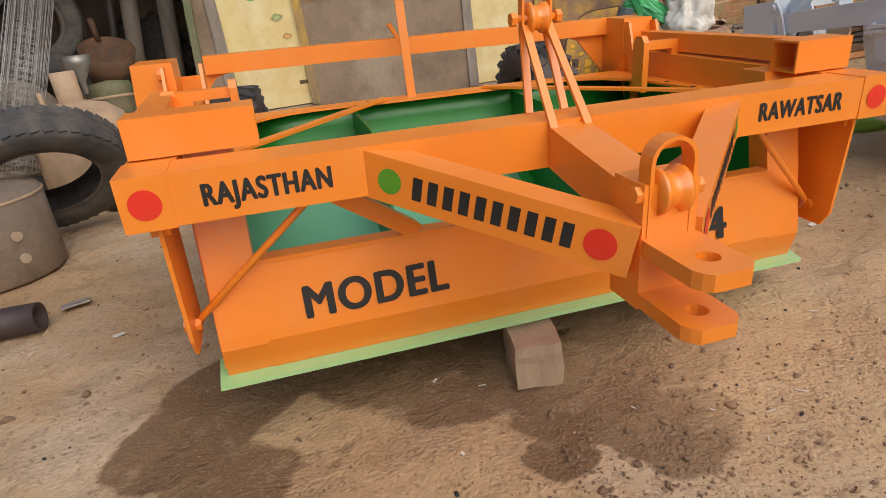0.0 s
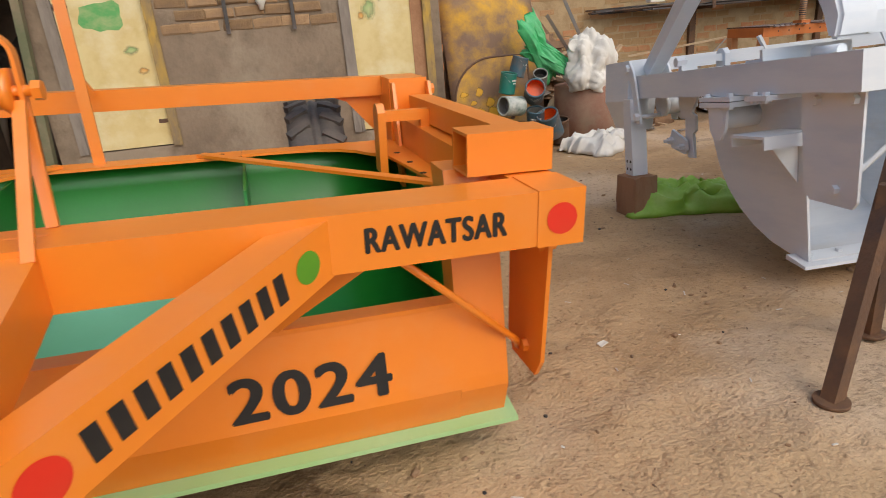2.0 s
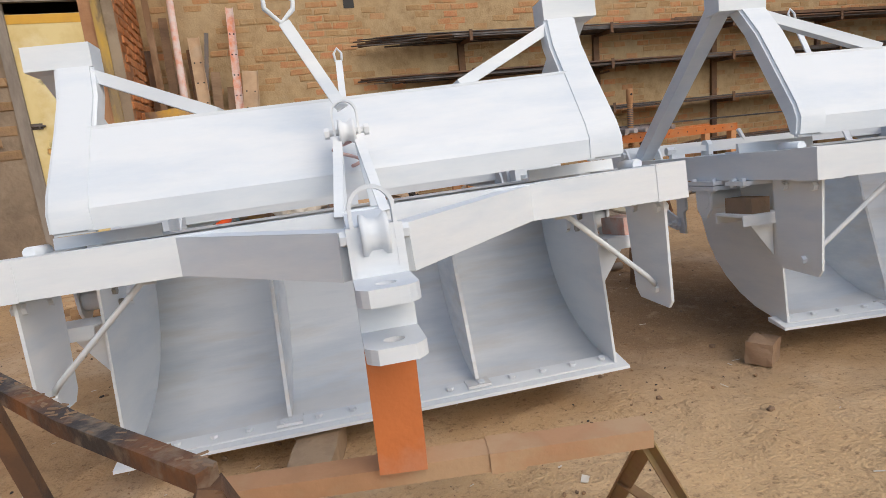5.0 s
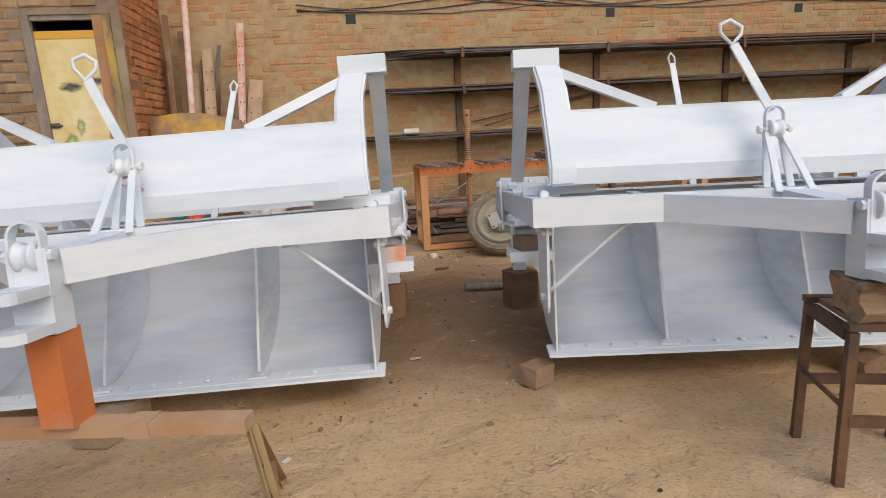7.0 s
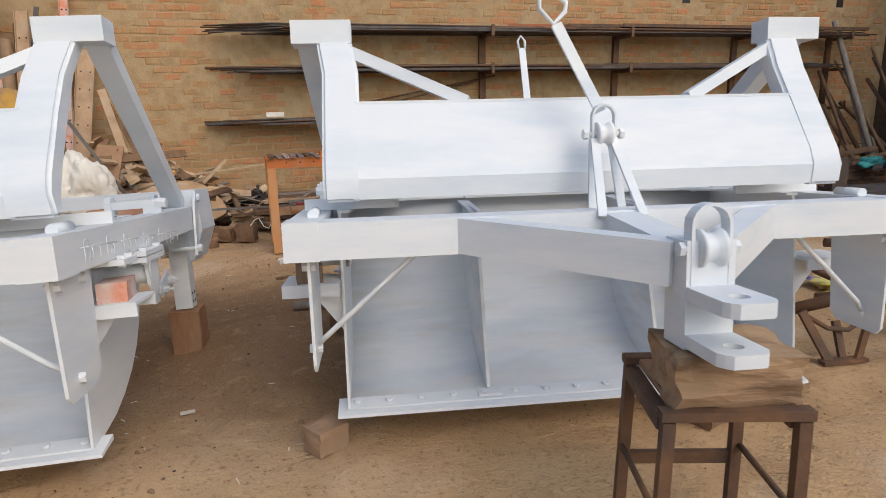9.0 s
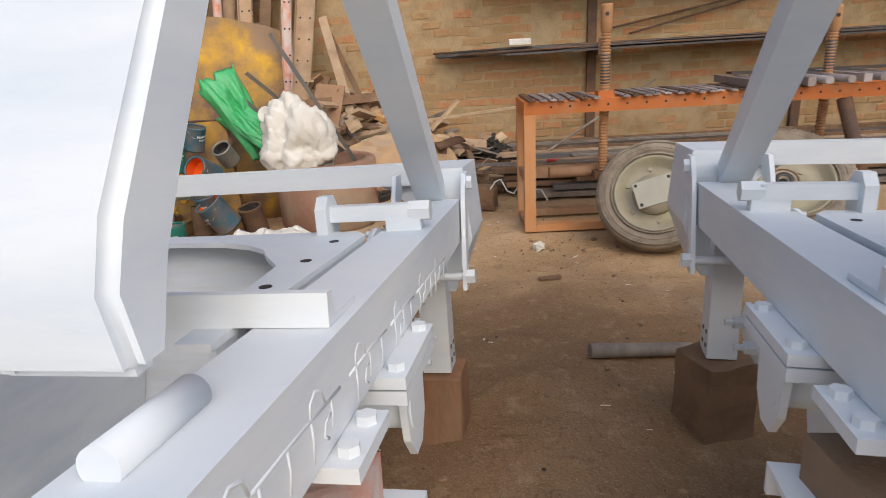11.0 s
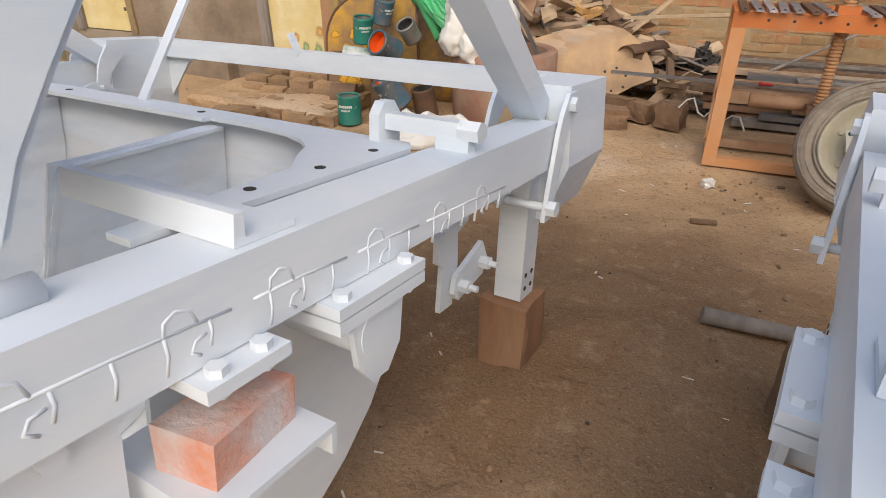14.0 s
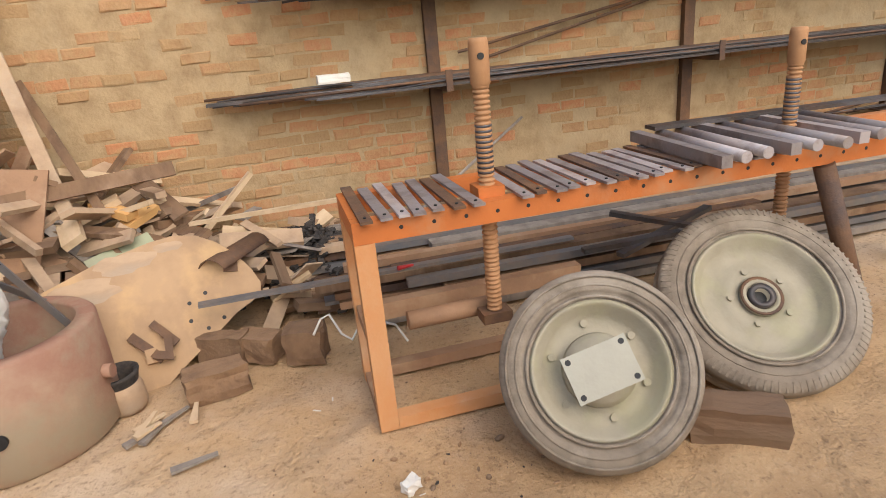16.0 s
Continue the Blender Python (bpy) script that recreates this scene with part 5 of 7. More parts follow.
# ---- work bench ----
def screw(parent, x, y, z0, z1, bright):
    prof = [(0.0, z0), (0.03, z0)]
    z = z0 + 0.02
    while z < z1 - 0.20:
        prof += [(0.026, z), (0.036, z + 0.006), (0.036, z + 0.014), (0.026, z + 0.02)]
        z += 0.022
    bm = lathe(prof + [(0.036, z), (0.036, z + 0.01)], 14)
    bmesh.ops.translate(bm, verts=bm.verts[:], vec=(x, y, 0))
    s = part("screw", bm, CLAYROD, parent, "threaded jack screw coated in dust")
    bm = lathe([(0.036, z + 0.01), (0.042, z + 0.02), (0.042, z1 - 0.02), (0.036, z1), (0.0, z1)], 18)
    bmesh.ops.translate(bm, verts=bm.verts[:], vec=(x, y, 0))
    part("screw_head", bm, CLAYROD, s)
    part("screw_eye", rod((x - 0.006, y - 0.0445, z1 - 0.07), (x - 0.006, y - 0.030, z1 - 0.07), 0.014, n=12), BLACK, s)
    prof, z = [(0.026, 1.09)], 1.092
    while z < 1.30:
        prof += [(0.0268, z), (0.0372, z + 0.006), (0.0372, z + 0.013), (0.0268, z + 0.02)]
        z += 0.022
    bm = lathe(prof, 14)
    bmesh.ops.translate(bm, verts=bm.verts[:], vec=(x, y, 0))
    part("greased_thread", bm, DARKSTEEL, s)
    part("screw_nut", box(x - 0.06, x + 0.06, y - 0.06, y + 0.06, 0.985, 1.045, 0.005), BENCHORANGE, s)
    part("screw_foot", box(x - 0.07, x + 0.07, y - 0.05, y + 0.05, z0 - 0.03, z0 + 0.02, 0.004), RUST, s)


bench = thing("press_bench", at(-1.11, 4.69, 0.01, 1.5), "long red-oxide steel press bench topped with steel strips", "bench")
BL = 3.8
part("front_rail", box(0, BL, 0.0, 0.07, 0.905, 1.0, 0.004), BENCHORANGE, bench)
part("back_rail", box(0, BL, 0.47, 0.54, 0.905, 1.0, 0.004), BENCHORANGE, bench)
part("end_rail", box(0.0, 0.07, 0.072, 0.468, 0.905, 1.0, 0.004), BENCHORANGE, bench)
for i in range(26):
    part("rail_hole", rod((0.2 + 0.14 * i, -0.0015, 0.955), (0.2 + 0.14 * i, 0.004, 0.955), 0.009, n=10), BLACK, bench)
for y in (0.0, 0.46):
    part("leg", box(0.0, 0.085, y, y + 0.08, 0.0, 0.904, 0.005), BENCHLEG, bench)
part("base_rail", box(0.087, 1.3, 0.0, 0.07, 0.0, 0.06, 0.004), BENCHLEG, bench)
part("base_side", box(0.005, 0.08, 0.082, 0.458, 0.0, 0.055, 0.004), DUSTCHANNEL, bench)
part("mid_side", box(0.01, 0.075, 0.082, 0.458, 0.38, 0.44, 0.004), DUSTCHANNEL, bench)
part("mid_rail", box(0.087, 1.25, 0.46, 0.53, 0.33, 0.42, 0.004), DUSTCHANNEL, bench)
part("mid_tube", rod((0.22, 0.22, 0.42), (0.64, 0.22, 0.42), 0.045, n=20), DUSTCHANNEL, bench)
part("base_rail", box(0.087, 1.3, 0.46, 0.53, 0.0, 0.06, 0.004), DUSTCHANNEL, bench)
part("pipe_leg", rod((2.35, 0.02, 0.90), (2.62, -0.10, 0.0), 0.05, n=20), RUST, bench, "thick rusty pipe prop")
part("leg", box(3.7, 3.78, 0.0, 0.08, 0.0, 0.904, 0.005), BENCHLEG, bench)
part("leg", box(3.7, 3.78, 0.46, 0.54, 0.0, 0.904, 0.005), BENCHLEG, bench)
screw(bench, 0.62, 0.12, 0.42, 1.65, True)
screw(bench, 2.35, 0.26, 0.40, 1.55, True)
x = 0.03
i = 0
while x < 2.05:
    if abs(x + 0.025 - 0.62) > 0.075:
        w = rng.choice((0.046, 0.05, 0.052))
        tilt = rng.uniform(-0.012, 0.012)
        y0, y1 = -0.035 + rng.uniform(-0.025, 0.02), 0.56 + rng.uniform(-0.05, 0.03)
        s = part("top_strip", bar((x + 0.025 - tilt, y0, 1.010), (x + 0.025 + tilt, y1, 1.010), w, 0.012, r=0.002), STRIP if i % 5 else RUST, bench)
        part("strip_bolt", rod((x + 0.025 - tilt, y0 + 0.05, 1.016), (x + 0.025 - tilt, y0 + 0.05, 1.021), 0.007, n=8), BLACK, s)
    x += 0.0765
    i += 1
for i in range(9):
    x = 1.62 + 0.13 * i
    y0 = -0.14 + rng.uniform(-0.04, 0.04)
    if i % 3 == 0:
        bm = bar((x, y0, 1.05), (x + 0.05, 0.62, 1.05), 0.055, 0.055, r=0.003)
        single("square_bar", bm, STRIP, at(-1.11, 4.69, 0.01, 1.5), "short square steel bar lying across the bench", "steel bar", "bars across the bench")
    else:
        bm = rod((x, y0, 1.047), (x + 0.06, 0.60, 1.047), 0.028, n=14)
        single("round_bar", bm, STRIP, at(-1.11, 4.69, 0.01, 1.5), "short round steel bar lying across the bench", "steel bar", "bars across the bench")
single("long_strip", bar((1.75, 0.60, 1.085), (5.2, 0.55, 1.05), 0.1, 0.02, r=0.002), DARKSTEEL, at(-1.11, 4.69, 0.01, 1.5), "long flat steel strip laid over the bench", "steel bar")


# ---- wheels ----
def tyre_profile(R, w, rin):
    h = w / 2
    return [(rin, -h * 0.72), (rin + 0.015, -h * 0.80), (rin + 0.03, -h * 0.78), (rin + 0.4 * (R - rin), -h), (R - 0.045, -h * 0.98), (R - 0.016, -h * 0.86), (R, -h * 0.62), (R, -h * 0.22), (R - 0.008, -h * 0.19), (R - 0.008, -h * 0.10), (R, -h * 0.07),
            (R, h * 0.07), (R - 0.008, h * 0.10), (R - 0.008, h * 0.19), (R, h * 0.22), (R, h * 0.62), (R - 0.016, h * 0.86), (R - 0.045, h * 0.98), (rin + 0.4 * (R - rin), h), (rin + 0.045, h * 0.86), (rin + 0.040, h * 0.80), (rin + 0.03, h * 0.78), (rin + 0.015, h * 0.80), (rin, h * 0.72)]


def wheel(m, R, w, label, plate_on, lugs=True, mat=None):
    W = thing("trailer_wheel", m, label, "wheel", "wheels by the bench")
    rin = R * 0.665
    t = part("tyre", lathe(tyre_profile(R, w, rin), 72), mat or DUSTRUBBER, W, "dusty rubber tyre")
    for q, rad in ((0.18, 0.007), (0.50, 0.004)) if lugs else ((0.18, 0.007), (0.52, 0.005), (0.80, 0.006)):
        r1 = rin + q * (R - rin)
        z1 = w * (0.455 if q < 0.3 else 0.497)
        part("sidewall_ridge", pipe([(r1 * math.cos(0.1309 * k), r1 * math.sin(0.1309 * k), z1) for k in range(48)], rad, 6, closed=True), mat or DUSTRUBBER, t, smooth=True)
    n = 92
    for s in (-1, 1) if lugs else ():
        bm = bmesh.new()
        for i in range(n):
            a = 6.28319 * i / n
            c, sn = math.cos(a), math.sin(a)
            bar(((R - 0.052) * c, (R - 0.052) * sn, s * w * 0.495), ((R - 0.008) * c, (R - 0.008) * sn, s * w * 0.40), 0.010, 0.008, (c * 0.3, sn * 0.3, s), 0, bm)
        part("shoulder_tread", bm, mat or DUSTRUBBER, t, kind="stuff")
    h = w / 2
    rim = part("rim", lathe([(rin + 0.004, h * 0.70), (rin + 0.012, h * 0.86), (rin - 0.004, h * 0.88), (rin - 0.012, h * 0.62), (rin - 0.035, h * 0.50), (rin - 0.045, h * 0.18), (rin * 0.62, h * 0.12), (rin * 0.55, h * 0.26), (rin * 0.30, h * 0.30), (rin * 0.28, h * 0.05), (0.0, h * 0.05)], 56), RIM, W, "dusty grey-green steel rim")
    part("rim_back", lathe([(rin + 0.004, -h * 0.70), (rin + 0.012, -h * 0.86), (rin - 0.01, -h * 0.6), (rin - 0.04, -h * 0.2), (0.0, -h * 0.1)], 40), RIM, rim)
    if plate_on:
        part("hub", lathe([(0.0, h * 0.3), (rin * 0.56, h * 0.32), (rin * 0.54, h * 0.75), (rin * 0.50, h * 0.80), (rin * 0.48, h * 1.12), (0.0, h * 1.12)], 28), RIM, W)
        hp = part("hub_plate", box(-0.135, 0.135, -0.095, 0.095, h * 1.13, h * 1.13 + 0.014, 0.004), SILVERPAINT, W, "square bolted hub plate in dusty silver paint")
        for a in (-0.112, 0.112):
            for b in (-0.072, 0.072):
                part("plate_hole", rod((a, b, h * 1.13 + 0.013), (a, b, h * 1.13 + 0.0155), 0.012, n=12), BLACK, hp)
        k, rr = 6, rin * 0.72
    else:
        part("hub", lathe([(rin * 0.30, h * 0.25), (rin * 0.30, h * 0.55), (rin * 0.22, h * 0.56), (rin * 0.21, h * 0.35), (0.055, h * 0.34), (0.055, h * 0.6), (0.035, h * 0.6), (0.035, h * 0.2), (0, h * 0.2)], 28), RIM, W)
        part("bearing_ring", lathe([(0.064, h * 0.345), (0.064, h * 0.66), (0.036, h * 0.66), (0.036, h * 0.3)], 28), DARKSTEEL, W, "greasy dark bearing ring")
        # brown ring in place of the shade around the hub
        part("hub_shadow_ring", lathe([(rin * 0.305, h * 0.50), (rin * 0.315, h * 0.565), (rin * 0.27, h * 0.575), (rin * 0.26, h * 0.5)], 28), RUST, W, "brown ring standing in for shade around the hub")
        part("bearing_bore", rod((0, 0, h * 0.21), (0, 0, h * 0.24), 0.034, n=20), BLACK, W)
        k, rr = 5, rin * 0.44
    for i in range(k):
        a = 6.283 * i / k + 0.4
        part("wheel_nut", rod((rr * math.cos(a), rr * math.sin(a), h * 0.12), (rr * math.cos(a), rr * math.sin(a), h * (0.42 if not plate_on else 0.30)), 0.016, n=8), RIM, W)
    return W


wheel(facing((-0.24, 4.30, 0.36), (-0.26, -0.80, 0.54), 20), 0.40, 0.17, "dusty trailer wheel with a square hub plate leaning on the bench", True, False)
wheel(facing((0.80, 4.63, 0.32), (-0.16, -0.64, 0.75), 10), 0.49, 0.18, "dusty trailer wheel with bare hub leaning beneath the bench", False)
single("wood_block", rough_block(0.38, 0.17, 0.16, 5, 0.01), BURNTWOOD, at(0.32, 4.16, -0.005, -30), "worn dark timber block wedged under the wheel", "wood block")
single("pebble", rough_block(0.07, 0.05, 0.05, 8, 0.006), SACK, at(-1.05, 4.31, -0.006, 30), "small pale stone lying on the soil", "stone")

# ---- cut drum, sacks and tins ----
drum = thing("cut_drum", at(-2.78, 5.33, 0), "rusty red steel drum cut open, a sack stuffed in it", "drum")
part("shell", lathe([(0.41, 0.0), (0.435, 0.03), (0.44, 0.30), (0.435, 0.55), (0.42, 0.565), (0.35, 0.565), (0.345, 0.55), (0.34, 0.08), (0.0, 0.06)], 48), REDDRUM, drum)
part("drain_hole", rod((0.10, -0.422, 0.24), (0.102, -0.4395, 0.24), 0.035, n=16), BLACK, drum)
part("lug", rod((0.42, -0.06, 0.30), (0.475, -0.07, 0.30), 0.035, n=14), REDDRUM, drum)
bm = lump(0.27, 0.22, 0.25, 4.0, 0.16, 0.04, 5, False)
crumple(bm, 0.065, 2.0, ((3.0, 1.0), (6.5, 0.65), (14.0, 0.35), (26.0, 0.15)))
for v in bm.verts:
    if v.co.z > 0.30:
        v.co.z += 0.7 * (v.co.z - 0.30)
single("white_sack", bm, SACK, at(-2.90, 5.16, 0.50, 12, 8, -10), "stuffed white woven sack lying in the cut drum", "sack", smooth=True)


def crumpled_bag(w, d, high, seed, n=34, run=(2.1, 1.6)):
    """A flattened plastic bag: two skins that meet at the hem, folded into sharp creases."""
    bm = bmesh.new()
    for skin in (1, 0):
        grid = []
        for i in range(n + 1):
            row = []
            for j in range(n + 1):
                u, v = 2 * i / n - 1, 2 * j / n - 1
                p = Vector((u * run[0] + seed, v * run[1] - seed, seed))
                edge = max(0.0, 1 - max(abs(u), abs(v)) ** 5)
                fold = sum(k * (1 - 2.2 * abs(noise.noise(p * q))) for q, k in ((1.1, 0.55), (2.3, 0.32), (5.0, 0.16)))
                z = high * edge * max(0.06, 0.42 + 0.62 * fold) if skin else 0.0
                wob = Vector((noise.noise(p * 1.7), noise.noise(p * 1.7 + Vector((9, 0, 0))), 0)) * 0.22
                row.append(bm.verts.new(((u + wob.x) * w, (v * (1 - 0.25 * u) + wob.y) * d, z)))
            grid.append(row)
        for i in range(n):
            for j in range(n):
                q = (grid[i][j], grid[i + 1][j], grid[i + 1][j + 1], grid[i][j + 1])
                bm.faces.new(q if skin else q[::-1])
    bmesh.ops.remove_doubles(bm, verts=bm.verts[:], dist=0.0006)
    return bm


single("white_sack", crumpled_bag(0.36, 0.27, 0.20, 21.0, 40, (1.2, 2.4)), SACK, at(-3.10, 4.50, -0.01, 20), "crumpled empty white sack on the ground", "sack", smooth=True)
single("green_bag", crumpled_bag(0.38, 0.24, 0.20, 3.1, 40, (1.2, 2.6)), LIMESACK, at(-3.67, 2.40, -0.012, -24), "crumpled empty lime green plastic bag on the ground", "plastic bag", smooth=True)
single("green_sack", crumpled_bag(0.36, 0.15, 0.10, 7.7, 40, (0.7, 2.2)), GREENSACK, at(-3.46, 5.30, 0.99, 8, 68, 64), "crumpled bright green plastic sack draped over cans", "sack", smooth=True)
single("green_sack", crumpled_bag(0.26, 0.12, 0.09, 12.4, 34, (0.7, 2.2)), GREENSACK, at(-3.38, 5.24, 0.90, -25, 62, 34), "torn end of green plastic sacking", "sack", smooth=True)


def can(m, r, h, mat, label, inside=None, handle=True, bars=True):
    c = thing("paint_can", m, label, "paint can", "old paint cans")
    b = part("body", lathe([(0.0, 0.004), (r * 0.96, 0.004), (r, 0.0), (r, 0.012), (r * 0.985, 0.016), (r * 0.985, h - 0.016), (r, h - 0.012), (r, h), (r * 0.84, h), (r * 0.84, h - 0.012), (r * 0.93, h - 0.02), (r * 0.93, 0.05), (0.0, 0.05)], 28), mat, c)
    part("lining", lathe([(r * 0.922, h - 0.014), (r * 0.922, 0.056)], 28), inside or DARKSTEEL, c)
    part("residue", rod((0, 0, h * 0.5), (0, 0, h * 0.5 + 0.004), r * 0.92, n=24), inside or DARKSTEEL, c, "dried paint")
    if handle:
        part("handle", pipe([(-r, 0, h * 0.86), (-r * 0.8, -r * 0.6, h * 0.62), (0, -r * 1.08, h * 0.5), (r * 0.8, -r * 0.6, h * 0.62), (r, 0, h * 0.86)], 0.0025, 6), WIRE, c)
    if bars:
        for i, (z, w) in enumerate(((0.62, 0.9), (0.5, 0.6))):
            bm = bmesh.new()
            for k in range(8):
                a0, a1 = -1.57 + w * (k / 8 - 0.5) * 1.4, -1.57 + w * ((k + 0.7) / 8 - 0.5) * 1.4
                q = [bm.verts.new((r * 0.992 * math.cos(a), r * 0.992 * math.sin(a), zz)) for a, zz in ((a0, h * z), (a1, h * z), (a1, h * (z + 0.09 - 0.03 * i)), (a0, h * (z + 0.09 - 0.03 * i)))]
                bm.faces.new(q)
            part("label_bars", bm, SACK, c)
    return c


can(at(-3.87, 4.58, 0, 10), 0.098, 0.235, CANGREEN, "green paint can with a wire handle standing upright", TIN)
can(facing((-3.65, 4.99, 0.53), (-0.25, -0.78, 0.42)), 0.105, 0.22, BLUEGREY, "open can lined with orange paint", CANORANGE)
can(facing((-3.51, 4.82, 0.14), (-0.42, -0.35, 0.85)), 0.115, 0.27, BLUEGREY, "large blue can streaked with orange rust", CANORANGE)
can(facing((-3.83, 4.92, 0.45), (-0.95, -0.35, 0.12)), 0.10, 0.24, CANWHITE, "tipped paint can with a printed label", TIN)
can(facing((-4.03, 4.96, 0.12), (-0.9, -0.35, 0.05)), 0.105, 0.22, BURNTWOOD, "rusted open tin lying on its side", CHAR, False, False)
can(facing((-3.95, 5.00, 0.585), (0.12, -0.12, 0.95)), 0.085, 0.21, CANGREEN, "teal printed paint can stacked on others", TIN)
can(facing((-3.81, 5.08, 0.74), (0.28, -0.1, 0.95)), 0.085, 0.20, BLUEGREY, "blue printed paint can stacked on others", TIN)
can(facing((-3.67, 4.92, 0.20), (-0.1, -0.3, 0.9)), 0.095, 0.22, BLUEGREY, "grey-blue paint can under the heap", TIN, False)
can(facing((-3.81, 5.02, 0.02), (0.0, 0.1, 0.97)), 0.10, 0.25, BURNTWOOD, "sooty tin at the bottom of the heap", CHAR, False, False)
can(facing((-3.35, 5.00, 0.02), (-0.1, -0.2, 0.97)), 0.10, 0.25, RUST, "rusted paint can beside the sacks", CHAR, False, False)
can(facing((-3.53, 5.12, 0.62), (-0.15, -0.55, 0.7)), 0.08, 0.17, TIN, "dented bare metal can wrapped in sacking", CHAR, False, False)
single("flat_tin", lathe([(0.0, 0.0), (0.062, 0.0), (0.066, 0.004), (0.066, 0.026), (0.058, 0.027), (0.054, 0.022), (0.0, 0.022)], 28), SACK, facing((-3.15, 5.06, 0.99), (-0.25, -0.9, 0.25)), "small flat pale tin caught on the white sack", "tin")
jar = thing("tin_jar", at(-2.33, 5.40, 0, 0, 3, -3), "soot-blackened tin pot with clay-smeared sides", "tin pot")
part("body", lathe([(0.0, 0.0), (0.085, 0.0), (0.098, 0.03), (0.10, 0.12), (0.092, 0.155), (0.085, 0.16), (0.098, 0.20), (0.104, 0.215), (0.096, 0.22), (0.080, 0.205), (0.075, 0.10), (0.0, 0.09)], 28), DUSTDRUM, jar)
part("rim_band", lathe([(0.088, 0.158), (0.101, 0.20), (0.108, 0.216), (0.097, 0.224), (0.078, 0.206), (0.076, 0.11)], 28), CHAR, jar, "tar-black rim")

MUDBLOCK = material("earth_brown_block", (0.24, 0.145, 0.08), 0.95, second=(0.14, 0.08, 0.045), amount=0.8, scale=9, bump=0.7, bump_scale=50, rand=0.15)
# tan round-ended plate leaning on the scrap
pl = thing("leaning_plate", at(-2.08, 5.62, 0.0, 16, -32, 0), "dusty tan steel plate with rounded end, leaning on scrap", "steel plate")
out = [(-0.46, 0.03), (-0.62, 0.60), (-0.58, 0.66), (-0.30, 0.75), (0.0, 0.81), (0.14, 0.82), (0.26, 0.79), (0.36, 0.72), (0.44, 0.63), (0.51, 0.51), (0.54, 0.41), (0.52, 0.34), (0.46, 0.31), (0.36, 0.27), (0.18, 0.16), (0.0, 0.05), (-0.16, -0.06), (-0.22, -0.07)]
part("sheet", plate(out, 0.012, 'y', 0, 0.002), TANPLATE, pl)
for i, (x, z, r) in enumerate(((-0.40, 0.60, 0.13), (-0.15, 0.72, 0.10), (-0.5, 0.45, 0.08), (0.1, 0.76, 0.05))):
    stain(pl, x, z, -0.0025 - 0.0004 * i, r, DUSTDRUM, 31.0 + i, 1.5, 0.6)
for hx, hz in [(0.20 + 0.105 * math.cos(0.35 + 1.0472 * k), 0.33 + 0.105 * math.sin(0.35 + 1.0472 * k)) for k in range(6)] + [(0.40, 0.56)]:
    part("bolt_hole", rod((hx, -0.002, hz), (hx, 0.002, hz), 0.012, n=10), BLACK, pl)
ly = box(-0.17, -0.03, -0.05, -0.003, 0.12, 0.2, 0.006)
part("bracket", ly, TANPLATE, pl)
part("corner_patch", plate([(0.35, 0.53), (0.43, 0.51), (0.45, 0.60), (0.37, 0.62)], 0.008, "y", -0.008, 0.002), RUST, pl)
part("bracket_arm", bar((-0.22, -0.03, 0.30), (-0.09, -0.05, 0.12), 0.05, 0.012, (0, 1, 0), r=0.002), RUST, pl)
part("bracket_arm", bar((-0.10, -0.03, 0.34), (0.0, -0.05, 0.19), 0.045, 0.012, (0, 1, 0), r=0.002), RUST, pl)
part("bracket_fork", plate([(-0.14, 0.14), (-0.04, 0.10), (-0.02, 0.24), (-0.06, 0.25), (-0.07, 0.16), (-0.12, 0.18)], 0.03, 'y', -0.085, 0.003), RUST, pl)
for i, (x, y, z, a, s) in enumerate(((-1.88, 5.36, 0, 12, (0.32, 0.15, 0.16)), (-1.86, 5.72, 0, -25, (0.28, 0.14, 0.17)), (-1.67, 5.66, 0, -32, (0.25, 0.15, 0.16)), (-1.40, 5.54, 0, -14, (0.22, 0.17, 0.21)))):
    single("mud_brick", rough_block(*s, 20 + i, 0.012), MUDBLOCK, at(x, y, z, a), "rough earth-brown wooden or mud block on the ground", "block", "blocks by the plate")
for i in range(7):
    l = rng.uniform(0.10, 0.22)
    single("wood_chip", bar((-l / 2, 0, 0.012), (l / 2, 0.01, 0.016), 0.04, 0.018, r=0.003, taper=0.5), CHIPWOOD if i % 3 else GREYWOOD, at(-2.12 + rng.uniform(-0.1, 0.16), 5.10 + rng.uniform(-0.1, 0.08), 0.005 + 0.012 * (i % 3), rng.uniform(30, 90)), "pale splinter of split wood", "wood chip", "wood chips")
single("wood_chip", bar((-0.1, 0, 0.01), (0.1, 0.02, 0.012), 0.045, 0.014, r=0.003, taper=0.6), GREYWOOD, at(-1.93, 4.78, 0.0, 10), "grey splinter lying on the soil", "wood chip", "wood chips")
# white string and a red pen on the bars
pts = [(-1.35 + 0.05 * i, 5.42 + 0.09 * math.sin(i * 1.1), 0.20 + 0.10 * math.sin(i * 0.9) ** 2 - 0.012 * i) for i in range(11)]
single("string", pipe(pts, 0.007, 6), SACK, at(0, 0, 0), "loose white cord on the blocks", "cord")
single("red_marker", rod((-0.80, 5.745, 0.372), (-0.70, 5.772, 0.366), 0.015, 0.008, 10), REDPLASTIC, at(0, 0, 0), "red plastic marker on the bars", "marker")

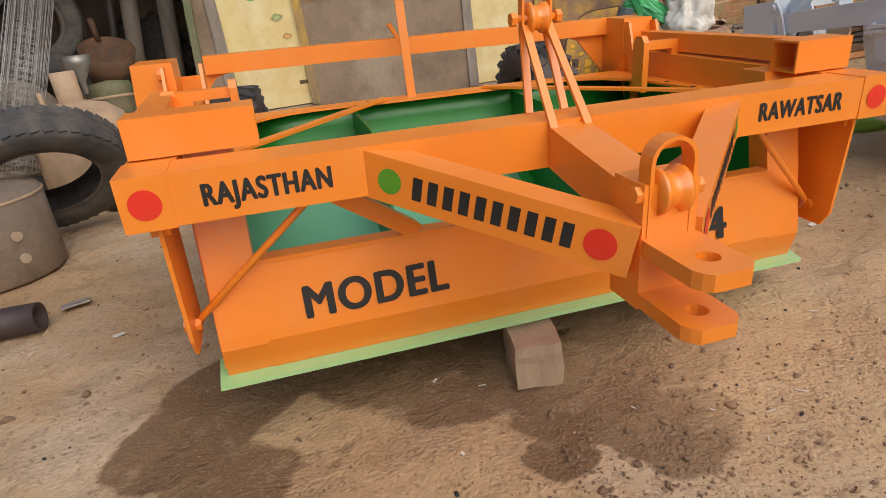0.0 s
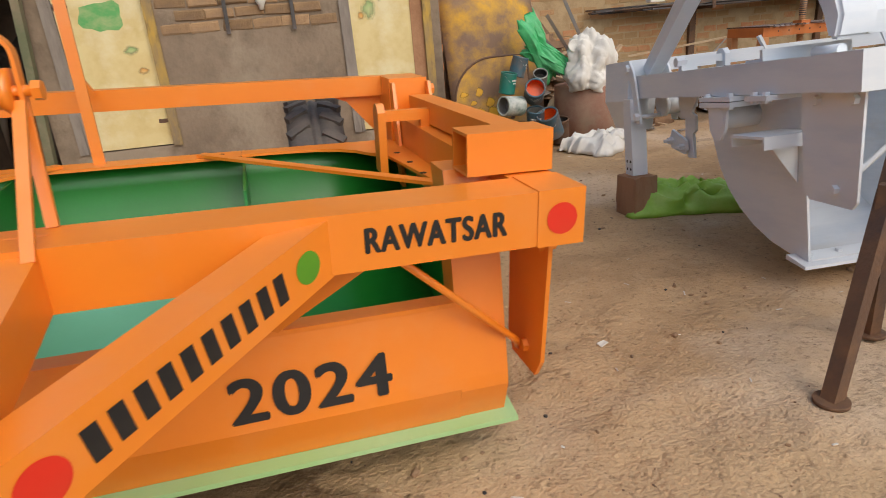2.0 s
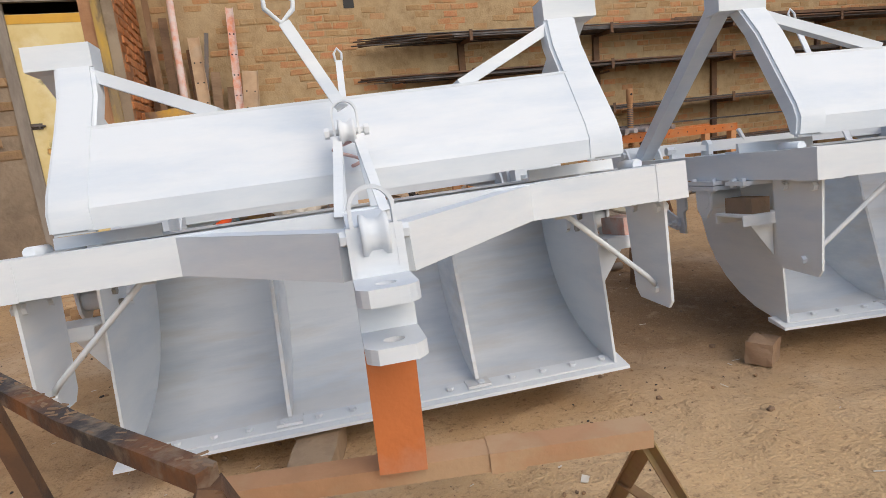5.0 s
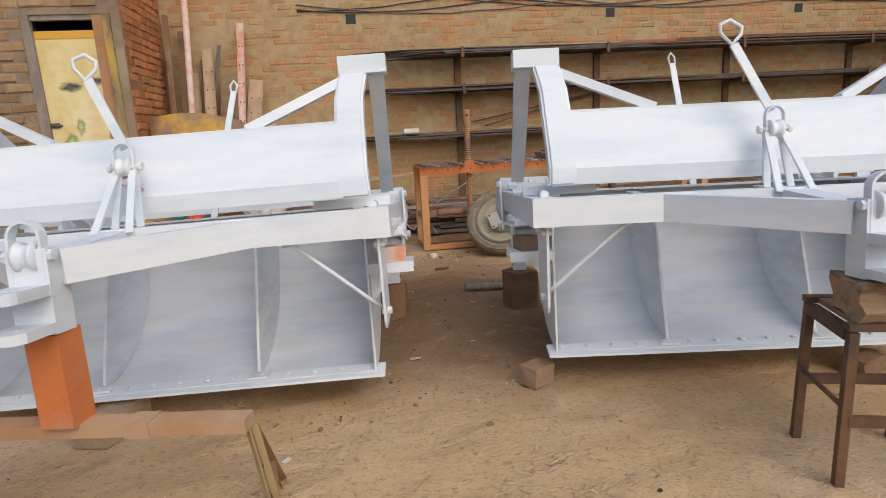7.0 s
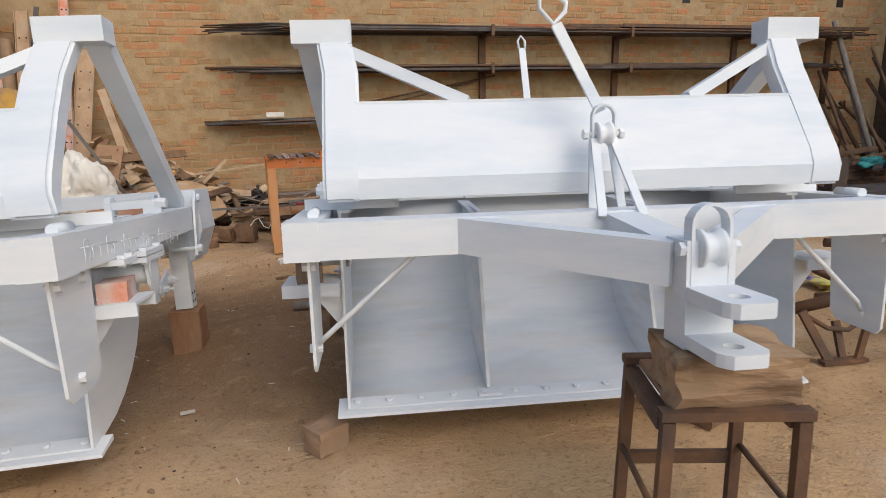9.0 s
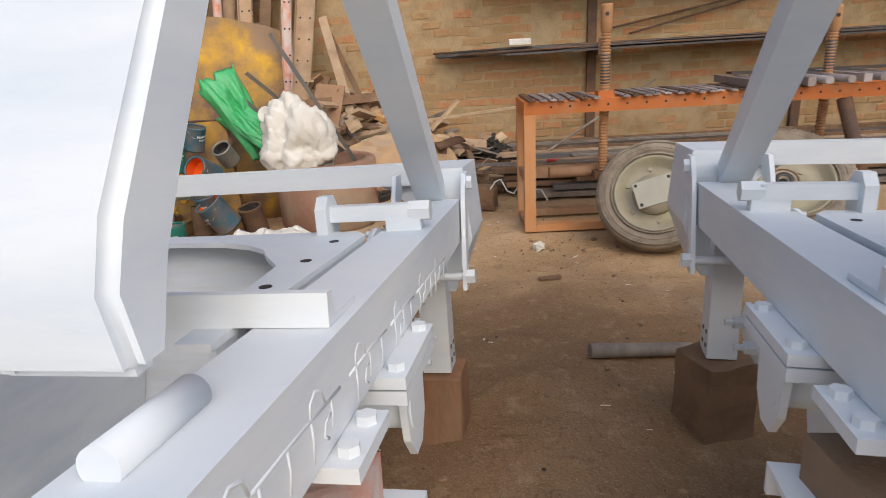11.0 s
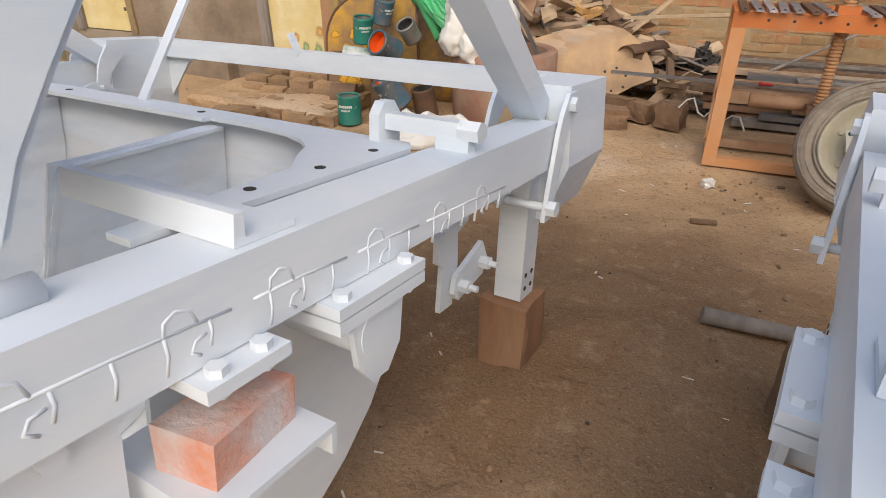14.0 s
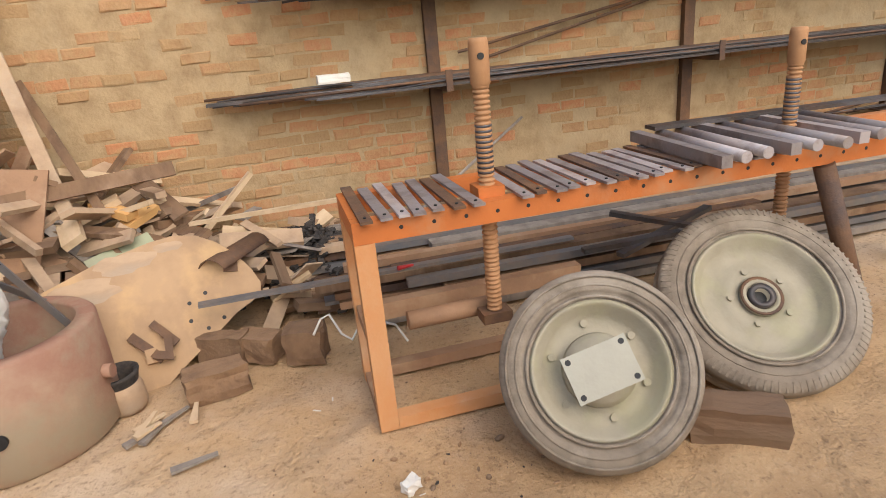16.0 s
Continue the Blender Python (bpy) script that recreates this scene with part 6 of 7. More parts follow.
# ---- scrap timber against the back wall ----
for i in range(150):
    a = rng.uniform(0, 1)
    x = -3.35 + 2.1 * a + rng.uniform(-0.15, 0.15)
    y = rng.uniform(6.05, 7.1)
    top = (1.25 - 0.85 * a) * (0.55 + 0.45 * (y - 6.0))
    z = rng.uniform(0.02, max(0.06, top))
    l = rng.uniform(0.25, 0.75) * (1.2 if a < 0.4 else 0.85)
    w, h = rng.uniform(0.05, 0.14), rng.uniform(0.02, 0.06)
    bm = bar((-l / 2, 0, 0), (l / 2, 0, 0), w, h, r=0.004, taper=rng.uniform(0.8, 1.0))
    mat = rng.choice((WOOD, CHIPWOOD, GREYWOOD, BURNTWOOD, DUSTDRUM, DUSTDRUM))
    single("scrap_piece", bm, mat, at(x, y, z + 0.03, rng.uniform(-80, 80), rng.uniform(-35, 35), rng.uniform(-25, 25)), "broken offcut of old timber or rusty steel on the scrap heap", "scrap", "scrap heap")
for i in range(46):
    a = rng.uniform(0, 1)
    x, y = -3.45 + 1.5 * a, rng.uniform(5.95, 7.05)
    z = rng.uniform(0.15, 0.35 + (1.05 - 0.7 * a) * (y - 5.7) / 1.4)
    l = rng.uniform(0.4, 1.0)
    bm = bar((-l / 2, 0, 0), (l / 2, 0, 0), rng.uniform(0.04, 0.12), rng.uniform(0.015, 0.04), r=0.003, taper=rng.uniform(0.75, 1.0))
    single("scrap_plank", bm, rng.choice((WOOD, CHIPWOOD, GREYWOOD, DUSTDRUM, DUSTCHANNEL)), at(x, y, z, rng.uniform(-75, 75), rng.uniform(-40, 40), rng.uniform(-55, 55)), "broken sun-bleached plank thrown on the scrap heap", "scrap", "scrap heap")
for a, b, w, mat, lab in (((-3.06, 6.10, 0.35), (-2.92, 6.55, 1.12), 0.30, DUSTCHANNEL, "dusty red-brown plate leaning on the scrap heap"), ((-2.70, 6.45, 0.70), (-3.02, 6.95, 1.80), 0.09, DUSTDRUM, "dusty board leaning on the scrap heap"),
                          ((-2.52, 6.50, 0.75), (-2.98, 7.05, 1.62), 0.06, WOOD, "thin brown board leaning on the scrap heap"), ((-3.2, 6.35, 0.95), (-2.1, 6.75, 0.98), 0.10, WOOD, "brown plank lying across the scrap heap")):
    single("leaning_board", bar(a, b, w, 0.016, (0, -1, 0.5), r=0.003), mat, at(0, 0, 0), lab, "board", "boards on the scrap heap")
NEWTIMBER = material("fresh_yellow_timber", (0.62, 0.36, 0.13), 0.8, second=(0.48, 0.26, 0.09), amount=0.7, scale=5, bump=0.3, bump_scale=30, stretch=(0.3, 1, 1))
for i in range(16):
    a = rng.uniform(0, 1)
    x, y = -3.2 + 1.9 * a, rng.uniform(6.0, 6.8)
    w, h = rng.uniform(0.10, 0.26), rng.uniform(0.12, 0.30)
    bm = box(-w, w, -h / 2, h / 2, 0, 0.012, 0.002)
    for v in bm.verts:
        v.co.z += 0.25 * v.co.x * v.co.x + 0.02 * math.sin(9 * v.co.y + i)
        v.co.x += 0.25 * v.co.y * math.sin(i * 2.1)
    single("sheet_offcut", bm, rng.choice((DUSTDRUM, RUST, DUSTCHANNEL, GREYWOOD)), at(x, y, (0.62 - 0.42 * a) * (0.6 + 0.5 * (y - 6.0)) + 0.06, rng.uniform(-80, 80), rng.uniform(-50, 50), rng.uniform(-40, 40)), "bent offcut of dusty sheet metal or board on the scrap heap", "scrap", "scrap heap")
single("green_board", box(-0.2, 0.2, -0.15, 0.15, 0, 0.02, 0.003), material("pale_green_board", (0.36, 0.38, 0.24), 0.8, second=(0.3, 0.26, 0.18), amount=0.6, scale=4, bump=0.1), at(-2.40, 6.25, 0.52, 25, 28, -12), "pale green painted board on the scrap heap", "board")
single("yellow_offcut", bar((-0.22, 0, 0), (0.22, 0, 0), 0.10, 0.05, r=0.004), NEWTIMBER, at(-2.42, 6.55, 0.68, 42, 10, -18), "yellowish timber offcut on the heap", "offcut")
single("yellow_offcut", bar((-0.15, 0, 0), (0.15, 0, 0), 0.10, 0.05, r=0.004), NEWTIMBER, at(-2.50, 6.6, 0.78, -30, 0, 15), "yellow-smeared timber offcut on the heap", "offcut")
bm = sheet([(0.10 * math.cos(t), 0.10 * math.sin(t)) for t in [-0.5 + 0.45 * k for k in range(8)]], -0.25, 0.25, 0.006)
single("bent_sheet", bm, RUST, at(-1.75, 6.15, 0.45, 60, 0, 0), "curled offcut of rusty sheet steel", "sheet offcut")
bm = sheet([(0.20 * math.cos(t), 0.20 * math.sin(t)) for t in [0.2 + 0.35 * k for k in range(7)]], -0.12, 0.12, 0.006)
single("bent_sheet", bm, DUSTDRUM, at(-2.05, 6.35, 0.40, 40, 0, 0), "dusty curled ring of sheet steel", "sheet offcut")

# tall poles, planks and channels leaning in the corner
LEAN = ((-4.22, 6.3, -4.30, 7.0, 3.2, 0.045, WOOD), (-4.12, 6.3, -4.15, 7.2, 3.0, 0.06, BURNTWOOD), (-4.02, 6.2, -4.0, 7.0, 3.6, 0.05, PINKBRICK), (-3.95, 6.3, -4.05, 7.2, 2.4, 0.09, DUSTDRUM),
        (-3.88, 6.1, -3.85, 7.1, 2.2, 0.09, WOOD), (-3.80, 6.2, -3.90, 7.2, 2.6, 0.04, RUST), (-3.72, 6.2, -3.62, 7.2, 2.3, 0.07, BURNTWOOD), (-4.30, 6.6, -4.38, 7.1, 2.6, 0.05, RUST), (-4.05, 6.5, -3.65, 7.2, 2.8, 0.03, DARKSTEEL),
        (-3.6, 6.3, -3.45, 7.25, 2.1, 0.06, WOOD), (-4.15, 5.95, -3.75, 6.5, 1.5, 0.03, RUST))
for i, (x0, y0, x1, y1, h, w, mat) in enumerate(LEAN):
    bm = rod((x0, y0, 0), (x1, y1, h), w, w * 0.8, 12) if i in (2, 3, 4) else bar((x0, y0, 0), (x1, y1, h), w * 1.7, w * 0.7, (0, 1, 0.2), r=0.004)
    single("leaning_pole" if i in (2, 3, 4) else "leaning_plank", bm, mat, at(0, 0, 0), "weathered length of timber or steel leaning in the wall corner", "pole", "lengths leaning in the corner")


def punched(a, b, w, mat, label):
    c = thing("punched_channel", at(0, 0, 0), label, "steel channel", "lengths leaning in the corner")
    part("web", bar(a, b, w, 0.012, (0, 1, 0.3), r=0.002), mat, c)
    a, b = Vector(a), Vector(b)
    d = (b - a).normalized()
    s = d.cross(Vector((0, 1, 0.3))).normalized()
    n = s.cross(d).normalized()
    for k in (-1, 1):
        part("flange", bar(a + s * (k * w / 2) - n * 0.02, b + s * (k * w / 2) - n * 0.02, 0.008, 0.045, n, r=0.001), mat, c)
        for i in range(9):
            p = a + (b - a) * (0.12 + 0.095 * i) + s * (k * w * 0.27)
            part("punched_hole", rod(p - n * 0.0065, p - n * 0.0085, 0.011, n=10), BLACK, c)


punched((-3.75, 6.1, 0.0), (-3.82, 7.2, 2.75), 0.14, DUSTDRUM, "dusty punched steel channel leaning on the wall")
punched((-3.40, 6.35, 0.0), (-3.18, 7.25, 2.3), 0.20, DUSTDRUM, "wide dusty punched channel leaning on the wall")
punched((-3.45, 6.5, 0.3), (-3.32, 7.22, 3.1), 0.09, PINKBRICK, "flaking rusty white channel leaning on the wall")
# yellow rusting curved sheets
bm = sheet([(0.0, 0.0), (0.02, 0.25), (0.06, 0.5), (0.14, 0.85), (0.24, 1.2), (0.36, 1.58)], -0.58, 0.58, 0.008, 10)
for v in bm.verts:
    v.co.z *= 1.13 - 0.22 * max(0.0, v.co.x) ** 2
    v.co.y += 0.10 * (v.co.x / 0.47) ** 2
    v.co.z += 0.05 * noise.noise(v.co * 3.0)
single("yellow_sheet", bm, YELLOWRUST, at(-3.78, 5.50, 0.0, 4), "tall rusting yellow sheet of metal leaning on poles", "metal sheet", smooth=True)
arch = [(-0.46, 0.0), (-0.45, 0.45)] + [(0.0 - 0.45 * math.cos(t), 0.52 + 0.43 * math.sin(t)) for t in [math.pi / 2 * k / 9 for k in range(10)]] + [(0.42, 0.95), (0.46, 0.0)]
hm = thing("yellow_mudguard", at(-4.00, 5.20, 0.0, 6, -4, 0), "round-shouldered rusting metal guard with flaking yellow paint", "mudguard")
part("face", plate(arch, 0.010, 'y', 0, 0), YELLOWRUST, hm)
part("rolled_edge", pipe([(x, 0.004, z) for x, z in arch], 0.013, 8), RUST, hm)
for i in range(22):
    x, z = rng.uniform(-0.40, 0.12), rng.uniform(0.06, 0.70)
    stain(hm, x, z, -0.003 - 0.0003 * i, rng.uniform(0.04, 0.11), YELLOWPAINT, 60.0 + i, rng.uniform(0.7, 1.5), rng.uniform(0.6, 1.1))
part("bolt_plate", box(-0.38, -0.29, -0.012, -0.006, 0.35, 0.45, 0.002), RUST, hm)
for p in ((-0.335, 0.40), (0.2, 0.30)):
    part("bolt", bolt((p[0], -0.008, p[1]), (0, -1, 0), 0.024, 0.016), RUST, hm)
for a, b in (((-3.35, 5.30, 1.32), (-2.55, 5.75, 0.42)), ((-3.15, 5.45, 1.62), (-2.45, 5.55, 0.30)), ((-3.55, 5.28, 1.25), (-3.05, 5.35, 0.75))):
    single("thin_strip", bar(a, b, 0.035, 0.012, (0, 1, 0.2), r=0.002), BLUESTEEL, at(0, 0, 0), "thin blue-grey steel strip leaning across the scrap", "steel strip")

# ---- trestles, stool and props ----
def foot_disc(parent, x, y):
    part("foot_plate", rod((x, y, 0.0), (x, y, 0.014), 0.055, n=20), RUST, parent)


TANRUST = material("dusty_tan_angle_iron", (0.30, 0.18, 0.09), 0.8, second=(0.20, 0.10, 0.045), amount=0.8, scale=6, third=(0.34, 0.27, 0.10), third_amount=0.6, third_scale=2.5, bump=0.2)
TANRED = material("dusty_tan_channel", (0.46, 0.26, 0.14), 0.8, second=(0.34, 0.18, 0.09), amount=0.7, scale=5, third=(0.50, 0.35, 0.21), third_amount=0.7, third_scale=2.5, bump=0.2)
SCORCHED = material("scorched_steel", (0.05, 0.042, 0.038), 0.7, 0.1, second=(0.26, 0.105, 0.035), amount=0.9, scale=4.0, third=(0.24, 0.18, 0.125), third_amount=0.8, third_scale=9.0, bump=0.3)
tr = thing("trestle", at(0, 0, 0), "scorched rusty steel trestle with splayed legs", "trestle", "trestles")
a, b = Vector((-4.26, 0.47, 0.785)), Vector((-3.55, -0.38, 0.72))
c = (a + b) / 2 - Vector((0, 0, 0.028))
bm = bar(a, c, 0.052, 0.045, r=0.003)
part("top_bar", bar(c, b, 0.052, 0.045, r=0.003, bm=bm), SCORCHED, tr)
bm = bmesh.new()
for i in range(70):
    k = rng.random()
    p = a + (b - a) * k + Vector((rng.uniform(-0.025, 0.025), rng.uniform(-0.02, 0.02), 0.021 - 0.056 * min(k, 1 - k)))
    bar(p, p + Vector((rng.uniform(0.006, 0.03), rng.uniform(-0.02, 0.01), 0.0)), rng.uniform(0.004, 0.009), rng.uniform(0.002, 0.005), bm=bm)
part("slag_crust", bm, STONE, tr, "crust of weld slag and mortar", kind="stuff")
for top, foot in ((a, (-4.14, 0.555, 0.0)), (a, (-4.63, 0.255, 0.0)), (b, (-3.31, -0.25, 0.0)), (b, (-3.80, -0.62, 0.0))):
    part("leg", bar(foot, top - Vector((0, 0, 0.02)), 0.05, 0.05, (0, 1, 0.2), r=0.003), RUST, tr)
    foot_disc(tr, foot[0], foot[1])
part("hinge_ear", plate([(-0.06, -0.05), (0.05, -0.05), (0.07, 0.0), (0.05, 0.05), (-0.06, 0.05)], 0.03, 'y', 0, 0.004), RUST, tr).matrix_local = at(-4.315, 0.43, 0.61, 30)
part("ear_bolt", rod((-4.335, 0.40, 0.61), (-4.295, 0.48, 0.61), 0.014, n=8), DARKSTEEL, tr)
part("cross_tie", bar((-4.44, 0.365, 0.30), (-4.19, 0.53, 0.30), 0.03, 0.02, r=0.002), RUST, tr)

tr = thing("trestle", at(0, 0, 0), "dusty red-brown channel trestle on angle-iron legs", "trestle", "trestles")
a, b = Vector((-3.60, 0.075, 0.415)), Vector((-2.40, -0.215, 0.44))
part("top_channel", bar(a, b, 0.085, 0.055, r=0.004), TANRED, tr)
p, q = a + (b - a) * 0.62, a + (b - a) * 0.70
part("patch_plate", bar(p, q, 0.10, 0.062, r=0.003), TANRED, tr)
for top, foot in ((b, (-2.36, 0.06, 0.0)), (b, (-2.27, -0.48, 0.0)), (a, (-3.74, 0.27, 0.0)), (a, (-3.66, -0.16, 0.0))):
    f, t2 = Vector(foot), top - Vector((0, 0, 0.03))
    part("leg", bar(f, t2, 0.052, 0.006, (1, 0.2, 0.3), r=0.001), TANRUST, tr)
    part("leg_flange", bar(f + Vector((0.0, 0.025, 0)), t2 + Vector((0.0, 0.025, 0)), 0.006, 0.048, (1, 0.2, 0.3), r=0.001), TANRUST, tr)
    for k in (0.25, 0.5, 0.72):
        c = f + (t2 - f) * k
        part("leg_hole", rod(c + Vector((0.0045, -0.001, 0)), c + Vector((0.0065, -0.001, 0)), 0.008, n=8), BLACK, tr)
part("leg_tie", bar((-2.375, -0.03, 0.16), (-2.315, -0.385, 0.16), 0.04, 0.006, r=0.001), TANRUST, tr)
part("leg_tie", bar((-3.70, 0.21, 0.15), (-3.64, -0.08, 0.15), 0.04, 0.006, r=0.001), TANRUST, tr)
hitch_foot = WHITE_A_AT @ Vector((0, -0.53, 0.686))
single("steel_post", box(-0.065, 0.065, -0.065, 0.065, 0, hitch_foot.z - 0.456, 0.006), material("orange_primed_post", (0.62, 0.19, 0.055), 0.6, second=(0.48, 0.14, 0.045), amount=0.7, scale=5, third=(0.6, 0.3, 0.18), third_amount=0.5, third_scale=3, bump=0.15), at(hitch_foot.x, hitch_foot.y, 0.454, -13.6), "orange-primed square steel post standing on the trestle", "post")

SPLITWOOD = material("split_brown_timber", (0.36, 0.235, 0.135), 0.85, second=(0.20, 0.12, 0.065), amount=0.9, scale=7, third=(0.12, 0.07, 0.04), third_amount=0.7, third_scale=9, bump=0.8, bump_scale=30, stretch=(0.25, 1, 1.6))
st = thing("stool", at(0.13, -0.36, -0.03, -18), "rusty square steel stool with a buckled top", "stool")
h = 0.188
for sx in (-1, 1):
    for sy in (-1, 1):
        part("leg", bar((sx * (h + 0.014), sy * (h + 0.014), 0.0), (sx * h, sy * h, 0.665), 0.036, 0.036, (0, 1, 0), r=0.003), RUST, st)
    part("side_rail", box(*sorted((sx * (h - 0.022), sx * (h + 0.022))), -h + 0.024, h - 0.024, 0.625, 0.67, 0.003), RUST, st)
    part("top_rail", box(-h - 0.024, h + 0.024, *sorted((sx * (h - 0.022), sx * (h + 0.022))), 0.672, 0.70, 0.003), RUST, st)
    part("foot_rail", box(-h - 0.0, h + 0.0, *sorted((sx * (h + 0.005), sx * (h + 0.028))), 0.28, 0.325, 0.003), RUST, st)
    part("foot_rod", rod((sx * (h + 0.016), -h, 0.36), (sx * (h + 0.016), h, 0.36), 0.011, n=10), RUST, st)
part("top_sheet", rumple(box(-h + 0.02, h - 0.02, -h + 0.03, h - 0.03, 0.678, 0.70, 0.003), 0.006, 9.0, 1.0), DUSTCHANNEL, st)
part("bent_wire", pipe([(h, -h + 0.02, 0.30), (h + 0.01, -0.06, 0.22), (h + 0.015, 0.05, 0.1), (h + 0.02, 0.12, 0.02)], 0.006, 6), WIRE, st)
single("hitch_block", rough_block(0.37, 0.24, 0.15, 31, 0.014, 6), SPLITWOOD, at(0.12, -0.42, 0.668, -14), "split and worn brown timber block on the stool", "wood block")

PALEWOOD = material("raw_timber", (0.42, 0.30, 0.19), 0.85, second=(0.28, 0.19, 0.12), amount=0.7, scale=9, bump=0.5, bump_scale=40, stretch=(1, 1, 0.3))
REDWOOD = material("reddish_timber", (0.30, 0.155, 0.08), 0.85, second=(0.17, 0.085, 0.045), amount=0.8, scale=7, third=(0.40, 0.25, 0.15), third_amount=0.6, third_scale=3, bump=0.6, bump_scale=30, stretch=(1, 1, 0.25))
PROPS = ((-6.87, 0.30, 0.17, 0.22, 0.17, -8, PALEWOOD, "pale timber block under the orange blade"),
         (-3.29, 0.80, 0.38, 0.18, 0.125, 72, PALEWOOD, "weathered timber baulk under the white blade"),
         (-0.97, 0.77, 0.16, 0.13, 0.12, 30, STONE, "rough brown stone under the white blade"),
         (-5.73, 1.72, 0.26, 0.24, 0.30, 12, REDWOOD, "large timber block under the orange scraper"),
         (0.85, 0.42, 0.22, 0.14, 0.10, 20, WOOD, "timber offcut under the white blade"))
for i, (x, y, sx, sy, sz, a, mat, lab) in enumerate(PROPS):
    single("prop_stone" if mat is STONE else "prop_block", rough_block(sx, sy, sz, 40 + i, 0.005, 4), mat, at(x, y, -0.012, a), lab, "stone" if mat is STONE else "wood block")
# upright blocks under the four scraper legs
for M, sx, w, d, a, mat, lab in ((WHITE_A_AT, 1, 0.18, 0.17, -8, REDWOOD, "upright timber block under the scraper leg"), (WHITE_A_AT, -1, 0.19, 0.18, 12, REDWOOD, "reddish timber block standing under the scraper leg"),
                                 (WHITE_B_AT, -1, 0.21, 0.20, 18, BURNTWOOD, "thick dark timber block under the scraper leg"), (WHITE_B_AT, 1, 0.24, 0.22, -10, WOOD, "timber block propping the scraper leg")):
    p = M @ Vector((sx * 1.13 - (0.11 if M is WHITE_A_AT and sx < 0 else 0.0), 1.835, 0.40))
    single("prop_block", rough_block(w, d, p.z + 0.010, 77 + 3 * sx + int(10 * w), 0.006, 5), mat, at(p.x, p.y, -0.012, a), lab, "wood block")
single("round_stick", rod((-1.02, 2.62, 0.085), (-0.55, 2.66, 0.055), 0.035, 0.03, 14), GREYWOOD, at(0, 0, 0), "barkless round stick pushed under the block", "stick")
# loose bricks on the step channels
for M, s, mt, lab in ((WHITE_A_AT, 1, PINKBRICK, "brick with pink and orange overspray on the scraper step"), (WHITE_B_AT, -1, STONE, "stone on the scraper step channel")):
    single("loose_brick", rumple(box(-0.055, 0.055, -0.09, 0.09, 0.0, 0.08, 0.007), 0.006, 14.0, s), mt, M @ at(s * 1.225, 0.52, 0.72, 8), lab, "brick")
# pink rope on an upper pulley
pts = [(0.05 * math.cos(t * 0.8) - 0.01, 0.22 + 0.035 * math.sin(t), 1.30 - 0.012 * t) for t in [0.5 * k for k in range(20)]]
rope = single("rope", pipe(pts, 0.007, 6), material("pink_rope", (0.55, 0.36, 0.33), 0.8, second=(0.62, 0.5, 0.46), scale=20, bump=0.2), WHITE_A_AT, "faded pink rope wound on the pulley legs", "rope")


# ---- big wheels of the orange scraper ----
def tractor_wheel(c, lean):
    W = ORANGE_AT.inverted() @ at(c[0], c[1], c[2], 2.4 + lean)
    R, w = 0.47, 0.27
    t = part("wheel", lathe(tyre_profile(R, w, R * 0.6), 56, 'x'), RUBBER, orange, "worn ribbed farm tyre")
    t.matrix_local = W
    part("hub_disc", lathe([(R * 0.6, -0.05), (R * 0.58, 0.0), (0.1, 0.03), (0.0, 0.03)], 28, 'x'), ORANGE, t)
    for i in range(26):
        a = 6.28319 * i / 26
        for s in (-1, 1):
            aa = a + (0.12 if s > 0 else 0)
            p = Vector((s * 0.035, R * math.cos(aa), R * math.sin(aa)))
            q = Vector((s * 0.125, (R - 0.01) * math.cos(aa + 0.13), (R - 0.01) * math.sin(aa + 0.13)))
            part("tread_lug", bar(p, q, 0.04, 0.03, p.normalized(), r=0), RUBBER, t)


tractor_wheel((-7.84, 2.06, 0.49), -4)
tractor_wheel((-6.07, 2.12, 0.49), -4)
part("axle", bar(ORANGE_AT.inverted() @ Vector((-7.62, 2.07, 0.50)), ORANGE_AT.inverted() @ Vector((-6.2, 2.12, 0.49)), 0.08, 0.08), ORANGE, orange)

# ---- far left store bay ----
tank = thing("cut_tank", at(-9.55, 2.62, 0, 20), "dusty grey cut-off cylindrical tank with domed top", "tank")
part("shell", lathe([(0.0, 0.0), (0.36, 0.0), (0.385, 0.02), (0.39, 0.50), (0.375, 0.53), (0.25, 0.565), (0.0, 0.575)], 40), material("dusty_tank", (0.22, 0.17, 0.125), 0.85, second=(0.13, 0.095, 0.07), amount=0.8, scale=4, third=(0.32, 0.25, 0.18), third_amount=0.7, third_scale=2.2, bump=0.3), tank)
for z in (0.16, 0.30):
    part("weld_boss", rod((0.18, -0.34, z), (0.19, -0.36, z), 0.03, n=14), DUSTDRUM, tank)
part("seam", lathe([(0.388, 0.485), (0.396, 0.49), (0.396, 0.50), (0.388, 0.505)], 40), DUSTDRUM, tank)
ty = thing("truck_tyre", facing((-9.28, 3.05, 0.52), (0.22, -0.66, -0.70)), "worn black lorry tyre lying tilted on the tank", "tyre")
part("tread", lathe(tyre_profile(0.56, 0.26, 0.34), 72), RUBBER, ty)
for i in range(48):
    a = 6.28319 * i / 48
    part("tread_block", bar((0.557 * math.cos(a), 0.557 * math.sin(a), -0.105), (0.557 * math.cos(a + 0.03), 0.557 * math.sin(a + 0.03), -0.04), 0.05, 0.012, (math.cos(a), math.sin(a), 0), r=0), RUBBER, ty)
    part("tread_block", bar((0.557 * math.cos(a), 0.557 * math.sin(a), 0.105), (0.557 * math.cos(a + 0.03), 0.557 * math.sin(a + 0.03), 0.04), 0.05, 0.012, (math.cos(a), math.sin(a), 0), r=0), RUBBER, ty)
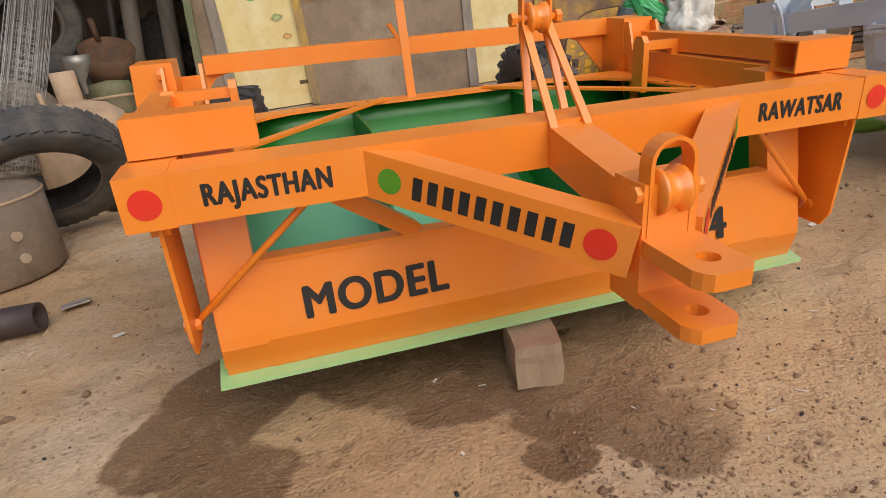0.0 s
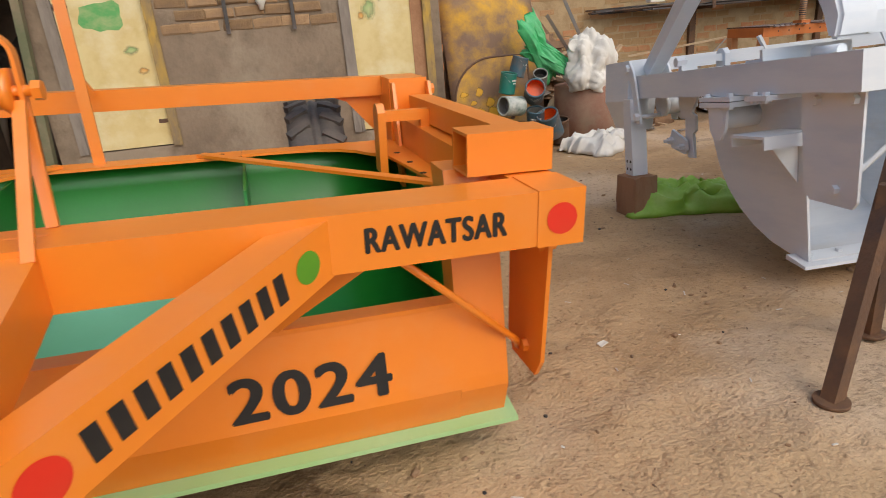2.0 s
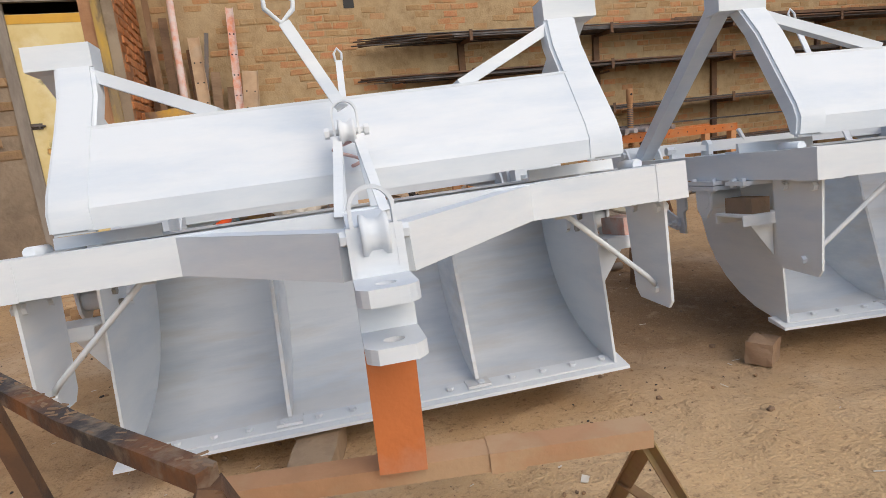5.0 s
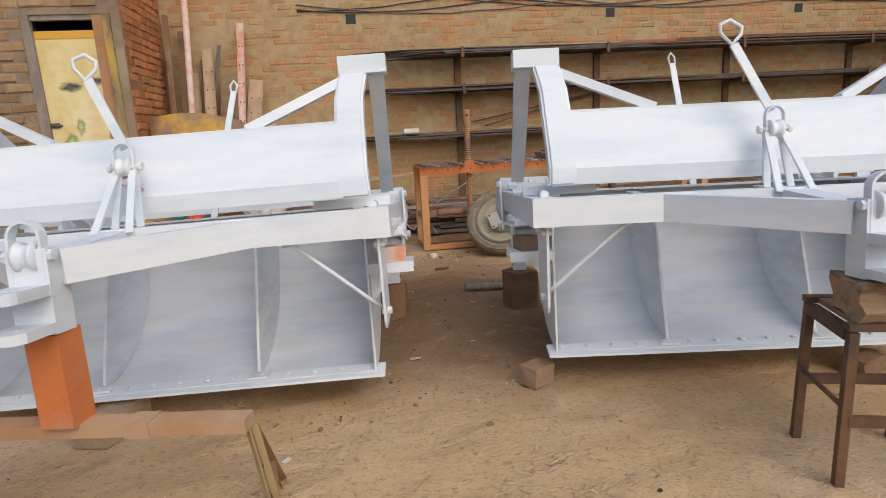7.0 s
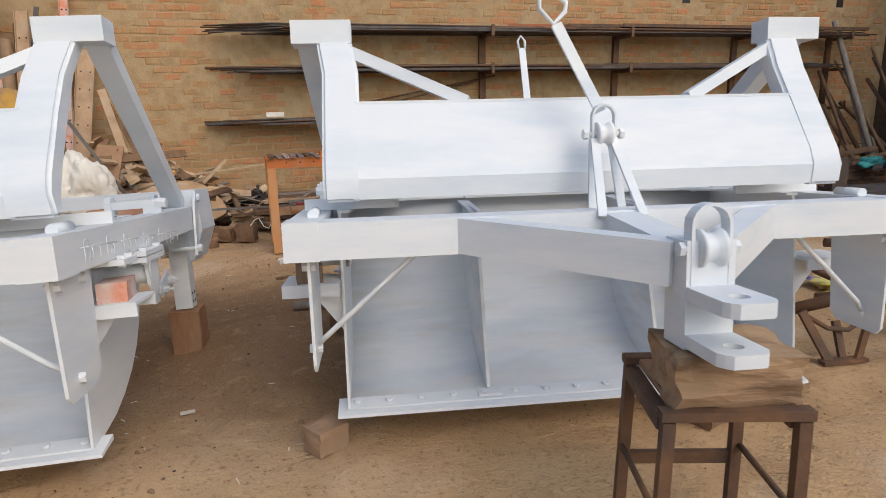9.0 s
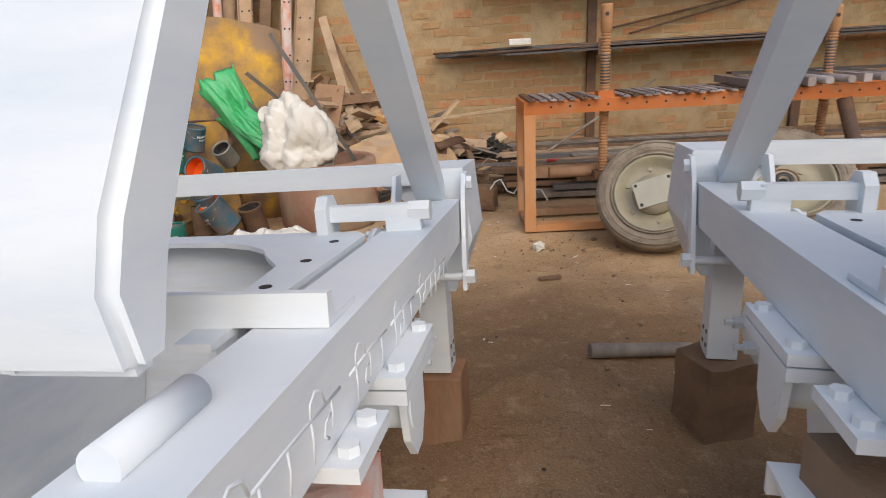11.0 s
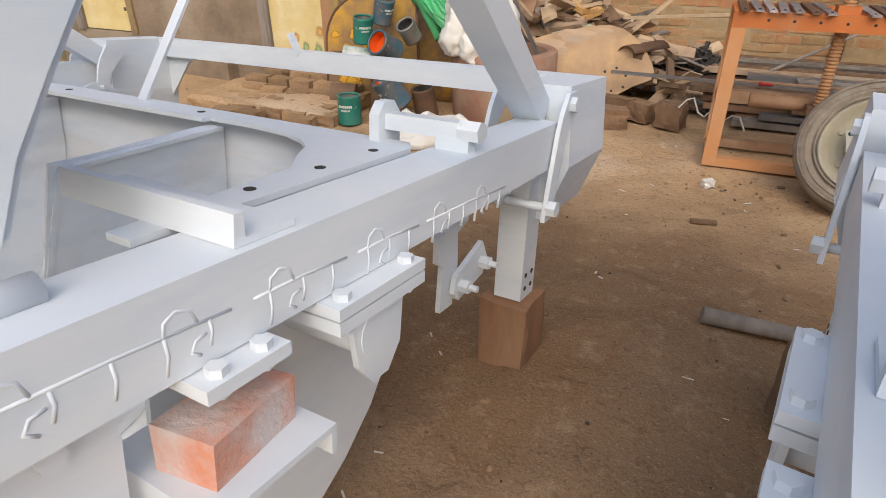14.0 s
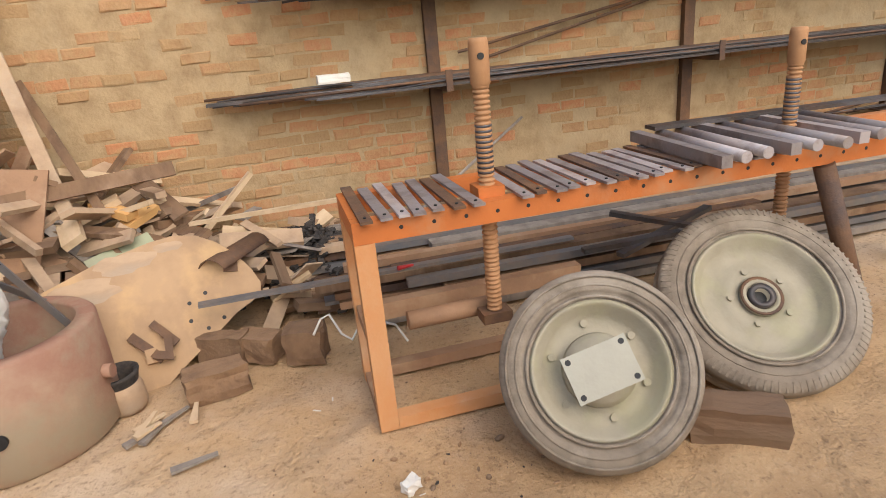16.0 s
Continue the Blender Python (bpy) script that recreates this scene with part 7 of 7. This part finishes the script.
bt = thing("boiler_tank", at(-9.33, 4.25, 0, 0), "dust-covered steel vessel with a pipe neck", "tank")
part("vessel", lathe([(0.0, 0.0), (0.36, 0.02), (0.39, 0.06), (0.39, 0.62), (0.36, 0.72), (0.26, 0.81), (0.10, 0.86), (0.0, 0.87)], 40), DUSTDRUM, bt)
part("neck", lathe([(0.095, 0.82), (0.095, 1.10), (0.085, 1.10), (0.085, 0.86), (0.0, 0.86)], 24), DUSTDRUM, bt)
part("vent_pipe", rod((-0.17, -0.12, 0.78), (-0.175, -0.13, 0.97), 0.018, n=12), DUSTDRUM, bt)
for i in range(6):
    single("tin_dish", lathe([(0.0, 0.0), (0.145, 0.0), (0.155, 0.022), (0.148, 0.024), (0.138, 0.008), (0.0, 0.008)], 28), DARKSTEEL, at(-9.08, 3.93, 0.42 + 0.03 * i, i * 11, rng.uniform(-2, 2), 0), "blackened round tin dish in a stack", "tin dish", "stacked dishes")
single("upturned_pot", lathe([(0.0, 0.42), (0.12, 0.42), (0.15, 0.38), (0.16, 0.0), (0.15, 0.0), (0.14, 0.36), (0.0, 0.40)], 28), DARKSTEEL, at(-9.08, 3.93, 0), "dark upturned pot under the dishes", "pot")
bn = thing("olive_bin", at(-9.33, 5.4, 0, 10, -6, 0), "dented olive-green tapered bin", "bin")
part("body", lathe([(0.0, 0.0), (0.16, 0.0), (0.215, 0.80), (0.225, 0.84), (0.20, 0.90), (0.0, 0.93)], 30), OLIVE, bn)
part("band", lathe([(0.213, 0.74), (0.222, 0.745), (0.222, 0.765), (0.215, 0.77)], 30), DUSTDRUM, bn)
bk2 = thing("scuttle_bucket", facing((-9.46, 6.15, 0.86), (0.22, -0.42, 0.88)), "sooty steel bucket with a stub handle", "bucket")
part("body", lathe([(0.0, 0.0), (0.20, 0.0), (0.28, 0.40), (0.27, 0.40), (0.19, 0.02), (0.0, 0.02)], 32), RUST, bk2)
part("handle", rod((0.0, 0.27, 0.36), (-0.02, 0.34, 0.58), 0.032, n=14), RUST, bk2)
single("support_crate", box(-0.3, 0.3, -0.25, 0.25, 0, 0.86, 0.01), DARKWALL, at(-9.5, 6.3, 0, 5), "dark wooden crate in the store bay", "crate")
fn = thing("funnel", at(-9.47, 5.18, 0.86), "dusty tin funnel standing on the bin", "funnel")
part("cone", lathe([(0.022, 0.0), (0.03, 0.10), (0.125, 0.25), (0.135, 0.34), (0.128, 0.34), (0.118, 0.26), (0.022, 0.11)], 28), TIN, fn)
part("spout", lathe([(0.018, -0.02), (0.025, 0.10), (0.02, 0.10), (0.014, -0.02)], 18), TIN, fn)
for i, (x, y, r, lean, mt) in enumerate(((-9.42, 6.75, 0.095, 0.03, GREYWOOD), (-9.0, 7.0, 0.10, 0.0, GREYWOOD), (-9.75, 7.1, 0.06, 0.05, DARKSTEEL), (-10.2, 7.2, 0.08, -0.03, RUST))):
    single("tall_pipe", rod((x, y, 0), (x + lean * 3 + 0.25, y + 0.3, 2.8), r, n=20), mt, at(0, 0, 0), "tall dusty pipe leaning in the store bay", "pipe", "pipes in the store bay")
# rolled wire mesh
ro = thing("mesh_roll", at(0, 0, 0), "roll of galvanised welded wire mesh leaning on tyres", "wire mesh roll")
a, b = Vector((-9.80, 3.95, 0.45)), Vector((-9.42, 5.15, 2.25))
d = (b - a).normalized()
s = d.orthogonal().normalized()
u = d.cross(s)
for turn, R in ((0, 0.17), (1, 0.145), (2, 0.12)):
    bm = bmesh.new()
    n = 17 - 2 * turn
    for i in range(n):
        ang = 6.28319 * i / n + turn * 0.2
        o = s * (R * math.cos(ang)) + u * (R * math.sin(ang))
        pipe([a + o, b + o], 0.0028, 4, bm)
    k = 0.0
    while k < 1:
        c = a + (b - a) * k
        pipe([c + s * (R * math.cos(6.28319 * i / 16)) + u * (R * math.sin(6.28319 * i / 16)) for i in range(16)], 0.0028, 4, bm, True)
        k += 0.03
    part("mesh_layer", bm, WIRE, ro, kind="stuff")
for i, (x, y, z, ax, R) in enumerate(((-9.98, 6.05, 0.62, (0.25, -1, 0.12), 0.62), (-10.3, 5.3, 0.55, (0.5, -1, 0.2), 0.55), (-10.05, 4.7, 0.15, (0, 0.05, 1), 0.5), (-10.0, 4.72, 0.40, (0.06, 0, 1), 0.48), (-10.1, 6.3, 1.55, (0.1, -1, 0.15), 0.5))):
    t = thing("old_tyre", facing((x, y, z), ax), "dusty worn-out tyre stored in the bay", "tyre", "old tyres")
    part("carcass", lathe(tyre_profile(R, 0.24, R * 0.58), 48), DUSTRUBBER if i % 2 else RUBBER, t)
single("store_shelf", box(-1.0, 1.0, -0.3, 0.3, 0, 1.05, 0.01), DARKWALL, at(-10.4, 6.6, 0), "dark shelf unit at the back of the store bay", "shelf")
single("dark_tarp", rumple(lump(0.5, 0.2, 0.5, 5.0, 0.2, 0.1, 4, False), 0.03, 5.0, 3.0), CHAR, at(-9.3, 7.5, 0.6), "sooty tarpaulin bundled in the dark bay", "tarpaulin", smooth=True)
single("pipe_stub", lathe([(0.075, 0), (0.075, 0.5), (0.062, 0.5), (0.062, 0.0)], 28), PIPE_PVC, facing((-9.45, 1.62, 0.075), (1, -0.05, 0)), "dark plastic pipe lying on the soil", "pipe")
single("foil_wrapper", rumple(box(-0.07, 0.07, -0.04, 0.04, 0.0, 0.01, 0), 0.012, 14.0, 2.0), WIRE, at(-8.88, 1.85, 0.004, 20), "crumpled foil wrapper on the soil", "wrapper")
# bricks of the doorstep
n = 0
for r in range(6):
    for c in range(5):
        y = 4.30 + 0.20 * r + rng.uniform(-0.03, 0.03)
        x = -5.22 + 0.26 * c + (0.12 if r % 2 else 0) + rng.uniform(-0.03, 0.03)
        if r == 0 and c in (0, 3):
            continue
        z = (0.0, 0.0, 0.02, 0.06, 0.10, 0.13)[r]
        single("step_brick", rough_block(0.235, 0.125, 0.09, n, 0.006, 2), OLDBRICK, at(x, y, z - 0.012, rng.uniform(-9, 9)), "loose old brick laid as a rough doorstep", "brick", "doorstep bricks")
        n += 1
part("step_bed", rough_block(1.5, 1.15, 0.16, 77, 0.03, 5), SOIL, None, "packed earth bed under the doorstep bricks", kind="structure", category="step").matrix_world = at(-4.75, 5.02, -0.06)

# ---- right side: cart, steel stacks, leaning poles ----
ct = thing("hand_cart", at(0, 0, 0), "rusty bent-pipe hand cart with a rubber wheel", "cart")
part("shaft", pipe([(1.72, 0.92, 0.26), (2.02, 0.70, 0.40), (2.12, 0.64, 0.42), (2.46, 0.42, 0.12)], 0.035, 14), RUST, ct)
part("shaft", pipe([(2.05, 0.95, 0.30), (2.45, 0.75, 0.36), (2.78, 0.45, 0.43), (2.90, 0.38, 0.42), (3.2, 0.2, 0.25)], 0.035, 14), RUST, ct)
part("frame_pipe", pipe([(2.55, 1.75, 0.36), (3.2, 1.2, 0.30), (3.9, 0.8, 0.30)], 0.035, 14), RUST, ct)
part("frame_pipe", pipe([(3.0, 1.75, 0.40), (3.7, 1.4, 0.38), (4.4, 1.0, 0.36)], 0.035, 14), RUST, ct)
part("stand_leg", bar((1.78, 0.80, 0.30), (1.92, 0.70, 0.0), 0.05, 0.02, (0, 1, 0), r=0.002), RUST, ct)
part("stand_leg", bar((2.25, 0.74, 0.32), (2.08, 0.66, 0.0), 0.05, 0.02, (0, 1, 0), r=0.002), RUST, ct)
part("stand_leg", bar((2.02, 0.78, 0.22), (2.02, 0.70, 0.0), 0.05, 0.02, (0, 1, 0), r=0.002), RUST, ct)
part("stand_foot", bar((1.86, 0.70, 0.012), (2.14, 0.66, 0.012), 0.06, 0.02, r=0.002), RUST, ct)
part("stand_curve", pipe([(1.80, 0.80, 0.28), (1.92, 0.74, 0.20), (2.05, 0.72, 0.18), (2.18, 0.72, 0.24), (2.26, 0.74, 0.32)], 0.014, 8), RUST, ct)
part("clamp", lathe([(0.03, -0.03), (0.055, -0.03), (0.055, 0.03), (0.03, 0.03)], 20, 'x'), DARKSTEEL, ct).matrix_local = at(2.25, 1.05, 0.44)
part("cross_pipe", pipe([(2.1, 1.25, 0.50), (2.2, 1.05, 0.42), (2.30, 0.70, 0.34)], 0.026, 12), RUST, ct)
cw = part("wheel", lathe(tyre_profile(0.27, 0.10, 0.17), 44, 'x'), RUBBER, ct, "black rubber cart wheel")
cw.matrix_local = at(2.86, 0.68, 0.26, -14)
part("rim", lathe([(0.175, -0.03), (0.15, 0.0), (0.05, 0.02), (0.05, -0.06), (0.0, -0.06)], 28, 'x'), RUST, cw)
part("axle", rod((2.80, 0.70, 0.26), (3.5, 0.52, 0.26), 0.025, n=12), RUST, ct)
part("axle_box", box(-0.05, 0.05, -0.06, 0.06, -0.05, 0.05, 0.005), RUST, ct).matrix_local = at(3.12, 0.62, 0.26)
single("plastic_bag", rumple(lump(0.33, 0.22, 0.05, 3.0, 0.3, 0.2, 4), 0.02, 9.0, 2.0), YELLOWBAG, at(3.30, 1.62, -0.01, -30), "flat yellow and purple printed plastic bag on the soil", "bag", smooth=True)
for i in range(5):
    y, z = 3.55 + 0.22 * i, 0.0 + 0.085 * i
    single("steel_section", box(0, 5.0, 0, 0.25, 0, 0.16 if i else 0.10, 0.004), DARKSTEEL, at(5.15 + 0.25 * i, y, max(0.0, z - 0.05 * i), -9), "heavy dark steel section stacked on the ground", "steel section", "stacked steel sections")
single("upright_section", box(-0.09, 0.09, -0.06, 0.06, 0, 0.82, 0.004), DARKSTEEL, at(5.08, 3.48, 0.0, -9), "short dark steel section standing upright", "steel section")
single("upright_section", box(-0.06, 0.06, -0.05, 0.05, 0, 0.62, 0.004), DARKSTEEL, at(4.93, 3.72, 0.0, -9), "short dark steel section standing upright", "steel section")
for i in range(7):
    single("stock_bar", bar((3.4 + 0.2 * i, 4.6 + 0.24 * i, 0.05 + 0.03 * i), (9.0 + 0.1 * i, 4.3 + 0.26 * i, 0.05 + 0.03 * i), 0.14, 0.07, r=0.003), (RUST, DARKSTEEL)[i % 2], at(0, 0, 0), "long rusty steel length stacked on the ground", "stock bar", "stock lengths under the bench")
for i in range(13):
    x = 8.6 + 0.13 * i
    top = 1.3 + 1.5 * rng.random()
    x1 = min(10.3, x + rng.uniform(-0.5, 0.7))
    single("leaning_pole", rod((x, 5.9 + rng.uniform(-0.4, 0.5), 0), (x1, 7.1, top), rng.uniform(0.02, 0.05), n=10), rng.choice((RUST, GREYWOOD, DARKSTEEL, WOOD)), at(0, 0, 0), "rusty pole leaning in the yard corner", "pole", "poles in the corner")
for i in range(26):
    l = rng.uniform(0.3, 1.1)
    single("scrap_piece", bar((-l / 2, 0, 0), (l / 2, 0, 0), rng.uniform(0.04, 0.16), rng.uniform(0.02, 0.06), r=0.003), rng.choice((RUST, DARKSTEEL, WOOD, RUST)), at(7.4 + rng.random() * 2.6, 4.6 + rng.random() * 1.8, 0.36 + 0.2 * rng.random(), rng.uniform(-70, 70), rng.uniform(-15, 15), rng.uniform(-12, 12)), "rusty offcut on the scrap heap", "scrap", "scrap heap")
single("scrap_bank", lump(1.5, 1.1, 0.28, 12.0, 0.25, 0.1, 4), RUST, at(8.7, 5.5, -0.05), "bank of rusty swarf and scrap", "scrap", kind="stuff")
single("orange_pot", lathe([(0.0, 0.0), (0.12, 0.0), (0.15, 0.2), (0.14, 0.2), (0.11, 0.02), (0, 0.02)], 24), CANORANGE, facing((7.7, 4.75, 0.5), (-0.5, -0.5, 0.7)), "orange plastic pot on the scrap", "pot")
single("teal_rag", rumple(lump(0.2, 0.14, 0.08, 5.0, 0.3, 0.15, 4), 0.02, 9, 1), material("teal_rag", (0.02, 0.22, 0.22), 0.7, second=(0.05, 0.3, 0.3), scale=9), at(7.5, 5.0, 0.46), "teal cloth rag on the scrap", "rag", smooth=True)


# ---- litter on the ground ----
def ground_z(x, y):
    p = Vector((x, y, 0))
    return 0.016 * noise.noise(p * 1.3) + 0.012 * noise.noise(p * 4.1) + 0.009 * abs(noise.noise(p * 9.0)) + 0.005 * noise.noise(p * 21.0) - 0.014 + mound(x, y)


def scatter(name, n, lo, hi, mat, label, flat_k, clusters=None):
    bm = bmesh.new()
    for i in range(n):
        if clusters and rng.random() < 0.65:
            cx, cy, sp = rng.choice(clusters)
            x, y = rng.gauss(cx, sp), rng.gauss(cy, sp * 0.7)
        else:
            x, y = rng.uniform(-9.5, 5.0), rng.uniform(-1.2, 5.3)
        z = ground_z(x, y)
        s = lo + (hi - lo) * rng.random() ** 4
        k = bmesh.ops.create_icosphere(bm, subdivisions=1, radius=s)["verts"]
        turn = Matrix.Rotation(rng.uniform(0, 6.28), 3, 'Z') @ Matrix.Rotation(rng.uniform(-0.3, 0.3), 3, 'X')
        ax, ay = rng.uniform(0.7, 1.5), rng.uniform(0.5, 1.0)
        for v in k:
            c = v.co * (1 + rng.uniform(-0.25, 0.25))
            v.co = turn @ Vector((c.x * ax, c.y * ay, c.z * flat_k)) + Vector((x, y, z + s * flat_k * 0.4))
    return part(name, bm, mat, None, label, kind="stuff", category="litter")


CL = ((-6.3, -0.4, 0.4), (-5.9, 0.0, 0.4), (-4.6, 1.2, 0.7), (-4.4, 3.2, 0.6), (-5.3, 2.8, 0.7), (-1.4, 1.9, 0.5), (-1.2, 3.4, 0.5), (-0.9, 4.3, 0.3), (-2.0, 0.6, 0.5), (-8.3, 0.9, 0.5), (-6.9, -0.6, 0.5))
scatter("soil_crumbs", 900, 0.003, 0.018, CLODDUST, "small dry clods scattered on the soil", 0.7, CL)
scatter("wet_clods", 300, 0.004, 0.017, BURNTWOOD, "dark damp clods on the stained soil", 0.7, ((-6.95, -0.30, 0.13), (-6.95, -0.40, 0.15), (-6.70, -0.30, 0.10), (-6.6, 0.0, 0.3)))
scatter("loose_grit", 4200, 0.002, 0.008, CLODDUST, "fine grit and crumbled soil lying loose", 0.7, ((-6.9, -0.75, 0.30), (-6.2, -0.45, 0.35), (-5.7, -0.2, 0.4), (-6.8, -0.2, 0.3), (-7.7, -0.1, 0.4), (-1.3, 1.6, 0.5), (-1.5, 2.8, 0.6)))
scatter("dark_grit", 2000, 0.002, 0.007, BURNTWOOD, "dark crumbs of trodden soil", 0.7, ((-6.7, -0.55, 0.3), (-6.0, -0.3, 0.35), (-7.3, 0.3, 0.4), (-1.3, 1.6, 0.5), (-1.5, 2.6, 0.6), (-1.2, 4.2, 0.5)))
scatter("pebbles", 260, 0.004, 0.022, STONE, "small dusty pebbles scattered on the soil", 0.8, CL)
scatter("dark_specks", 320, 0.003, 0.012, CHAR, "dark cinders scattered on the soil", 0.6, CL)
bm = bmesh.new()
for i in range(190):
    if i % 2:
        cx, cy, sp = rng.choice(CL)
        x, y = rng.gauss(cx, sp), rng.gauss(cy, sp)
    else:
        x, y = rng.uniform(-9.5, 4.0), rng.uniform(-1.2, 5.2)
    l, a = rng.uniform(0.008, 0.045), rng.uniform(0, 6.28)
    z = ground_z(x, y) + 0.004
    bar((x, y, z), (x + l * math.cos(a), y + l * math.sin(a), z + rng.uniform(0, 0.006)), rng.uniform(0.002, 0.009), 0.002, bm=bm)
part("straw_and_paper", bm, PAPER, None, "bits of straw, wood and paper on the soil", kind="stuff", category="litter")
for i, (x, y, s, a) in enumerate(((-5.1, 0.9, 0.022, 20), (-2.35, 0.25, 0.025, 50), (-1.62, 1.30, 0.035, 10), (-1.9, 3.2, 0.02, 70), (-8.55, 1.35, 0.025, 35), (-5.75, -0.15, 0.02, 80), (-0.2, 1.1, 0.02, 15))):
    single("paper_scrap", rumple(box(-s, s, -s * 0.6, s * 0.6, 0.0, 0.004, 0), 0.008, 20, i), PAPER, at(x, y, ground_z(x, y) + 0.006, a), "torn scrap of pale paper on the soil", "paper", "paper scraps")
single("wood_bit", bar((-0.07, 0, 0.01), (0.07, 0, 0.01), 0.035, 0.016, r=0.003), WOOD, at(-1.05, 3.72, 0, 12), "short stub of wood on the soil", "wood chip", "wood chips")

# ---- put-log holes, brickwork ----
for x in (-1.71, 2.47, 5.88, 9.18):
    part("putlog_hole", box(x - 0.075, x + 0.075, WY - 0.006, WY - 0.001, 3.07, 3.21, 0), BLACK, wall_back)


def brick_mesh(l, h, d, seed):
    """A worn brick face: slightly wavy block with rounded corners, y is depth."""
    bm = bmesh.new()
    v = []
    r = random.Random(seed)
    j = lambda k: r.uniform(-k, k)
    c = 0.008
    front = [(-l / 2 + c, -h / 2 + c), (l / 2 - c, -h / 2 + c), (l / 2 - c, h / 2 - c), (-l / 2 + c, h / 2 - c)]
    mid = [(-l / 2, -h / 2), (l / 2, -h / 2), (l / 2, h / 2), (-l / 2, h / 2)]
    f = [bm.verts.new((x + j(0.012), -d + j(0.0015), z + j(0.007))) for x, z in front]
    m = [bm.verts.new((x + j(0.016), -d * 0.45, z + j(0.008))) for x, z in mid]
    b = [bm.verts.new((x, 0.004, z)) for x, z in mid]
    bm.faces.new(f)
    for p, q in ((f, m), (m, b)):
        for i in range(4):
            bm.faces.new((p[i], p[(i + 1) % 4], q[(i + 1) % 4], q[i]))
    bmesh.ops.recalc_face_normals(bm, faces=bm.faces[:])
    return bm


def island_random(mat):
    """The joined bricks vary piece by piece."""
    m = mat.copy()
    t = m.node_tree
    for n in list(t.nodes):
        if n.bl_idname == "ShaderNodeObjectInfo":
            g = t.nodes.new("ShaderNodeNewGeometry")
            for l in list(n.outputs["Random"].links):
                t.links.new(g.outputs["Random Per Island"], l.to_socket)
    return m


def courses(name, mat, parent, place, u0, u1, z0, z1, l, pitch, depth, near, skip=None, holes=(), label="", gaps=0.04, patchy=0):
    """Brick courses over a wall face; place maps (u, z) to a matrix. near: (u0, u1, z0, z1) is built brick by brick."""
    kinds = []
    for s in range(6):
        bm = brick_mesh(l, pitch * 0.76, depth * (0.5 + 0.2 * s), s)
        me = bpy.data.meshes.new("brick")
        bm.to_mesh(me)
        bm.free()
        me.materials.append(mat)
        kinds.append(me)
    verts, faces = [], []
    count = 0
    r = random.Random(len(name) + int(u0 * 10))
    row = 0
    z = z0 + pitch / 2
    while z < z1:
        u = u0 - (0.5 * (l + 0.018) if row % 2 else 0) + l / 2
        while u < u1 + l / 2:
            uu, zz = u + r.uniform(-0.012, 0.012), z + r.uniform(-0.006, 0.006)
            k = r.choice((1.0, 1.0, 1.0, 0.5))
            inside = u - l / 2 > u0 - 0.01 and u + l / 2 < u1 + 0.01
            if inside and not any(a - l / 2 < u < b + l / 2 and c - pitch / 2 < z < d + pitch / 2 for a, b, c, d in holes) and r.random() > gaps + 0.30 * patchy * max(-1.0, min(1.0, 3.2 * noise.noise(Vector((u * 0.9, z * 1.4, 3.7))))):
                me = r.choice(kinds)
                m = place(uu, zz)
                if near and near[0] < u < near[1] and near[2] < z < near[3] and count < 300:
                    ob = new("brick", me)
                    ob.parent = parent
                    ob.matrix_local = parent.matrix_world.inverted() @ m
                    count += 1
                else:
                    o = len(verts)
                    verts += [tuple(m @ v.co) for v in me.vertices]
                    faces += [[o + i for i in p.vertices] for p in me.polygons]
            u += l + 0.018
        z += pitch
        row += 1
    me = bpy.data.meshes.new(name)
    me.from_pydata(verts, [], faces)
    me.materials.append(island_random(mat))
    ob = new(name, me)
    ob.parent = parent
    tagged(ob, label, "", "", "stuff")


courses("brickwork", BRICK, wall_back, lambda u, z: Matrix.Translation((u, WY, z)), RX + 0.02, 10.35, 0.05, 4.8, 0.205, 0.098, 0.007, (-2.6, 1.6, 0.80, 1.62),
        holes=[(x - 0.08, x + 0.08, 3.06, 3.22) for x in (-1.71, 2.47, 5.88, 9.18)], gaps=0.38, patchy=1)
courses("red_brickwork", REDBRICK, wall_return, lambda u, z: Matrix.Translation((RX, u, z)) @ Matrix.Rotation(radians(90), 4, 'Z'), LY + 0.03, WY - 0.02, 0.05, 4.8, 0.235, 0.098, 0.014, None)
courses("old_brickwork", OLDBRICK, wall_front, lambda u, z: Matrix.Translation((u, LY, z)), -8.40, RX - 0.02, 1.40, 4.8, 0.27, 0.118, 0.016, (-7.3, -5.5, 1.4, 2.7),
        holes=[(D1[0] - 0.02, D1[1] + 0.02, 0, D1[3] + 0.05), (D2[0] - 0.02, D2[1] + 0.02, 0, D2[3] + 0.05)])
